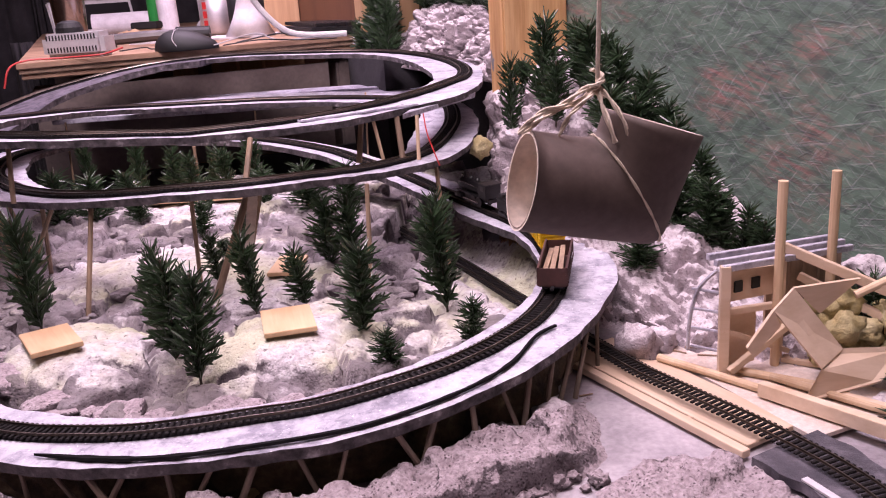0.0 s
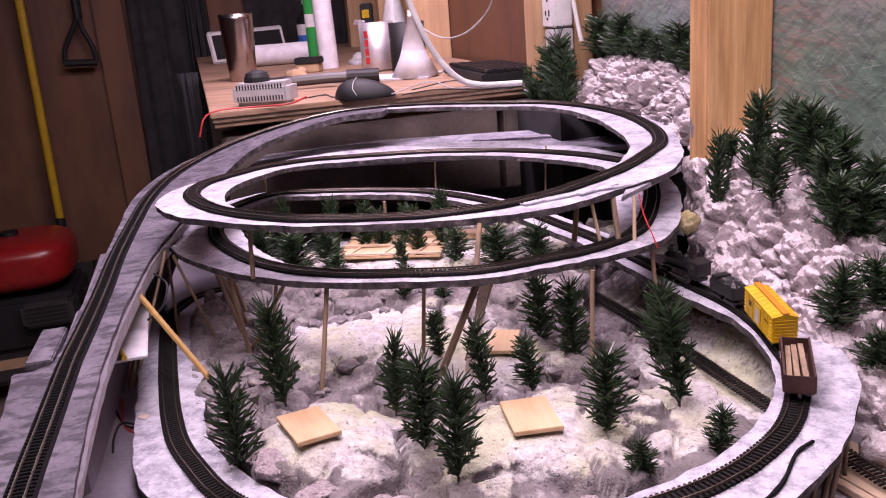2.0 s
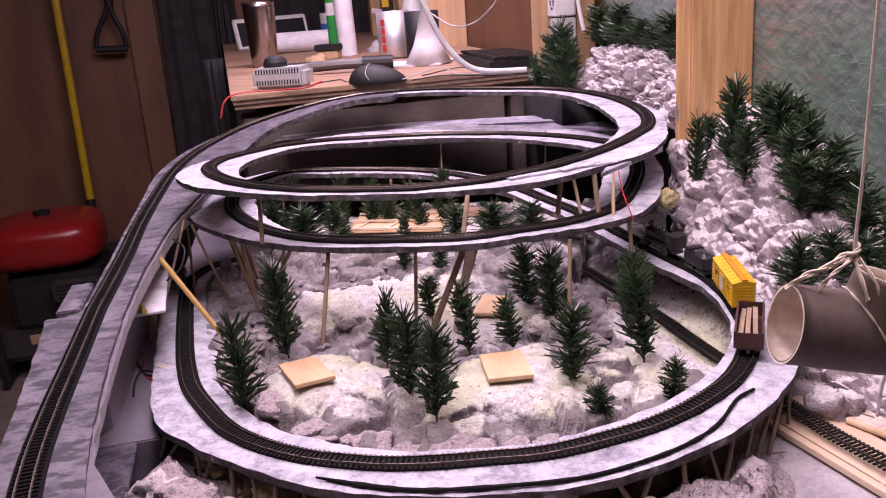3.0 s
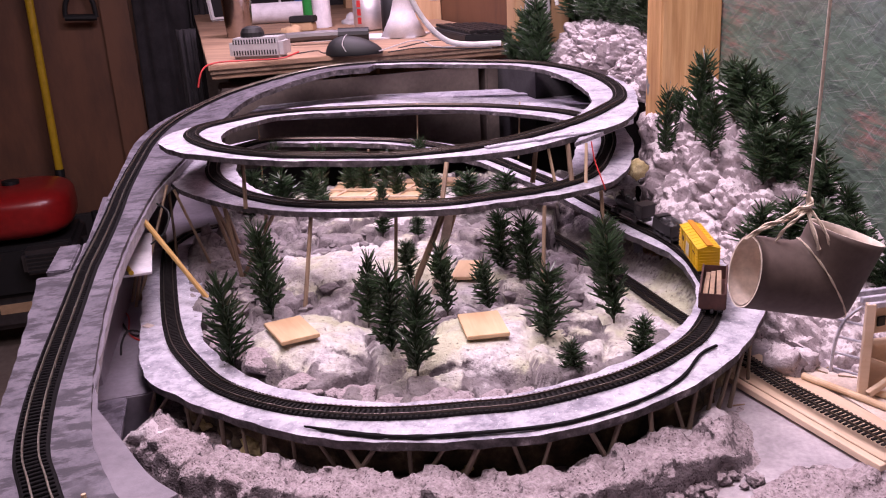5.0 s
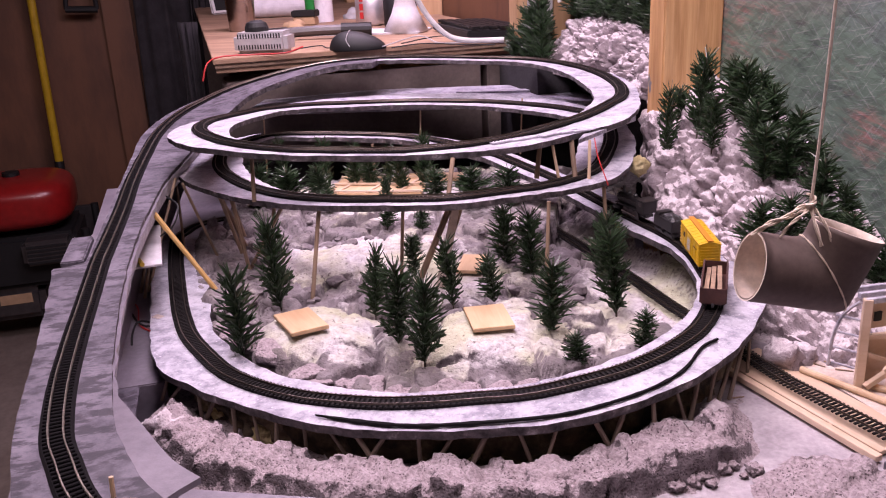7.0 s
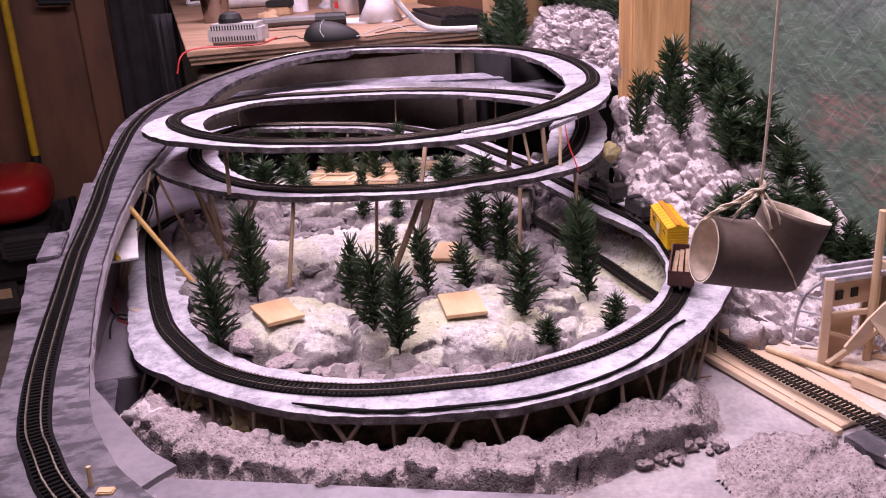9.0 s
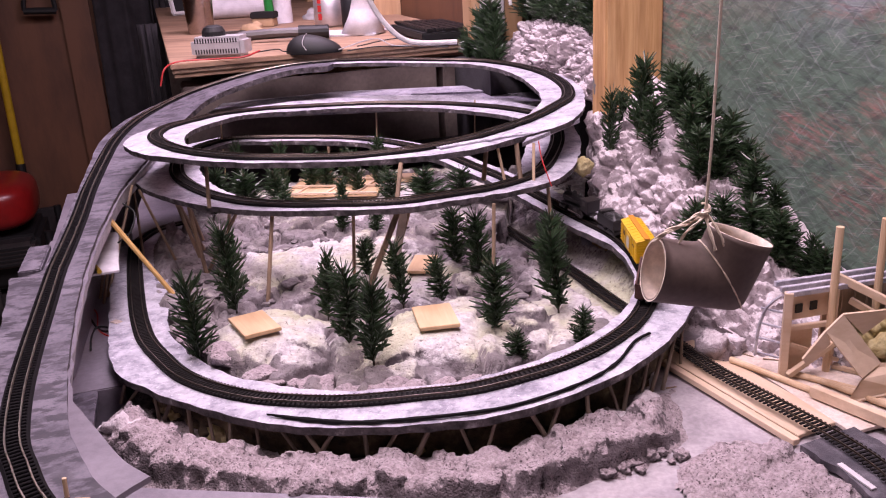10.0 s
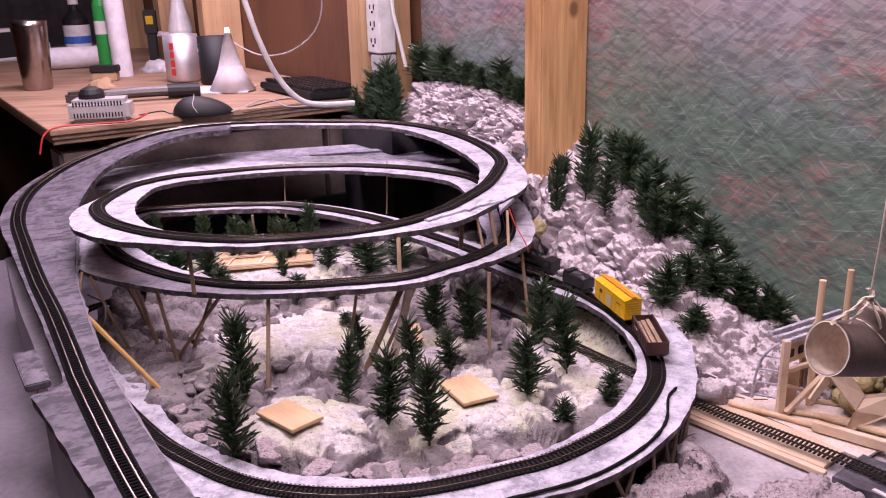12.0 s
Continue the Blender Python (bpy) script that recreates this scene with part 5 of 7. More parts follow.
for side in (-1, 1):
    part("door", box((0.0135, 0.0008, 0.0165), pose(0, side * (BW / 2 + 0.0003), 0.0148), 0.0002), M_YELLOW, box_car)
    for k in range(6):
        part("lettering_bar", box((0.0096, 0.0003, 0.0009), pose(0.0, side * (BW / 2 + 0.0009), 0.0098 + k * 0.0019)), M_GREY, box_car, "grey lettering bars")
    part("emblem", box((0.0052, 0.0003, 0.0042), pose(-0.0185, side * (BW / 2 + 0.0003), 0.018)), M_OXIDE, box_car, "small dark emblem")
    part("lettering_bar", box((0.009, 0.0003, 0.0011), pose(0.02, side * (BW / 2 + 0.0003), 0.0185)), M_OXIDE, box_car)
    for x in (-0.0295, 0.0295):
        for k in range(6):
            part("ladder_rung", box((0.0045, 0.0006, 0.0005), pose(x, side * (BW / 2 + 0.0006), 0.0075 + k * 0.0029)), M_YELLOW, box_car)
    for x in (-0.022, -0.012, 0.012, 0.022):
        part("side_post", box((0.0007, 0.0006, 0.0185), pose(x, side * (BW / 2 + 0.0002), 0.0148)), M_YELLOW, box_car)
for end in (-1, 1):
    for k in range(7):
        part("end_rib", box((0.0007, BW * 0.86, 0.0009), pose(end * (BL / 2 + 0.0003), 0, 0.0075 + k * 0.0026)), M_YELLOW, box_car)
    part("coupler", box((0.007, 0.0022, 0.0016), pose(end * (BL / 2 + 0.003), 0, 0.0048), 0.0003), M_LOCO, box_car)
part("underframe", box((BL * 0.96, 0.011, 0.0018), pose(0, 0, 0.0048)), M_LOCO, box_car)
for x in (-0.021, 0.021):
    truck(box_car, x)

gondola = vehicle("gondola", 0.083, "dark oxide-red open goods car with a plank load")
for side in (-1, 1):
    part("side_wall", box((0.066, 0.0009, 0.0125), pose(0, side * 0.0092, 0.0115), 0.0002), M_OXIDE, gondola)
    part("top_rail", box((0.067, 0.0014, 0.0011), pose(0, side * 0.0094, 0.0179)), M_OXIDE, gondola)
    for k in range(11):
        part("side_rib", box((0.0011, 0.0009, 0.0118), pose(-0.0315 + k * 0.0063, side * 0.0099, 0.0113)), M_OXIDE, gondola)
    part("lettering_bar", box((0.012, 0.0003, 0.001), pose(-0.012, side * 0.0105, 0.0128)), M_GREY, gondola)
for end in (-1, 1):
    part("end_wall", box((0.0009, 0.0178, 0.0125), pose(end * 0.0328, 0, 0.0115), 0.0002), M_OXIDE, gondola)
    part("coupler", box((0.007, 0.0022, 0.0016), pose(end * 0.036, 0, 0.0048), 0.0003), M_LOCO, gondola)
part("floor", box((0.0655, 0.0178, 0.0016), pose(0, 0, 0.0055)), M_OXIDE, gondola)
for k, y in enumerate((-0.0055, -0.001, 0.004)):
    part("plank", box((0.058, 0.0035, 0.003), pose(0.001 * k, y, 0.0115 + 0.0007 * k, 0, 1.5 * k, 1.2 * k - 1)), M_STICK, gondola, "pale plank load")
for x in (-0.021, 0.021):
    truck(gondola, x)

loco = vehicle("steam_locomotive", -0.126, "black toy steam locomotive", True)
part("boiler", lathe([(0.0001, 0.031), (0.0052, 0.031), (0.006, 0.029), (0.006, -0.008), (0.0001, -0.008)], 20, pose(0, 0, 0.0155, 0, 90, 0)), M_LOCO, loco, smooth=False)
part("smokebox_door", rod((0.031, 0, 0.0155), (0.0322, 0, 0.0155), 0.0042, 0.003, 16), M_DARKMETAL, loco)
part("chimney", lathe([(0.002, 0.0), (0.0015, 0.002), (0.0015, 0.0052), (0.0023, 0.006), (0.0014, 0.006)], 14, pose(0.026, 0, 0.0212)), M_LOCO, loco)
for x in (0.016, 0.006):
    part("dome", lathe([(0.0028, 0), (0.0026, 0.0022), (0.0014, 0.0037), (0.0001, 0.004)], 14, pose(x, 0, 0.0208)), M_LOCO, loco)
cab = part("cab", box((0.0125, 0.0165, 0.0125), pose(-0.0125, 0, 0.0165), 0.0004), M_LOCO, loco)
for side in (-1, 1):
    part("cab_window", box((0.0052, 0.0004, 0.0042), pose(-0.0125, side * 0.0083, 0.0192)), M_DARKMETAL, cab)
    part("running_board", box((0.034, 0.0034, 0.0009), pose(0.012, side * 0.0068, 0.0106)), M_LOCO, loco)
    part("cylinder", rod((0.02, side * 0.007, 0.0062), (0.0275, side * 0.007, 0.0062), 0.0027, None, 12), M_LOCO, loco)
    part("connecting_rod", box((0.026, 0.0006, 0.001), pose(0.008, side * 0.0073, 0.0044)), M_STEEL, loco)
    for x in (-0.004, 0.005, 0.014):
        part("driving_wheel", rod((x, side * 0.0052, 0.0048), (x, side * 0.0066, 0.0048), 0.0047, None, 18), M_DARKMETAL, loco)
    part("handrail", rod((-0.005, side * 0.0066, 0.0185), (0.029, side * 0.0064, 0.0185), 0.0003, None, 5), M_STEEL, loco)
part("cab_roof", box((0.0145, 0.018, 0.0012), pose(-0.0128, 0, 0.0231), 0.0004), M_LOCO, loco)
part("frame", box((0.05, 0.009, 0.003), pose(0.006, 0, 0.0078)), M_LOCO, loco)
part("pilot", box((0.005, 0.013, 0.004), pose(0.0335, 0, 0.0042, 0, 25, 0), 0.0004), M_LOCO, loco)
part("headlamp", rod((0.0285, 0, 0.0228), (0.031, 0, 0.0228), 0.0013, None, 10), M_STEEL, loco)
tender = vehicle("tender", -0.0725, "black toy locomotive tender")
part("tank", box((0.034, 0.0165, 0.0105), pose(0, 0, 0.0118), 0.0005), M_LOCO, tender)
coal = bmesh.new()
bmesh.ops.create_grid(coal, x_segments=14, y_segments=8, size=0.5, matrix=Matrix.Diagonal((0.024, 0.0135, 1, 1)))
for v in coal.verts:
    e = max(abs(v.co.x) / 0.012, abs(v.co.y) / 0.0068)
    v.co.z = 0.0172 + 0.0045 * (1 - e ** 2) + 0.0016 * hash2(v.co.x * 700, v.co.y * 700, 2)
    v.co.x += 0.003
part("coal_load", coal, M_LOCO, tender)
part("rear_deck", box((0.008, 0.015, 0.0035), pose(-0.012, 0, 0.0185), 0.0005), M_LOCO, tender)
for x in (-0.0095, 0.0095):
    truck(tender, x)

# ---- the card tube hung on twine ----
tube = thing("hanging_tube", (0.11, 0.415, 0.945), "brown card tube, creased in two, hung on knotted twine", "tube")
inv = tube.matrix_world.inverted()


def hang(ob):
    ob.parent, ob.matrix_parent_inverse = tube, inv
    return ob


ELBOW, RIM_A, RIM_B = Vector((0.1225, 0.4205, 0.929)), Vector((0.0905, 0.409, 0.937)), Vector((0.1305, 0.419, 0.951))
CUT_A, CUT_B = Vector((-0.94, -0.26, 0.22)).normalized(), Vector((0.32, 0.1, 0.94)).normalized()


def tube_rings(r, shrink=0.0):
    """Two short lengths of one tube meeting at a crease, each end cut by its own plane."""
    da, db = (RIM_A - ELBOW).normalized(), (RIM_B - ELBOW).normalized()
    crease = (da - db).normalized()
    across = da.cross(db).normalized()
    ua = across.cross(da)
    rows = []
    for j in range(40):
        a = 2 * math.pi * j / 40
        o = (across * math.cos(a) + ua * math.sin(a)) * (r - shrink)
        q = ELBOW + o
        mid = q - da * ((q - ELBOW).dot(crease) / da.dot(crease))
        e0 = mid + da * ((RIM_A - mid).dot(CUT_A) / da.dot(CUT_A))
        e1 = mid + db * ((RIM_B - mid).dot(CUT_B) / db.dot(CUT_B))
        h0, h1 = mid + (e0 - mid) * min(0.3, 0.006 / max((e0 - mid).length, 1e-4)), mid + (e1 - mid) * min(0.3, 0.006 / max((e1 - mid).length, 1e-4))
        line = [e0.lerp(h0, k / 5) for k in range(5)]
        line += [h0 * (1 - t) ** 2 + mid * 2 * t * (1 - t) + h1 * t * t for t in (0, 0.2, 0.4, 0.6, 0.8, 1.0)]
        line += [h1.lerp(e1, k / 5) for k in range(1, 6)]
        rows.append(line)
    return [[rows[j][k] for j in range(40)] for k in range(16)]


bm = bmesh.new()
outer = [[bm.verts.new(p) for p in ring] for ring in tube_rings(0.0152)]
inner_r = [[bm.verts.new(p) for p in ring] for ring in tube_rings(0.0152, 0.0011)]
for rings, slot in ((outer, 0), (inner_r, 1)):
    for a, b in zip(rings[:-1], rings[1:]):
        for k in range(40):
            f = bm.faces.new((a[k], a[(k + 1) % 40], b[(k + 1) % 40], b[k]) if slot == 0 else (b[k], b[(k + 1) % 40], a[(k + 1) % 40], a[k]))
            f.material_index = slot
for e in (0, -1):
    for k in range(40):
        f = bm.faces.new((outer[e][k], outer[e][(k + 1) % 40], inner_r[e][(k + 1) % 40], inner_r[e][k]))
        f.material_index = 1
ob = hang(part("shell", bm, [M_TUBE, M_TUBE_IN], None, "brown card outside, cream inside", True))
K = Vector((0.1135, 0.4125, 0.9635))


def cord(pts, r=0.0009):
    """Two-ply twine: two strands wound round each other."""
    c = spline(pts, 0.0012)
    for s in (0, 1):
        q = []
        for i in range(len(c)):
            d = Vector(c[min(i + 1, len(c) - 1)] - c[max(i - 1, 0)]).normalized()
            m = d.to_track_quat("Z", "Y").to_matrix()
            a = i * 0.55 + s * math.pi
            q.append(tuple(Vector(c[i]) + m @ Vector((math.cos(a), math.sin(a), 0)) * r * 0.55))
        hang(part("twine_strand", wire(q, r * 0.62, 5, 0.002), M_TWINE, None, "knotted cotton twine"))


def near_knot(*steps):
    return [tuple(K + Vector(v)) for v in steps]


ring = tube_rings(0.0155)[8]
cord([tuple(ring[(k * 4) % 40]) for k in range(11)], 0.0004)
cord(near_knot((-0.0235, -0.006, -0.012), (-0.017, -0.006, -0.0065), (-0.01, -0.003, -0.0045), (-0.004, 0, -0.001), (0, 0, 0)), 0.0008)
cord(near_knot((-0.0225, -0.003, -0.0125), (-0.014, -0.003, -0.007), (-0.006, 0, -0.0045), (0, 0, 0)), 0.0008)
cord(near_knot((-0.0115, -0.003, -0.0135), (-0.0085, -0.004, -0.008), (-0.004, -0.003, -0.004), (0, 0, -0.001)), 0.0007)
cord(near_knot((0, 0, 0), (0.001, -0.003, -0.005), (0.003, -0.0055, -0.011), (0.0045, -0.006, -0.016)), 0.0008)
cord(near_knot((0, 0, 0), (0.0035, -0.003, -0.004), (0.007, -0.0055, -0.010), (0.0095, -0.006, -0.017)), 0.0007)
cord([tuple(K + Vector((0.0017 * math.cos(t), 0.0017 * math.sin(t), 0.0009 * t - 0.0035))) for t in (0, 1.5, 3, 4.5, 6, 7.5, 9)], 0.0009)
cord([tuple(K + Vector((0.0012 * math.cos(t), 0.0019 * math.sin(t), 0.0007 * t - 0.003))) for t in (2, 3.5, 5, 6.5, 8)], 0.0009)
hang(part("cord", wire([tuple(K), tuple(K + Vector((0.002, -0.002, 0.1))), tuple(K + Vector((0.004, -0.004, 0.5))), tuple(K + Vector((0.005, -0.005, 1.436)))], 0.00065, 6, 0.05), M_CORD, None, "long pale cord up to the ceiling"))


# ---- the ramp's blocks and the boards beside it ----
def oriented(name, size, m, mat, label, category, bevel=0.0, group=""):
    ob = part(name, box(size, Matrix(), bevel), mat)
    ob.matrix_world = m
    return tagged(ob, label, category, group)


bm = bmesh.new()
prev = None
for i in range(0, len(C_RAMP), 2):
    f, side, up = frame_of(C_RAMP, i)
    p = Vector(C_RAMP[i, :3])
    if p.y > 1.0:
        break
    j = 0.004 * hash2(p.x * 80, p.y * 80, 3)
    a, b = p + side * (C_RAMP[i, 3] + 0.0022 + j * 0.7), p - side * (C_RAMP[i, 4] - 0.006)
    low, mid = 0.7165, p - side * 0.02
    cur = [bm.verts.new((a.x, a.y, p.z - 0.0035 + j * 0.4)), bm.verts.new((a.x - side.x * 0.004, a.y - side.y * 0.004, p.z - 0.02 + j)), bm.verts.new((mid.x, mid.y, p.z - 0.026)), bm.verts.new((mid.x, mid.y, low)), bm.verts.new((b.x, b.y, low)), bm.verts.new((b.x, b.y, p.z - 0.0085))]
    if prev:
        for k in range(6):
            bm.faces.new((prev[k], prev[(k + 1) % 6], cur[(k + 1) % 6], cur[k])).material_index = 1 if k == 0 else 0
    else:
        bm.faces.new(cur)
    prev = cur
bm.faces.new(prev[::-1])
bmesh.ops.recalc_face_normals(bm, faces=bm.faces)
solo("ramp_block", bm, [M_SHEET, M_FOAM], "grey-painted foam block under the ramp with torn white edge", "foam block")
for x, y, z, sx, sy, turn in ((-0.418, 0.654, 0.844, 0.018, 0.07, 27), (-0.3815, 0.618, 0.7492, 0.05, 0.244, 27)):
    oriented("foam_board", (sx, sy, 0.006), pose(x, y, z, 0, 0, turn), M_BED_WORN, "scuffed white foam board stepped beside the ramp", "foam board", 0.001, "boards beside the ramp")
oriented("grey_base_board", (0.10, 0.46, 0.037), pose(-0.476, 0.785, 0.7342, 0, 0, 28), M_SHEET, "grey painted base board between the ramp and the loop", "board", 0.001)
SHEET_EDGE = [(-0.262, 0.462), (-0.243, 0.429), (-0.222, 0.409), (-0.204, 0.393), (-0.173, 0.366), (-0.151, 0.353)]
SHEET_SEAM = [(-0.156, 0.343), (-0.163, 0.325), (-0.168, 0.295), (-0.2, 0.295), (-0.225, 0.36), (-0.262, 0.43)]
bm = bmesh.new()
outline = [(p[0], p[1]) for p in spline([(x, y, 0) for x, y in SHEET_EDGE], 0.004)] + SHEET_SEAM
over, under = [bm.verts.new((x, y, 0.8458)) for x, y in outline], [bm.verts.new((x, y, 0.8425)) for x, y in outline]
bm.faces.new(over)
bm.faces.new(under[::-1])
for k in range(len(over)):
    bm.faces.new((over[k], under[k], under[(k + 1) % len(over)], over[(k + 1) % len(over)]))
bmesh.ops.recalc_face_normals(bm, faces=bm.faces)
solo("grey_sheet", bm, M_SHEET, "smooth grey painted sheet with a curved edge beside the ramp", "sheet")
oriented("grey_board", (0.28, 0.13, 0.004), pose(-0.115, 0.405, 0.7535, 0, 0, 2), M_SHEET, "flat grey painted board before the ridge", "sheet", 0.0005)
for x, y, z, sx, sy, turn in ((0.03, 0.405, 0.7475, 0.16, 0.09, 12),):
    oriented("grey_board", (sx, sy, 0.005), pose(x, y, z, 0, 0, turn), M_SHEET, "flat grey painted board before the ridge", "sheet", 0.0005)
stake((-0.182, 0.331, 0.8455), (-0.182, 0.332, 0.857), 0.0012, M_DOWEL, "short upright yellow peg in the sheet", "loose dowels")
oriented("wood_offcut", (0.008, 0.005, 0.003), pose(-0.172, 0.327, 0.8475, 0, 0, 10), M_PLY, "small pale wooden offcut on the sheet", "offcut", 0.0005)


# ---- stones ----
def stone_bm(r, seed, flat=0.6):
    bm = bmesh.new()
    bmesh.ops.create_icosphere(bm, subdivisions=3, radius=1.0)
    for v in bm.verts:
        n = v.co.normalized()
        q = n * 1.7 + Vector((seed * 3.1, seed * 1.7, 0))
        d, _ = noise.voronoi(q)
        k = 1 + 0.45 * noise.noise(q) + 0.4 * (d[1] - d[0] - 0.3) + 0.16 * noise.noise(q * 3.5) + 0.08 * noise.noise(q * 9)
        v.co = Vector((n.x * k * r, n.y * k * r * 0.85, n.z * k * r * flat))
    return bm


rs = random.Random(21)
for k, (x, y, r) in enumerate(((0.046, 0.523, 0.0075), (0.057, 0.528, 0.006), (0.072, 0.528, 0.0065), (0.089, 0.542, 0.0065), (0.083, 0.536, 0.006), (0.122, 0.555, 0.0065), (0.078, 0.543, 0.0055), (0.068, 0.537, 0.006), (0.101, 0.552, 0.006), (0.038, 0.517, 0.006), (0.109, 0.558, 0.005), (0.094, 0.535, 0.004), (0.115, 0.548, 0.003))):
    st = part("stone", stone_bm(r, k + 1), M_ROCK, None, "", True)
    st.matrix_world = pose(x, y, 0.7425 + r * 0.4, 0, 0, rs.uniform(0, 360))
    tagged(st, "small grey plaster stone lying on the table", "stone", "loose stones")
for x, y, z, r, fl in ((0.102, 0.612, 0.75, 0.013, 0.8), (0.16, 0.71, 0.752, 0.016, 0.95), (0.178, 0.718, 0.75, 0.012, 0.9), (-0.283, 0.528, 0.757, 0.018, 0.75), (0.075, 0.588, 0.75, 0.012, 0.7)):
    st = part("boulder", stone_bm(r, x * 50 + 9, fl), M_ROCK_PALE, None, "", True)
    st.matrix_world = pose(x, y, z, 0, 0, rs.uniform(0, 360))
    tagged(st, "pale plaster boulder beside the loop board", "stone", "boulders")


def rock_block(r, seed, flat):
    """A broken plaster block: flat facets, one cracked side, blunt edges."""
    bm = bmesh.new()
    bmesh.ops.create_icosphere(bm, subdivisions=4, radius=1.0)
    rr = random.Random(seed)
    cuts = [(Vector((rr.gauss(0, 1), rr.gauss(0, 1), rr.gauss(0, 0.7))).normalized(), rr.uniform(0.55, 0.85)) for _ in range(9)] + [(Vector((0.1, 0.1, 1)).normalized(), 0.5)]
    for v in bm.verts:
        n = v.co.normalized()
        k = min([1.0] + [h / max(n.dot(c), 1e-3) for c, h in cuts if n.dot(c) > 0])
        q = n * k * 2 + Vector((seed * 3.1, 0, 0))
        d, _ = noise.voronoi(q * 4)
        k *= 1 + 0.05 * noise.noise(q * 3) + 0.03 * noise.noise(q * 8) - 0.06 * (1 - smooth(0.1, 0.35, d[0])) * (noise.noise(q * 1.5) > 0)
        v.co = Vector((n.x * k * r, n.y * k * r * 0.8, n.z * k * r * flat))
    return bm


rr2 = random.Random(44)
made = 0
for i in range(0, len(LOW_FRONT), 1):
    f, side, up = frame_of(LOW_FRONT, i)
    p = Vector(LOW_FRONT[i, :3]) + side * rr2.uniform(0.030, 0.042)
    if p.y > 0.72 or p.x < -0.34 or p.x > 0.0 or rr2.random() < 0.38 or math.hypot(p.x + 0.2215, p.y - 0.65) < 0.03:
        continue
    r = rr2.uniform(0.01, 0.02)
    st = part("rim_rock", rock_block(r, made + 3, rr2.uniform(0.6, 0.85)), M_ROCK, None, "", True)
    st.matrix_world = pose(p.x, p.y, (inner_height(p.x, p.y) or 0.772) - r * 0.32, rr2.uniform(-15, 15), rr2.uniform(-15, 15), rr2.uniform(0, 360))
    tagged(st, "broken grey plaster rock bedded inside the loop", "rock", "rocks inside the loop")
    made += 1
for k in range(120):
    x, y = rr2.uniform(-0.34, 0.0), rr2.uniform(0.66, 1.0)
    if bareness(x, y) < 0.6 or near(LOW_FRONT, x, y)[0] < 0.04 or min((x - t[0]) ** 2 + (y - t[1]) ** 2 for t in INNER_TREES) < 0.0003:
        continue
    r = rr2.uniform(0.004, 0.012)
    st = part("ground_rock", rock_block(r, k + 60, rr2.uniform(0.4, 0.6)), M_GROUND, None, "", True)
    st.matrix_world = pose(x, y, (inner_height(x, y) or 0.772) - r * 0.1, rr2.uniform(-12, 12), rr2.uniform(-12, 12), rr2.uniform(0, 360))
    tagged(st, "pale plaster rock half sunk in the snow", "rock", "rocks inside the loop")


def plate_height(x, y):
    e = ((x - 0.172) / 0.055) ** 2 + ((y - 0.525) / 0.052) ** 2 + 0.35 * hash2(x * 45, y * 45, 2)
    if e > 1:
        return None
    return 0.7422 + 0.0075 * smooth(1.0, 0.75, e) + smooth(1.0, 0.8, e) * (0.002 * fractal(x, y, 30, 3) + 0.001 * fractal(x, y, 120, 2))


rubble = heightfield("rubble_plate", 0.1, 0.24, 0.46, 0.6, 0.002, plate_height, M_ROCK, pitted, lambda p: smooth(0.743, 0.748, p.z))
tagged(rubble, "thin plate of pitted pinkish plaster rubble", "rubble")

# ---- the spur's planks and road ----
ANG = -54.5
oriented("base_plank", (0.158, 0.0415, 0.003), pose(0.1745, 0.6597, 0.7452, 0, 0, ANG), M_BALSA, "wide pale plank under the spur track", "plank", 0.0003, "planks")
oriented("base_plank", (0.168, 0.0062, 0.0045), pose(0.1522, 0.6437, 0.7462, 0, 0, ANG), M_BALSA, "narrow pale plank edging the spur track", "plank", 0.0003, "planks")
oriented("cross_block", (0.003, 0.007, 0.004), pose(0.1765, 0.6125, 0.7462, 0, 0, ANG), M_BALSA, "tiny pale block wedged between two planks", "block", 0.0003, "planks")
oriented("base_plank", (0.11, 0.018, 0.003), pose(0.206, 0.681, 0.7452, 0, 0, ANG + 2), M_DUSTWOOD, "dusted pale plank beside the spur track", "plank", 0.0003, "planks")
bm = bmesh.new()
prev = None
for i in range(len(C_SPUR)):
    f, side, up = frame_of(C_SPUR, i)
    p = Vector(C_SPUR[i, :3])
    if p.y > 0.585 or p.x < 0.1:
        continue
    w = 0.024 + 0.008 * hash2(p.x * 50, p.y * 50, 2)
    cur = [bm.verts.new((p + side * s * w) - Vector((0, 0, dz))) for s, dz in ((1, 0.0006), (-1, 0.0006), (-1, 0.006), (1, 0.006))]
    if prev:
        for k in range(4):
            bm.faces.new((prev[k], prev[(k + 1) % 4], cur[(k + 1) % 4], cur[k]))
    else:
        bm.faces.new(cur)
    prev = cur
bm.faces.new(prev[::-1])
bmesh.ops.recalc_face_normals(bm, faces=bm.faces)
solo("slate_roadbed", bm, M_SLATE, "dark slate-painted board under the spur track", "roadbed")
oriented("white_paint_strip", (0.03, 0.004, 0.0012), pose(0.228, 0.53, 0.7512, 0, 0, -62), M_PAPER, "short white strip on the slate board", "strip")

# ---- the ruined building of balsa and dowels ----
ruin = thing("ruined_building", (0.25, 0.68, 0.745), "collapsed model building of pale balsa and dowels", "building")
ri = ruin.matrix_world.inverted()


def into_ruin(ob):
    ob.parent, ob.matrix_parent_inverse = ruin, ri
    return ob


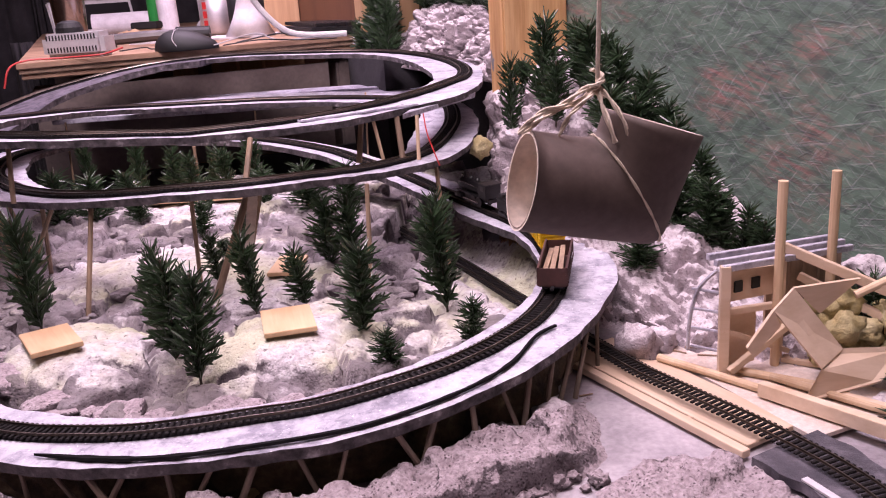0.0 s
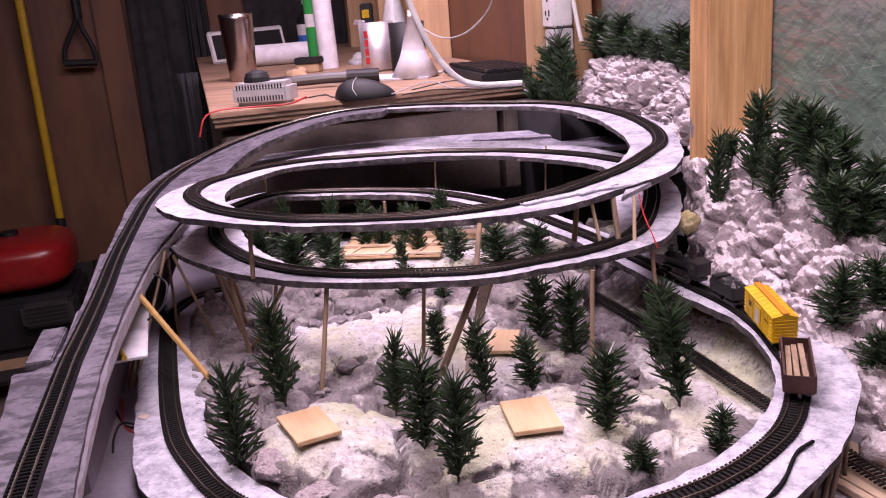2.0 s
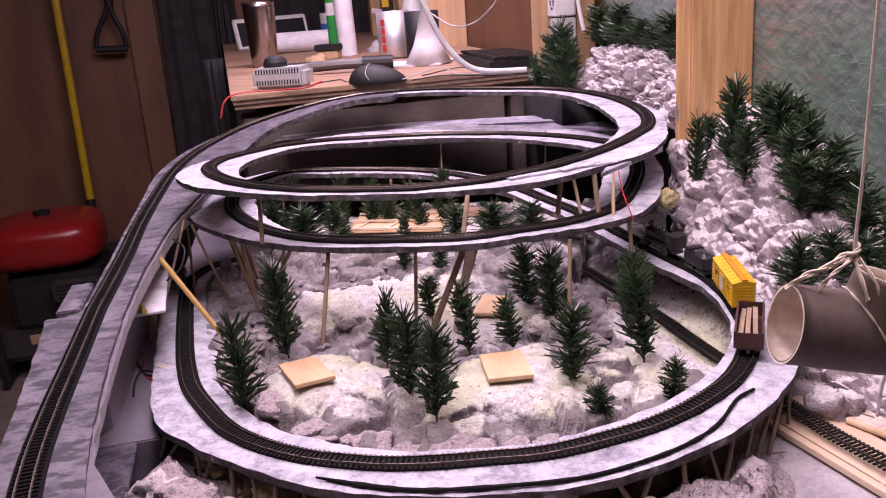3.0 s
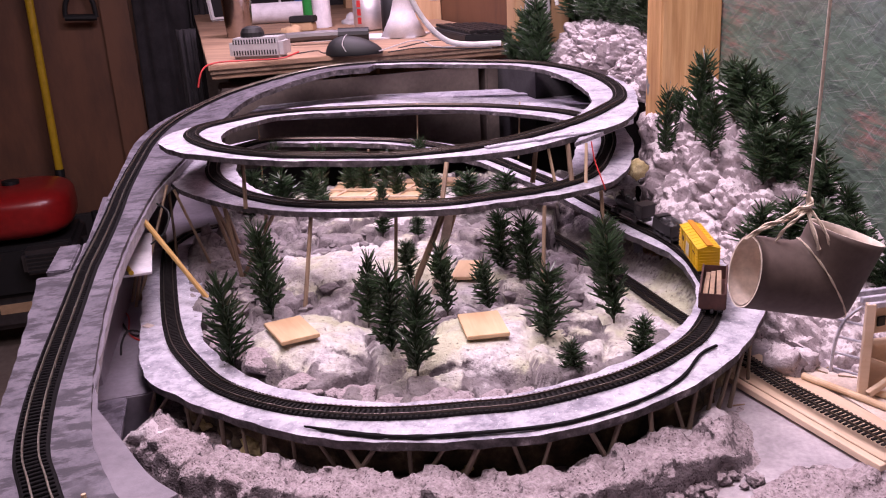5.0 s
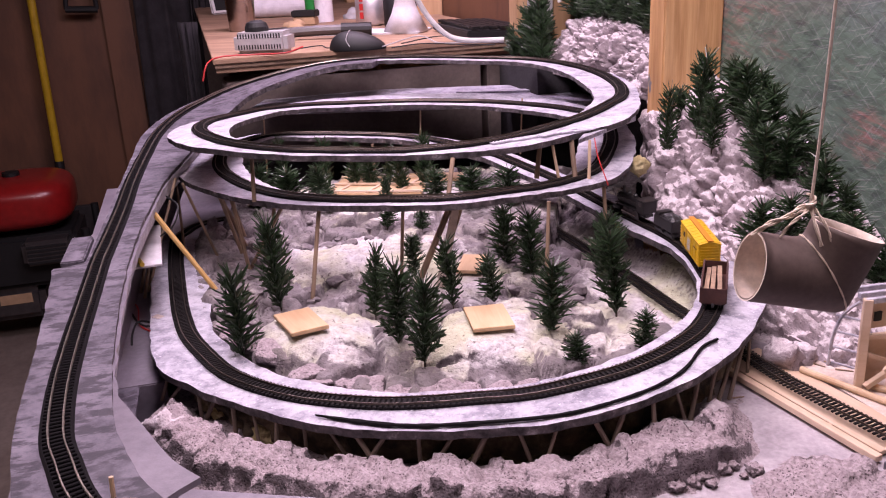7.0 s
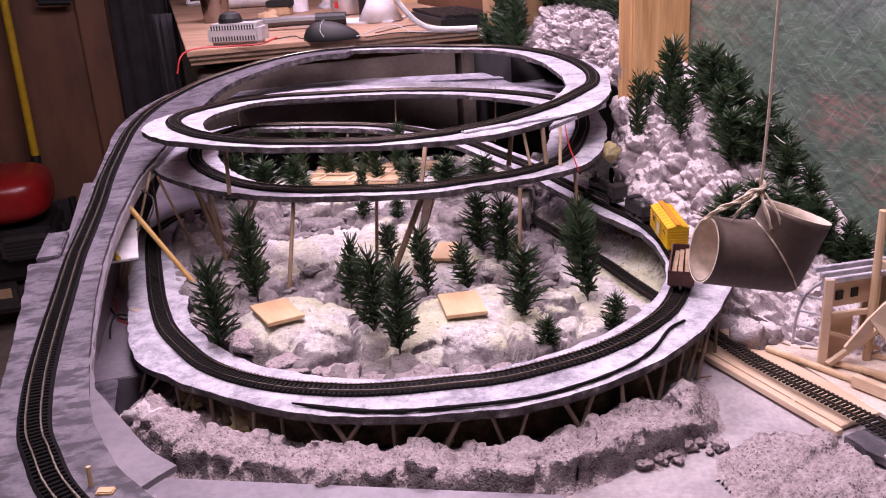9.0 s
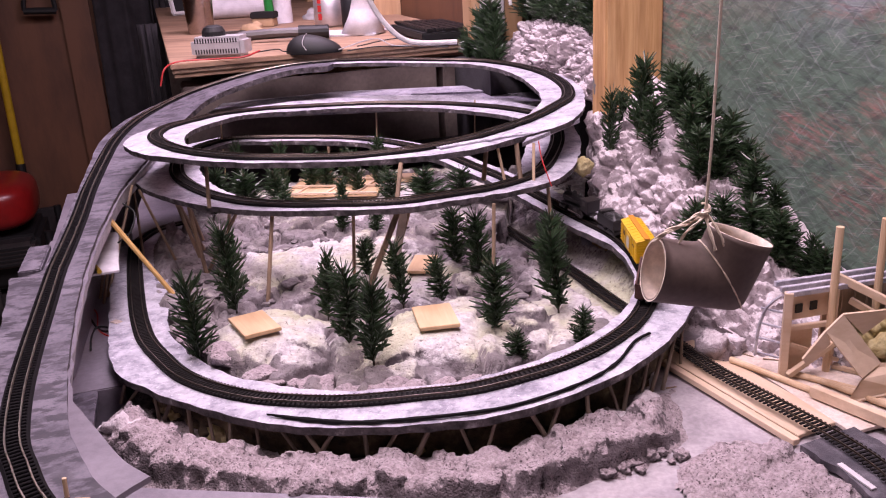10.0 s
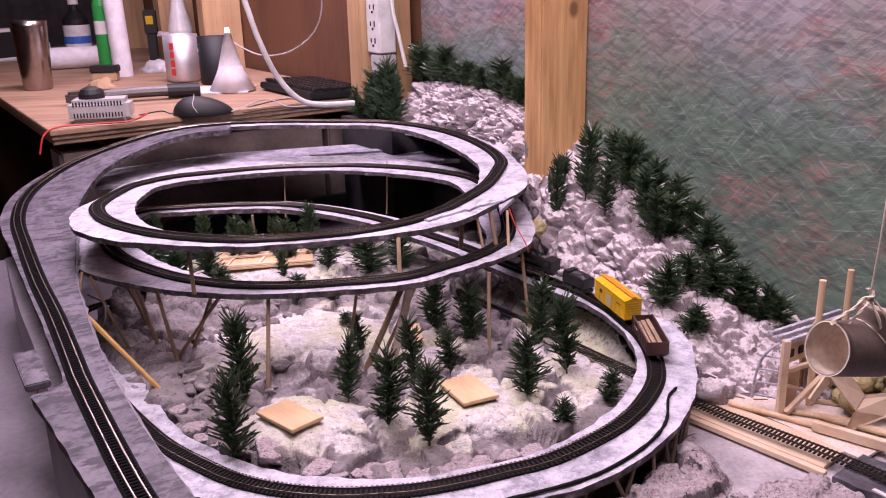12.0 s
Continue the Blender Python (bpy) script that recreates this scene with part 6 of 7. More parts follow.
def beam(a, b, w, h=None, mat=None, name="beam"):
    a, b = Vector(a), Vector(b)
    d = b - a
    m = Matrix.Translation((a + b) / 2) @ d.to_track_quat("X", "Z").to_matrix().to_4x4()
    return into_ruin(part(name, box((d.length, w, h or w), m, 0.0003), mat or M_BALSA))


def dowel(a, b, r=0.0024):
    return into_ruin(part("dowel", rod(a, b, r, None, 10), M_DOWEL))


def plate(pts, thick, mat=None, name="panel"):
    """A flat panel through three or four corners."""
    p = [Vector(q) for q in pts]
    n = (p[1] - p[0]).cross(p[2] - p[0]).normalized() * thick
    bm = bmesh.new()
    a, b = [bm.verts.new(q) for q in p], [bm.verts.new(q + n) for q in p]
    bm.faces.new(a)
    bm.faces.new(b[::-1])
    for k in range(len(p)):
        k2 = (k + 1) % len(p)
        bm.faces.new((a[k], a[k2], b[k2], b[k]))
    bmesh.ops.recalc_face_normals(bm, faces=bm.faces)
    return into_ruin(part(name, bm, mat or M_BALSA))


FX, FY = Vector((0.87, 0.49, 0)), Vector((-0.49, 0.87, 0))


def fac(a, b, z):
    """A place on the building's front: a metres along it, b metres behind it."""
    return Vector((0.208, 0.669, z)) + FX * a + FY * b


beam(fac(0, 0, 0.745), fac(0, 0, 0.82), 0.006, name="corner_post")
beam(fac(0.045, 0, 0.745), fac(0.045, 0, 0.815), 0.005, name="corner_post")
for b, z in ((0.0, 0.8185), (0.007, 0.8205), (0.014, 0.8225)):
    into_ruin(beam(fac(-0.002, b, z), fac(0.105, b, z - 0.0055), 0.0036, 0.004, M_BED, "top_rail"))
into_ruin(part("arched_strip", wire([tuple(fac(-0.001, 0.006, 0.816)), tuple(fac(-0.006, 0.016, 0.803)), tuple(fac(-0.008, 0.022, 0.782)), tuple(fac(-0.008, 0.024, 0.758))], 0.0013, 6, 0.006), M_BED, None, "thin white arched strip"))
for z in (0.802, 0.789, 0.776, 0.763):
    beam(fac(-0.001, 0.004, z), fac(-0.008, 0.021, z - 0.001), 0.0016, mat=M_BED, name="rung")
beam(fac(0, 0, 0.79), fac(0.045, 0, 0.786), 0.004, name="middle_rail")
plate([fac(0.004, 0.004, 0.75), fac(0.028, 0.004, 0.75), fac(0.028, 0.004, 0.785), fac(0.004, 0.004, 0.788)], 0.0015, name="door_panel")
plate([fac(0.004, 0.004, 0.795), fac(0.042, 0.004, 0.793), fac(0.042, 0.004, 0.812), fac(0.004, 0.004, 0.815)], 0.0015, name="wall_panel")
for a in (0.012, 0.026):
    into_ruin(part("window", box((0.006, 0.002, 0.007), Matrix.Translation(fac(a, 0.002, 0.804)) @ Matrix.Rotation(math.atan2(FX.y, FX.x), 4, "Z")), M_BLACK, None, "small dark window"))
plate([fac(0.045, 0.014, 0.75), fac(0.11, 0.014, 0.75), fac(0.11, 0.014, 0.812), fac(0.045, 0.014, 0.815)], 0.002, M_STICK, "back_wall")
for k in range(5):
    beam(fac(0.05 + k * 0.013, 0.011, 0.75), fac(0.05 + k * 0.013, 0.011, 0.812), 0.0018, mat=M_STICK, name="stud")
dowel(fac(0.039, -0.004, 0.745), fac(0.039, -0.004, 0.868), 0.003)
dowel(fac(0.083, -0.004, 0.745), fac(0.083, -0.004, 0.868), 0.003)
dowel((0.316, 0.648, 0.745), (0.307, 0.646, 0.868), 0.0029)
beam(fac(-0.002, -0.001, 0.779), fac(0.05, -0.004, 0.754), 0.0032, name="brace")
beam(fac(0.0, -0.006, 0.752), fac(0.052, -0.012, 0.782), 0.0042, name="brace")
beam((0.249, 0.70, 0.822), (0.32, 0.668, 0.793), 0.0045, 0.006)
beam((0.262, 0.705, 0.80), (0.325, 0.665, 0.772), 0.004, 0.005)
dowel((0.276, 0.645, 0.808), (0.310, 0.648, 0.8235), 0.0024)
# the fallen roof
plate([(0.228, 0.634, 0.804), (0.241, 0.642, 0.8145), (0.272, 0.646, 0.774), (0.256, 0.632, 0.768)], 0.002, name="roof_panel")
plate([(0.256, 0.632, 0.7685), (0.272, 0.646, 0.7745), (0.311, 0.652, 0.7725), (0.292, 0.638, 0.757), (0.246, 0.631, 0.747)], 0.002, name="roof_panel")
plate([(0.241, 0.642, 0.8145), (0.281, 0.652, 0.8155), (0.258, 0.648, 0.796)], 0.002, name="gable_panel")
plate([(0.228, 0.634, 0.804), (0.233, 0.637, 0.793), (0.2175, 0.634, 0.776), (0.2135, 0.632, 0.782)], 0.002, name="gable_arm")
# timbers on the ground
dowel((0.172, 0.694, 0.7495), (0.262, 0.612, 0.7495), 0.0026)
dowel((0.21, 0.676, 0.7495), (0.275, 0.64, 0.7495), 0.0026)
dowel((0.235, 0.66, 0.7505), (0.30, 0.60, 0.7505), 0.0024)
beam((0.224, 0.640, 0.7525), (0.282, 0.582, 0.7525), 0.0065, 0.0085, name="sill_beam")
beam((0.245, 0.655, 0.749), (0.305, 0.605, 0.749), 0.006, 0.004)
beam((0.25, 0.69, 0.749), (0.31, 0.66, 0.749), 0.008, 0.003)
into_ruin(part("floor_sheet", box((0.13, 0.12, 0.0025), Matrix.Translation((0.268, 0.675, 0.7455)) @ Matrix.Rotation(math.atan2(FX.y, FX.x), 4, "Z")), M_DUSTWOOD))
wad = thing("insulation_wad", (0.29, 0.676, 0.75), "wad of yellow glass-wool insulation in the ruin", "insulation")
ri2 = random.Random(3)
for k in range(16):
    o = part("tuft", stone_bm(ri2.uniform(0.008, 0.014), k + 30, 0.8), M_INSUL, wad, "", True)
    o.location = (ri2.uniform(-0.022, 0.028), ri2.uniform(-0.02, 0.02), 0.006 + ri2.uniform(0, 0.03))
    o.rotation_euler = (ri2.uniform(0, 6), ri2.uniform(0, 6), 0)
st = part("snow_lump", stone_bm(0.02, 77, 0.6), M_ROCK_PALE, None, "", True)
st.matrix_world = pose(0.315, 0.735, 0.79)
tagged(st, "pale plaster lump behind the ruined building", "stone", "boulders")
st = part("plaster_mound", stone_bm(0.04, 81, 0.7), M_ROCK, None, "", True)
st.matrix_world = pose(0.325, 0.75, 0.762)
tagged(st, "grey plaster mound behind the ruined building", "stone", "boulders")
foam = part("foam_blob", stone_bm(0.0095, 55, 1.0), M_INSUL, None, "", True)
foam.matrix_world = pose(0.046, 0.955, 0.848)
tagged(foam, "small blob of yellow foam under the ring's end", "foam")
# a little standing figure shape by the post, kept as one plain form
fig = solo("little_statue", lathe([(0.004, 0), (0.0035, 0.012), (0.0045, 0.018), (0.0028, 0.022), (0.0026, 0.0255), (0.0001, 0.028)], 12, pose(0.0775, 1.028, (mountain_height(0.0775, 1.028) or 0.9) + 0.004)), M_DARKMETAL, "tiny dark standing statue on the mountain", "statue")
shelf = oriented("grey_shelf", (0.54, 0.18, 0.006), pose(-0.27, 1.355, 0.8565, 0, 0, 8), M_BED_GREY, "grey scuffed shelf board behind the rings", "shelf", 0.0008)
oriented("shelf_scrap", (0.15, 0.018, 0.003), pose(-0.16, 1.385, 0.8612, 0, 0, 6), M_BED_GREY, "dark painted strip lying on the grey shelf", "offcut", 0.0004)
bm = bmesh.new()
plan = [(0.02, 1.277), (0.028, 1.363), (0.041, 0.982), (-0.012, 0.867), (0.001, 0.985)]
up_v, low_v = [bm.verts.new((x, y, 0.8945)) for x, y in plan], [bm.verts.new((x, y, 0.8905)) for x, y in plan]
bm.faces.new(up_v)
bm.faces.new(low_v[::-1])
for k in range(5):
    bm.faces.new((up_v[k], low_v[k], low_v[(k + 1) % 5], up_v[(k + 1) % 5]))
bmesh.ops.recalc_face_normals(bm, faces=bm.faces)
solo("corner_board", bm, [M_BED], "white painted corner board beside the upper ring", "board")
# torn strips of white board along the upper ring's edge
for k, (a, b, wide) in enumerate((((-0.092, 0.838), (-0.052, 0.871), 0.009), ((-0.05, 0.869), (-0.018, 0.905), 0.011), ((-0.03, 0.882), (-0.004, 0.902), 0.006))):
    d = Vector(b) - Vector(a)
    o = part("torn_strip", box((d.length, wide, 0.0018), Matrix(), 0.0005), M_BED)
    o.matrix_world = pose((a[0] + b[0]) / 2, (a[1] + b[1]) / 2, ring_z(C_TOP, (a[0] + b[0]) / 2, (a[1] + b[1]) / 2) + 0.0012, 0, 0, math.degrees(math.atan2(d.y, d.x)) + (0, 3, -5)[k])
    tagged(o, "torn strip of white board glued on the ring's edge", "strip", "torn strips")
rf = random.Random(31)
for x, y in ((-0.265, 0.578), (-0.215, 0.553), (-0.06, 0.548)):
    o = part("glue_lump", stone_bm(rf.uniform(0.008, 0.012), rf.uniform(1, 40), 0.75), M_INSUL, None, "", True)
    o.matrix_world = pose(x, y, 0.7455, 0, 0, rf.uniform(0, 360))
    tagged(o, "yellowed foam lump packed under the loop board", "foam", "foam under the loop")
for x, y, turn, n in ((0.112, 0.632, 75, 0.012), (0.122, 0.655, 20, 0.009), (0.205, 0.7, -10, 0.013), (0.198, 0.713, -12, 0.011), (0.186, 0.708, -35, 0.014), (0.09, 0.66, 50, 0.009)):
    d = Vector((math.cos(math.radians(turn)), math.sin(math.radians(turn)), 0)) * n / 2
    a = Vector((x, y, 0.7425 if x < 0.15 else 0.7475))
    solo("dry_twig", rod(a - d, a + d, 0.0007, 0.0005, 5), M_STICK, "tiny dark twig lying on the table", "twig", "loose twigs")
o = part("flat_stick", box((0.0075, 0.0025, 0.088), Matrix(), 0.0004), M_DUSTWOOD)
o.matrix_world = pose(-0.122, 0.769, 0.818, 8, 12, 15)
tagged(o, "flat pale craft stick leaning under the ring", "stick", "stakes under the rings")
# stray wires
solo("red_wire", wire([(-0.475, 0.79, 0.80), (-0.462, 0.772, 0.758), (-0.431, 0.744, 0.755), (-0.405, 0.705, 0.754), (-0.375, 0.69, 0.752)], 0.0008), M_REDWIRE, "thin red feeder wire", "wire", "feeder wires")
solo("black_wire", wire([(-0.447, 0.738, 0.80), (-0.43, 0.73, 0.757), (-0.401, 0.703, 0.755), (-0.385, 0.70, 0.7575), (-0.361, 0.672, 0.7655), (-0.337, 0.676, 0.7655), (-0.319, 0.679, 0.765), (-0.31, 0.668, 0.765)], 0.0011), M_BLACK, "thin black feeder wire", "wire", "feeder wires")
solo("black_wire", wire([(-0.388, 0.662, 0.755), (-0.392, 0.672, 0.762), (-0.394, 0.688, 0.766), (-0.372, 0.682, 0.7665), (-0.361, 0.672, 0.766)], 0.001), M_BLACK, "thin black feeder wire", "wire", "feeder wires")
for x, y, z, sx, turn in ((-0.47, 0.8, 0.7545, 0.012, 30), (-0.38, 0.697, 0.7665, 0.01, -20)):
    oriented("wood_chip", (sx, 0.007, 0.003), pose(x, y, z, 0, 0, turn), M_DUSTWOOD, "small chip of pale wood lying by the track", "offcut", 0.0004, "wood chips")
solo("black_wire", wire([(-0.415, 0.80, 0.852), (-0.398, 0.79, 0.845), (-0.397, 0.775, 0.83), (-0.41, 0.77, 0.82)], 0.0009), M_BLACK, "thin black feeder wire", "wire", "feeder wires")
solo("red_wire", wire([(0.002, 0.893, 0.8905), (0.006, 0.878, 0.876), (0.013, 0.862, 0.862), (0.017, 0.858, 0.852)], 0.0006), M_REDWIRE, "thin red wire between the rings", "wire", "feeder wires")


# ---- work bench ----
bench = thing("work_bench", (0, 0, 0), "worn plywood work bench with a layered front edge", "bench")
for k, (z, mat) in enumerate(((0.926, M_BENCH), (0.9185, M_STICK), (0.911, M_BENCH))):
    part("top_layer" if k else "benchtop", box((1.78, 0.545 - 0.004 * k, 0.0072 + 0.0008 * (k == 0)), wall_pose(0.615 + 0.89 + 0.004 * k, 0.2745, z), 0.001), mat, bench)
for u, s in ((0.68, 0.5), (0.68, 0.06), (2.3, 0.5), (2.3, 0.06)):
    part("leg", box((0.07, 0.07, 0.892), wall_pose(u, s, 0.446), 0.003), M_DULL, bench)
part("apron", box((0.012, 0.42, 0.13), wall_pose(0.645, 0.32, 0.826)), M_DULL, bench, "dull brown front board")
part("back_panel", box((0.01, 0.53, 0.75), wall_pose(0.637, 0.275, 0.385)), M_CLOTH, bench, "dark panel added for the shade under the bench")
BZ = 0.9302


def bench_thing(name, at, label, category, turn=0.0):
    return thing(name, (at[0], at[1], BZ), label, category, "things on the bench", turn=turn)


pack = bench_thing("power_pack", (-0.54, 1.365), "pale grey vented power pack with a dark knob", "power pack", 4)
part("case", box((0.088, 0.05, 0.034), pose(0, 0, 0.017), 0.007), M_GREY, pack)
for k in range(16):
    for z in (0.012, 0.0285):
        part("vent_slot", box((0.002, 0.0008, 0.007), pose(-0.034 + k * 0.0045, -0.0252, z)), M_BLACK, pack)
part("knob", lathe([(0.019, 0), (0.0185, 0.007), (0.015, 0.0135), (0.008, 0.0165), (0.0001, 0.017)], 20, pose(-0.012, 0.004, 0.034)), M_BLACK, pack, "dark control knob")
solo("red_wire", wire([(-0.47, 1.35, 0.94), (-0.49, 1.325, 0.934), (-0.54, 1.318, 0.933), (-0.585, 1.30, 0.933), (-0.60, 1.28, 0.925), (-0.606, 1.27, 0.90)], 0.0014), M_REDWIRE, "red wire from the power pack", "wire", "bench wires")
for k, pts in enumerate((((-0.49, 1.38, 0.934), (-0.46, 1.40, 0.936), (-0.44, 1.38, 0.934), (-0.41, 1.40, 0.934)), ((-0.35, 1.38, 0.934), (-0.30, 1.42, 0.945), (-0.26, 1.40, 0.935), (-0.2, 1.44, 0.934)), ((-0.33, 1.36, 0.934), (-0.28, 1.37, 0.938), (-0.22, 1.38, 0.934), (-0.17, 1.37, 0.934)), ((-0.33, 1.42, 0.934), (-0.27, 1.44, 0.942), (-0.22, 1.45, 0.934)))):
    solo("bench_wire", wire(pts, 0.001), M_GREY if k in (1, 4) else M_BLACK, "loose thin wire on the bench", "wire", "bench wires")
mouse = bench_thing("black_mouse", (-0.395, 1.395), "black rounded computer mouse with a grey stripe", "mouse", 8)
bm = bmesh.new()
bmesh.ops.create_uvsphere(bm, u_segments=28, v_segments=16, radius=1.0)
for v in bm.verts:
    x, y, z = v.co
    v.co = Vector((x * 0.046, y * 0.027 * (1 - 0.12 * x), max(z, -0.05) * 0.027 * (1 - 0.3 * x)))
part("shell", bm, M_BLACK, mouse, smooth=True)
part("stripe", wire([(-0.008, -0.0272, 0.006), (-0.014, -0.0235, 0.016), (-0.012, -0.012, 0.0265), (-0.012, 0.01, 0.0285)], 0.0007), M_GREY, mouse, "pale grey stripe")
tum = bench_thing("steel_tumbler", (-0.781, 1.808), "tall brushed steel tumbler", "tumbler")
part("cup", lathe([(0.026, 0), (0.027, 0.002), (0.0335, 0.12), (0.0345, 0.132), (0.0335, 0.132), (0.031, 0.12), (0.025, 0.004), (0.0001, 0.004)], 32), M_STEEL, tum, smooth=True)
can = bench_thing("cut_can", (-0.508, 1.86), "silver drinks can cut open, with red writing", "can")
part("wall", lathe([(0.029, 0), (0.0345, 0.006), (0.0345, 0.094), (0.0335, 0.094), (0.0335, 0.006), (0.0001, 0.005)], 28), M_CAN, can, smooth=True)
for k in range(4):
    part("red_lettering", box((0.0009, 0.009, 0.013), pose(-0.0128, -0.0325, 0.022 + k * 0.017, 0, 0, 68)), M_REDWIRE, can, "red vertical lettering bars")
part("torn_flap", box((0.022, 0.001, 0.012), pose(-0.03, -0.012, 0.096, 40, 10, 40)), M_CAN, can)
mug = bench_thing("black_mug", (-0.43, 1.80), "plain black mug beside the can", "mug")
part("cup", lathe([(0.032, 0), (0.034, 0.004), (0.034, 0.092), (0.032, 0.092), (0.031, 0.006), (0.0001, 0.006)], 28), M_BLACK, mug, smooth=True)
cone = bench_thing("paper_cone", (-0.385, 1.665), "white paper funnel standing on a sheet", "funnel")
part("cone", lathe([(0.043, 0.002), (0.026, 0.034), (0.01, 0.08), (0.004, 0.115), (0.003, 0.115), (0.025, 0.034), (0.042, 0.002)], 24), M_PAPER, cone, smooth=True)
oriented("paper_sheet", (0.24, 0.10, 0.003), pose(-0.47, 1.68, BZ + 0.0017, 0, 0, -3), M_PAPER, "white sheet of card lying on the bench", "paper")
ham = bench_thing("hammer", (-0.545, 1.575), "dark claw hammer lying on the bench", "hammer", 14)
part("head", box((0.075, 0.024, 0.022), pose(-0.07, 0, 0.012, 0, 0, 8), 0.005), M_DARKMETAL, ham)
part("handle", wire([(-0.05, 0, 0.013), (0.02, 0, 0.015), (0.07, 0, 0.014)], 0.0095, 10, 0.02), M_DARKMETAL, ham)
part("grip", rod((0.06, 0, 0.014), (0.115, 0, 0.013), 0.0125, 0.012, 12), M_BLACK, ham, "black rubber grip")
scoop = bench_thing("cork_block", (-0.645, 1.76), "tan carved cork block", "block", 20)
part("block", stone_bm(0.026, 12, 0.9), M_TAN, scoop, smooth=True)
lap = bench_thing("white_tablet", (-1.075, 2.49), "white-framed tablet with a dark screen, propped up", "tablet", 58)
part("frame", box((0.25, 0.008, 0.088), pose(0, 0, 0.044, -12), 0.004), M_WHITE, lap)
part("screen", box((0.226, 0.001, 0.066), pose(0, -0.0047, 0.0442, -12)), M_BLACK, lap, "dark glossy screen")
roll = solo("paper_roll", rod((-0.93, 2.19, BZ + 0.026), (-0.78, 2.24, BZ + 0.026), 0.0255, None, 28), M_PAPER, "roll of white kitchen paper lying on its side", "paper roll")
green = bench_thing("green_bottle", (-0.70, 2.03), "tall green and white spray bottle", "bottle")
part("body", lathe([(0.019, 0), (0.02, 0.004), (0.02, 0.15), (0.015, 0.17), (0.0001, 0.172)], 24), M_GREEN, green)
part("label", lathe([(0.0204, 0.09), (0.0204, 0.118)], 24), M_WHITE, green, "white label with green bars")
part("cap", lathe([(0.016, 0.17), (0.016, 0.2), (0.0001, 0.202)], 16), M_WHITE, green)
towel = solo("towel_roll", rod((-0.662, 1.995, BZ), (-0.668, 1.998, BZ + 0.22), 0.0205, None, 24), M_PAPER, "upright roll of white paper towel", "paper roll")
lot = bench_thing("lotion_bottle", (-0.93, 2.6), "clear lotion bottle with a white and blue label", "bottle")
part("body", lathe([(0.033, 0), (0.035, 0.005), (0.035, 0.10), (0.012, 0.125), (0.012, 0.14), (0.0001, 0.14)], 24), M_BLACK, lot)
part("label", lathe([(0.0355, 0.02), (0.0355, 0.085)], 24), M_WHITE, lot, "white label with a blue band")
part("band", lathe([(0.0358, 0.035), (0.0358, 0.055)], 24), M_BLUE, lot)
part("pump", lathe([(0.014, 0.14), (0.012, 0.19), (0.0001, 0.2)], 16), M_WHITE, lot)
cone2 = bench_thing("white_bottle", (-0.585, 2.28), "white conical bottle with a blue cap", "bottle")
part("body", lathe([(0.03, 0), (0.03, 0.08), (0.013, 0.16), (0.0001, 0.162)], 20), M_WHITE, cone2)
part("cap", lathe([(0.013, 0.16), (0.012, 0.2), (0.0001, 0.202)], 16), M_BLUE, cone2, "blue cap")
gl = bench_thing("plastic_pouch", (-0.605, 2.08), "crumpled clear plastic pouch with a purple tint", "pouch")
part("pouch", stone_bm(0.035, 41, 0.7), M_GREY, gl, smooth=True)
wal = bench_thing("black_wallet", (-0.68, 1.92), "small stack of dark tins", "tin")
part("lower_tin", box((0.05, 0.03, 0.018), pose(0, 0, 0.009), 0.002), M_TAN, wal)
part("upper_tin", box((0.056, 0.032, 0.014), pose(0, 0, 0.025), 0.002), M_BLACK, wal)
kb = bench_thing("black_keyboard", (-0.235, 1.60), "black keyboard lying by the wall", "keyboard", 118)
part("case", box((0.22, 0.11, 0.012), pose(0, 0, 0.007, 2), 0.002), M_BLACK, kb)
key = mesh_of("key", box((0.0125, 0.0125, 0.005), Matrix(), 0.001), M_LOCO)
for i in range(14):
    for j in range(6):
        o = new("key", key)
        o.parent = kb
        o.location = (-0.1 + i * 0.0153, -0.043 + j * 0.0165, 0.0155 + 0.0006 * j)
jar = bench_thing("yellow_tape", (-0.66, 2.30), "yellow and black tape dispenser", "tape")
part("body", box((0.03, 0.02, 0.06), pose(0, 0, 0.1), 0.003), M_BLACK, jar)
part("label", box((0.018, 0.001, 0.02), pose(0, -0.0106, 0.105)), M_YPOLE, jar, "yellow label")
part("post", box((0.02, 0.02, 0.07), pose(0, 0, 0.035)), M_BLACK, jar)
# cables, power strip
solo("white_cable", wire([(-0.34, 1.33, 1.26), (-0.325, 1.322, 1.16), (-0.308, 1.325, 1.10), (-0.294, 1.33, 1.046), (-0.273, 1.345, 0.99), (-0.245, 1.36, 0.953), (-0.215, 1.372, 0.941), (-0.16, 1.39, 0.9385)], 0.0042, 10, 0.01), M_WHITE, "thick white cable looping down to the bench", "cable")
solo("thin_cord", wire([(-0.40, 1.75, 1.02), (-0.33, 1.66, 0.995), (-0.26, 1.56, 1.01), (-0.21, 1.50, 1.06), (-0.20, 1.46, 1.16)], 0.0015, 6, 0.02), M_GREY, "thin grey cord looped over the bench", "cable")
strip = thing("power_strip", wall_point(0.524, 0.05, 0.95), "white power strip on the wall beside the stud", "power strip")
sp = strip.matrix_world.inverted()
for nm, size, at, mat in (("case", (0.042, 0.03, 0.26), (0.526, 0.048, 1.14), M_WHITE), ("lower_box", (0.034, 0.03, 0.06), (0.522, 0.048, 0.978), M_GREY), ("back_plate", (0.03, 0.032, 0.42), (0.526, 0.016, 1.14), M_STUD)):
    o = part(nm, box(size, wall_pose(*at), 0.002), mat, strip)
    o.matrix_parent_inverse = sp
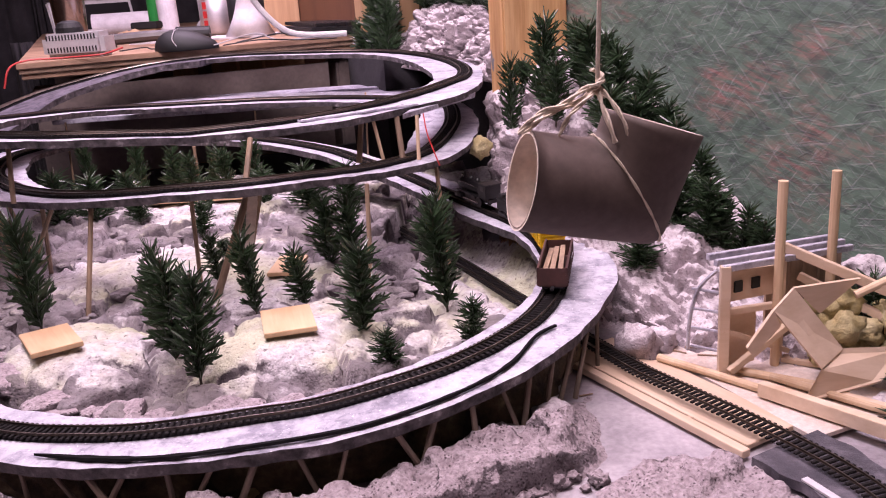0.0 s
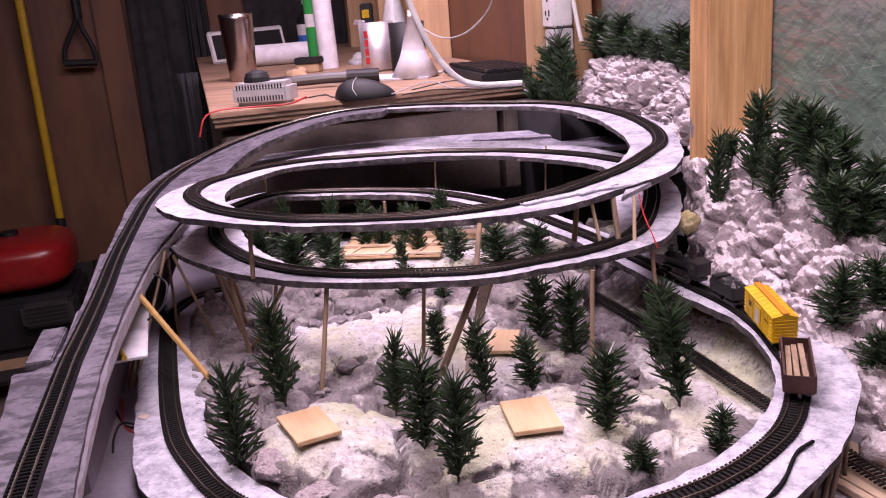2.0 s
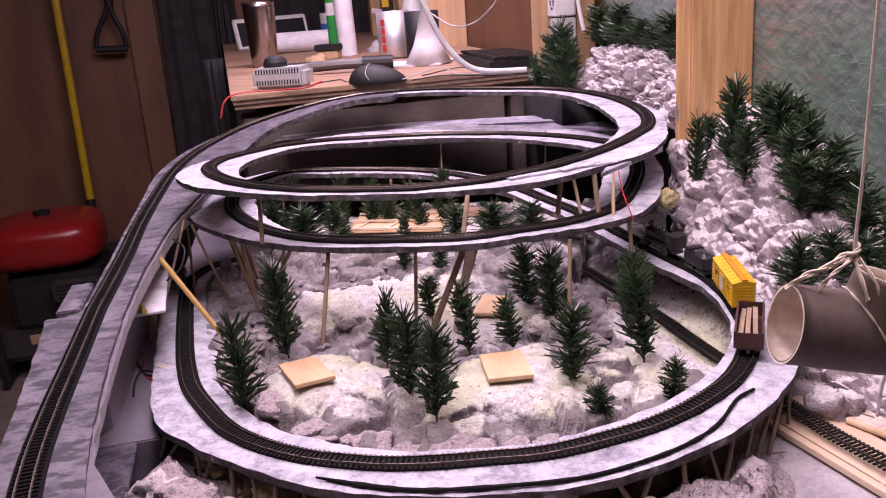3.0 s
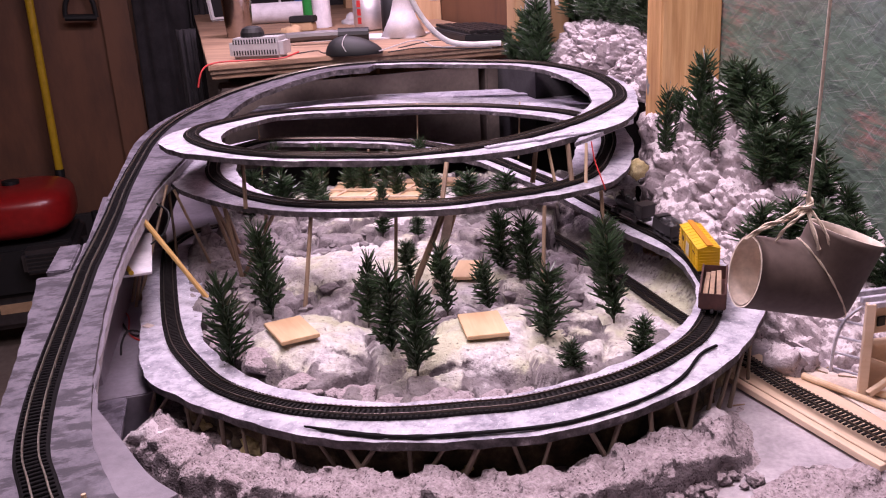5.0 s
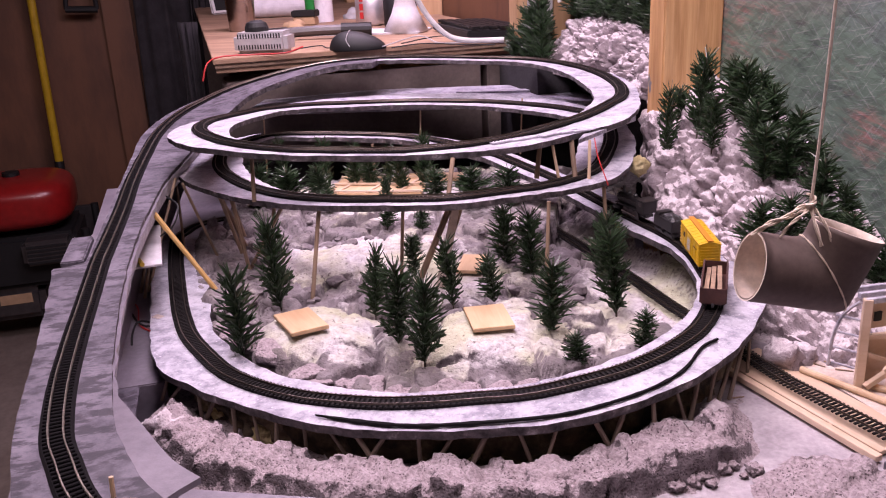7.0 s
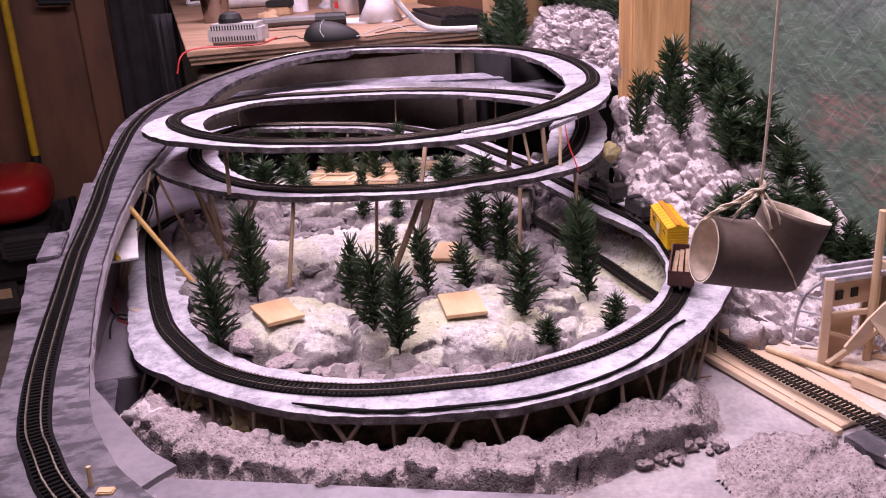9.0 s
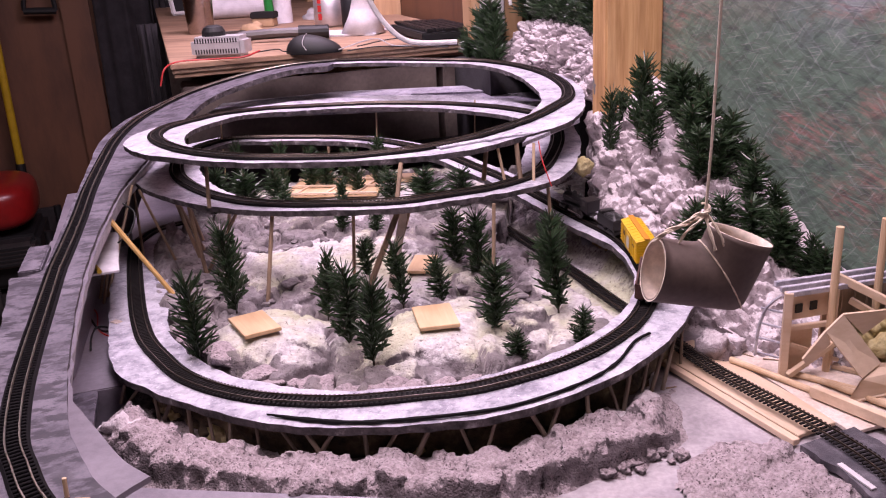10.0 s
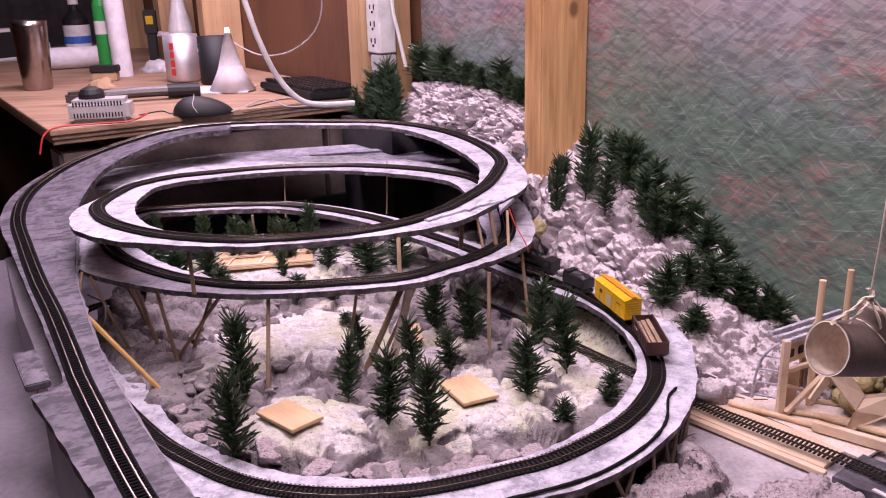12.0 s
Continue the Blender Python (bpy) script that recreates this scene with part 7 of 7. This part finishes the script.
for k in range(9):
    for du, h in ((-0.006, 0.009), (0.006, 0.007), (0.0, 0.004)):
        o = part("socket_slot", box((0.0026 if h > 0.005 else 0.004, 0.001, h), wall_pose(0.526 + du, 0.0634, 1.03 + k * 0.026 - (0.008 if h < 0.005 else 0))), M_BLACK, strip)
        o.matrix_parent_inverse = sp
solo("strip_cord", wire([tuple(wall_point(0.5, 0.05, 1.3)), tuple(wall_point(0.495, 0.045, 1.1)), tuple(wall_point(0.485, 0.04, 1.04)), tuple(wall_point(0.475, 0.035, 0.99))], 0.003, 8, 0.01), M_WHITE, "white cord beside the power strip", "cable")

# ---- tools and machine at the far wall ----
def on_back(s, z, out=0.03):
    return wall_point(2.415 - out, s, z)


rake = thing("yellow_handled_tool", tuple(on_back(1.05, 0.0)), "long tool with a yellow fibreglass handle", "tool")
ki = rake.matrix_world.inverted()
for nm, a, b, r, mat in (("handle", on_back(1.055, 0.45, 0.06), on_back(1.04, 1.75, 0.02), 0.013, M_YPOLE), ("socket", on_back(1.062, 0.3, 0.07), on_back(1.055, 0.46, 0.06), 0.016, M_BLACK)):
    o = part(nm, rod(a, b, r, None, 12), mat, rake)
    o.matrix_parent_inverse = ki
o = part("blade", box((0.02, 0.2, 0.28), wall_pose(2.35, 1.065, 0.16), 0.003), M_DARKMETAL, rake)
o.matrix_parent_inverse = ki
shovel = thing("hanging_shovel", tuple(on_back(0.905, 0.9)), "shovel hung upside down by its black D grip", "shovel")
ki = shovel.matrix_world.inverted()
for nm, bm in (("grip", rod(on_back(0.953, 0.948), on_back(0.855, 0.943), 0.011, None, 10)), ("yoke", wire([tuple(on_back(0.95, 0.948)), tuple(on_back(0.945, 0.99)), tuple(on_back(0.905, 1.06)), tuple(on_back(0.888, 1.1))], 0.008, 8, 0.02)), ("yoke", wire([tuple(on_back(0.857, 0.943)), tuple(on_back(0.86, 0.99)), tuple(on_back(0.882, 1.05)), tuple(on_back(0.888, 1.1))], 0.008, 8, 0.02)), ("shaft", rod(on_back(0.888, 1.08), on_back(0.87, 1.8), 0.014, None, 10))):
    o = part(nm, bm, M_BLACK, shovel)
    o.matrix_parent_inverse = ki


def drape(name, s0, s1, z0, z1, u, label, point=0.0):
    bm = bmesh.new()
    n, k = 24, 20
    rows = []
    for j in range(k + 1):
        t = j / k
        z = z1 + (z0 - z1) * t
        row = []
        for i in range(n + 1):
            f = i / n
            s = s0 + (s1 - s0) * f + point * (t - 0.5) * (0.5 - f)
            row.append(bm.verts.new(wall_point(u - 0.012 * math.sin(f * 17 + t * 2) - 0.006 * math.sin(f * 41), s, z)))
        rows.append(row)
    for a, b in zip(rows[:-1], rows[1:]):
        for i in range(n):
            bm.faces.new((a[i], a[i + 1], b[i + 1], b[i]))
    bmesh.ops.recalc_face_normals(bm, faces=bm.faces)
    bmesh.ops.solidify(bm, geom=bm.faces[:], thickness=0.003)
    return solo(name, bm, M_CLOTH, label, "cloth", "black cloths", smooth=True)


coat = thing("hanging_coat", tuple(wall_point(2.38, 0.62, 1.6)), "black coat hanging on the wall", "coat")
for nm, s0, s1, z0, z1, u in (("body", 0.50, 0.74, 0.35, 1.6, 2.38), ("sleeve", 0.49, 0.56, 0.3, 1.5, 2.35)):
    o = drape(nm, s0, s1, z0, z1, u, "", -0.05)
    for key in ("label", "category", "group", "kind"):
        if key in o:
            del o[key]
    o.parent, o.matrix_parent_inverse = coat, coat.matrix_world.inverted()
drape("black_tarp", 0.03, 0.37, 0.8, 1.7, 2.4, "black tarpaulin hung behind the bench")
drape("bench_curtain", 0.555, 0.60, 0.2, 0.93, 1.6, "black cloth hanging off the bench end")
mach = thing("red_generator", tuple(wall_point(2.05, 1.12, 0)), "red and black petrol generator on the floor", "generator", turn=math.degrees(math.atan2(ALONG.y, ALONG.x)))
bm = bmesh.new()
bmesh.ops.create_uvsphere(bm, u_segments=36, v_segments=18, radius=1.0)
for v in bm.verts:
    v.co = Vector(math.copysign(abs(c) ** 0.55, c) * h for c, h in zip(v.co, (0.16, 0.17, 0.075))) + Vector((0, 0.03, 0.415))
part("tank", bm, M_RED, mach, "rounded red fuel tank", True)
part("engine", box((0.26, 0.28, 0.16), pose(0, 0, 0.25), 0.015), M_BLACK, mach)
part("silencer", box((0.08, 0.14, 0.075), pose(-0.14, -0.06, 0.285), 0.012), M_DARKMETAL, mach, "dull metal silencer guard")
for k in range(5):
    part("guard_slot", box((0.004, 0.11, 0.006), pose(-0.181, -0.06, 0.26 + k * 0.012)), M_BLACK, mach)
part("lower_panel", box((0.2, 0.24, 0.1), pose(-0.03, 0.1, 0.12), 0.02), M_DARKMETAL, mach)
part("sticker", box((0.002, 0.09, 0.03), pose(-0.131, 0.06, 0.14)), M_TAN, mach, "worn yellow sticker")
part("fuel_cap", lathe([(0.025, 0), (0.025, 0.015), (0.0001, 0.017)], 16, pose(0, 0.03, 0.486)), M_BLACK, mach)
for x in (-0.15, 0.15):
    for y in (-0.17, 0.19):
        part("frame_tube", rod((x, y, 0.02), (x, y, 0.34), 0.012, None, 10), M_BLACK, mach)
for y in (-0.17, 0.19):
    part("frame_tube", rod((-0.16, y, 0.02), (0.16, y, 0.02), 0.012, None, 10), M_BLACK, mach)
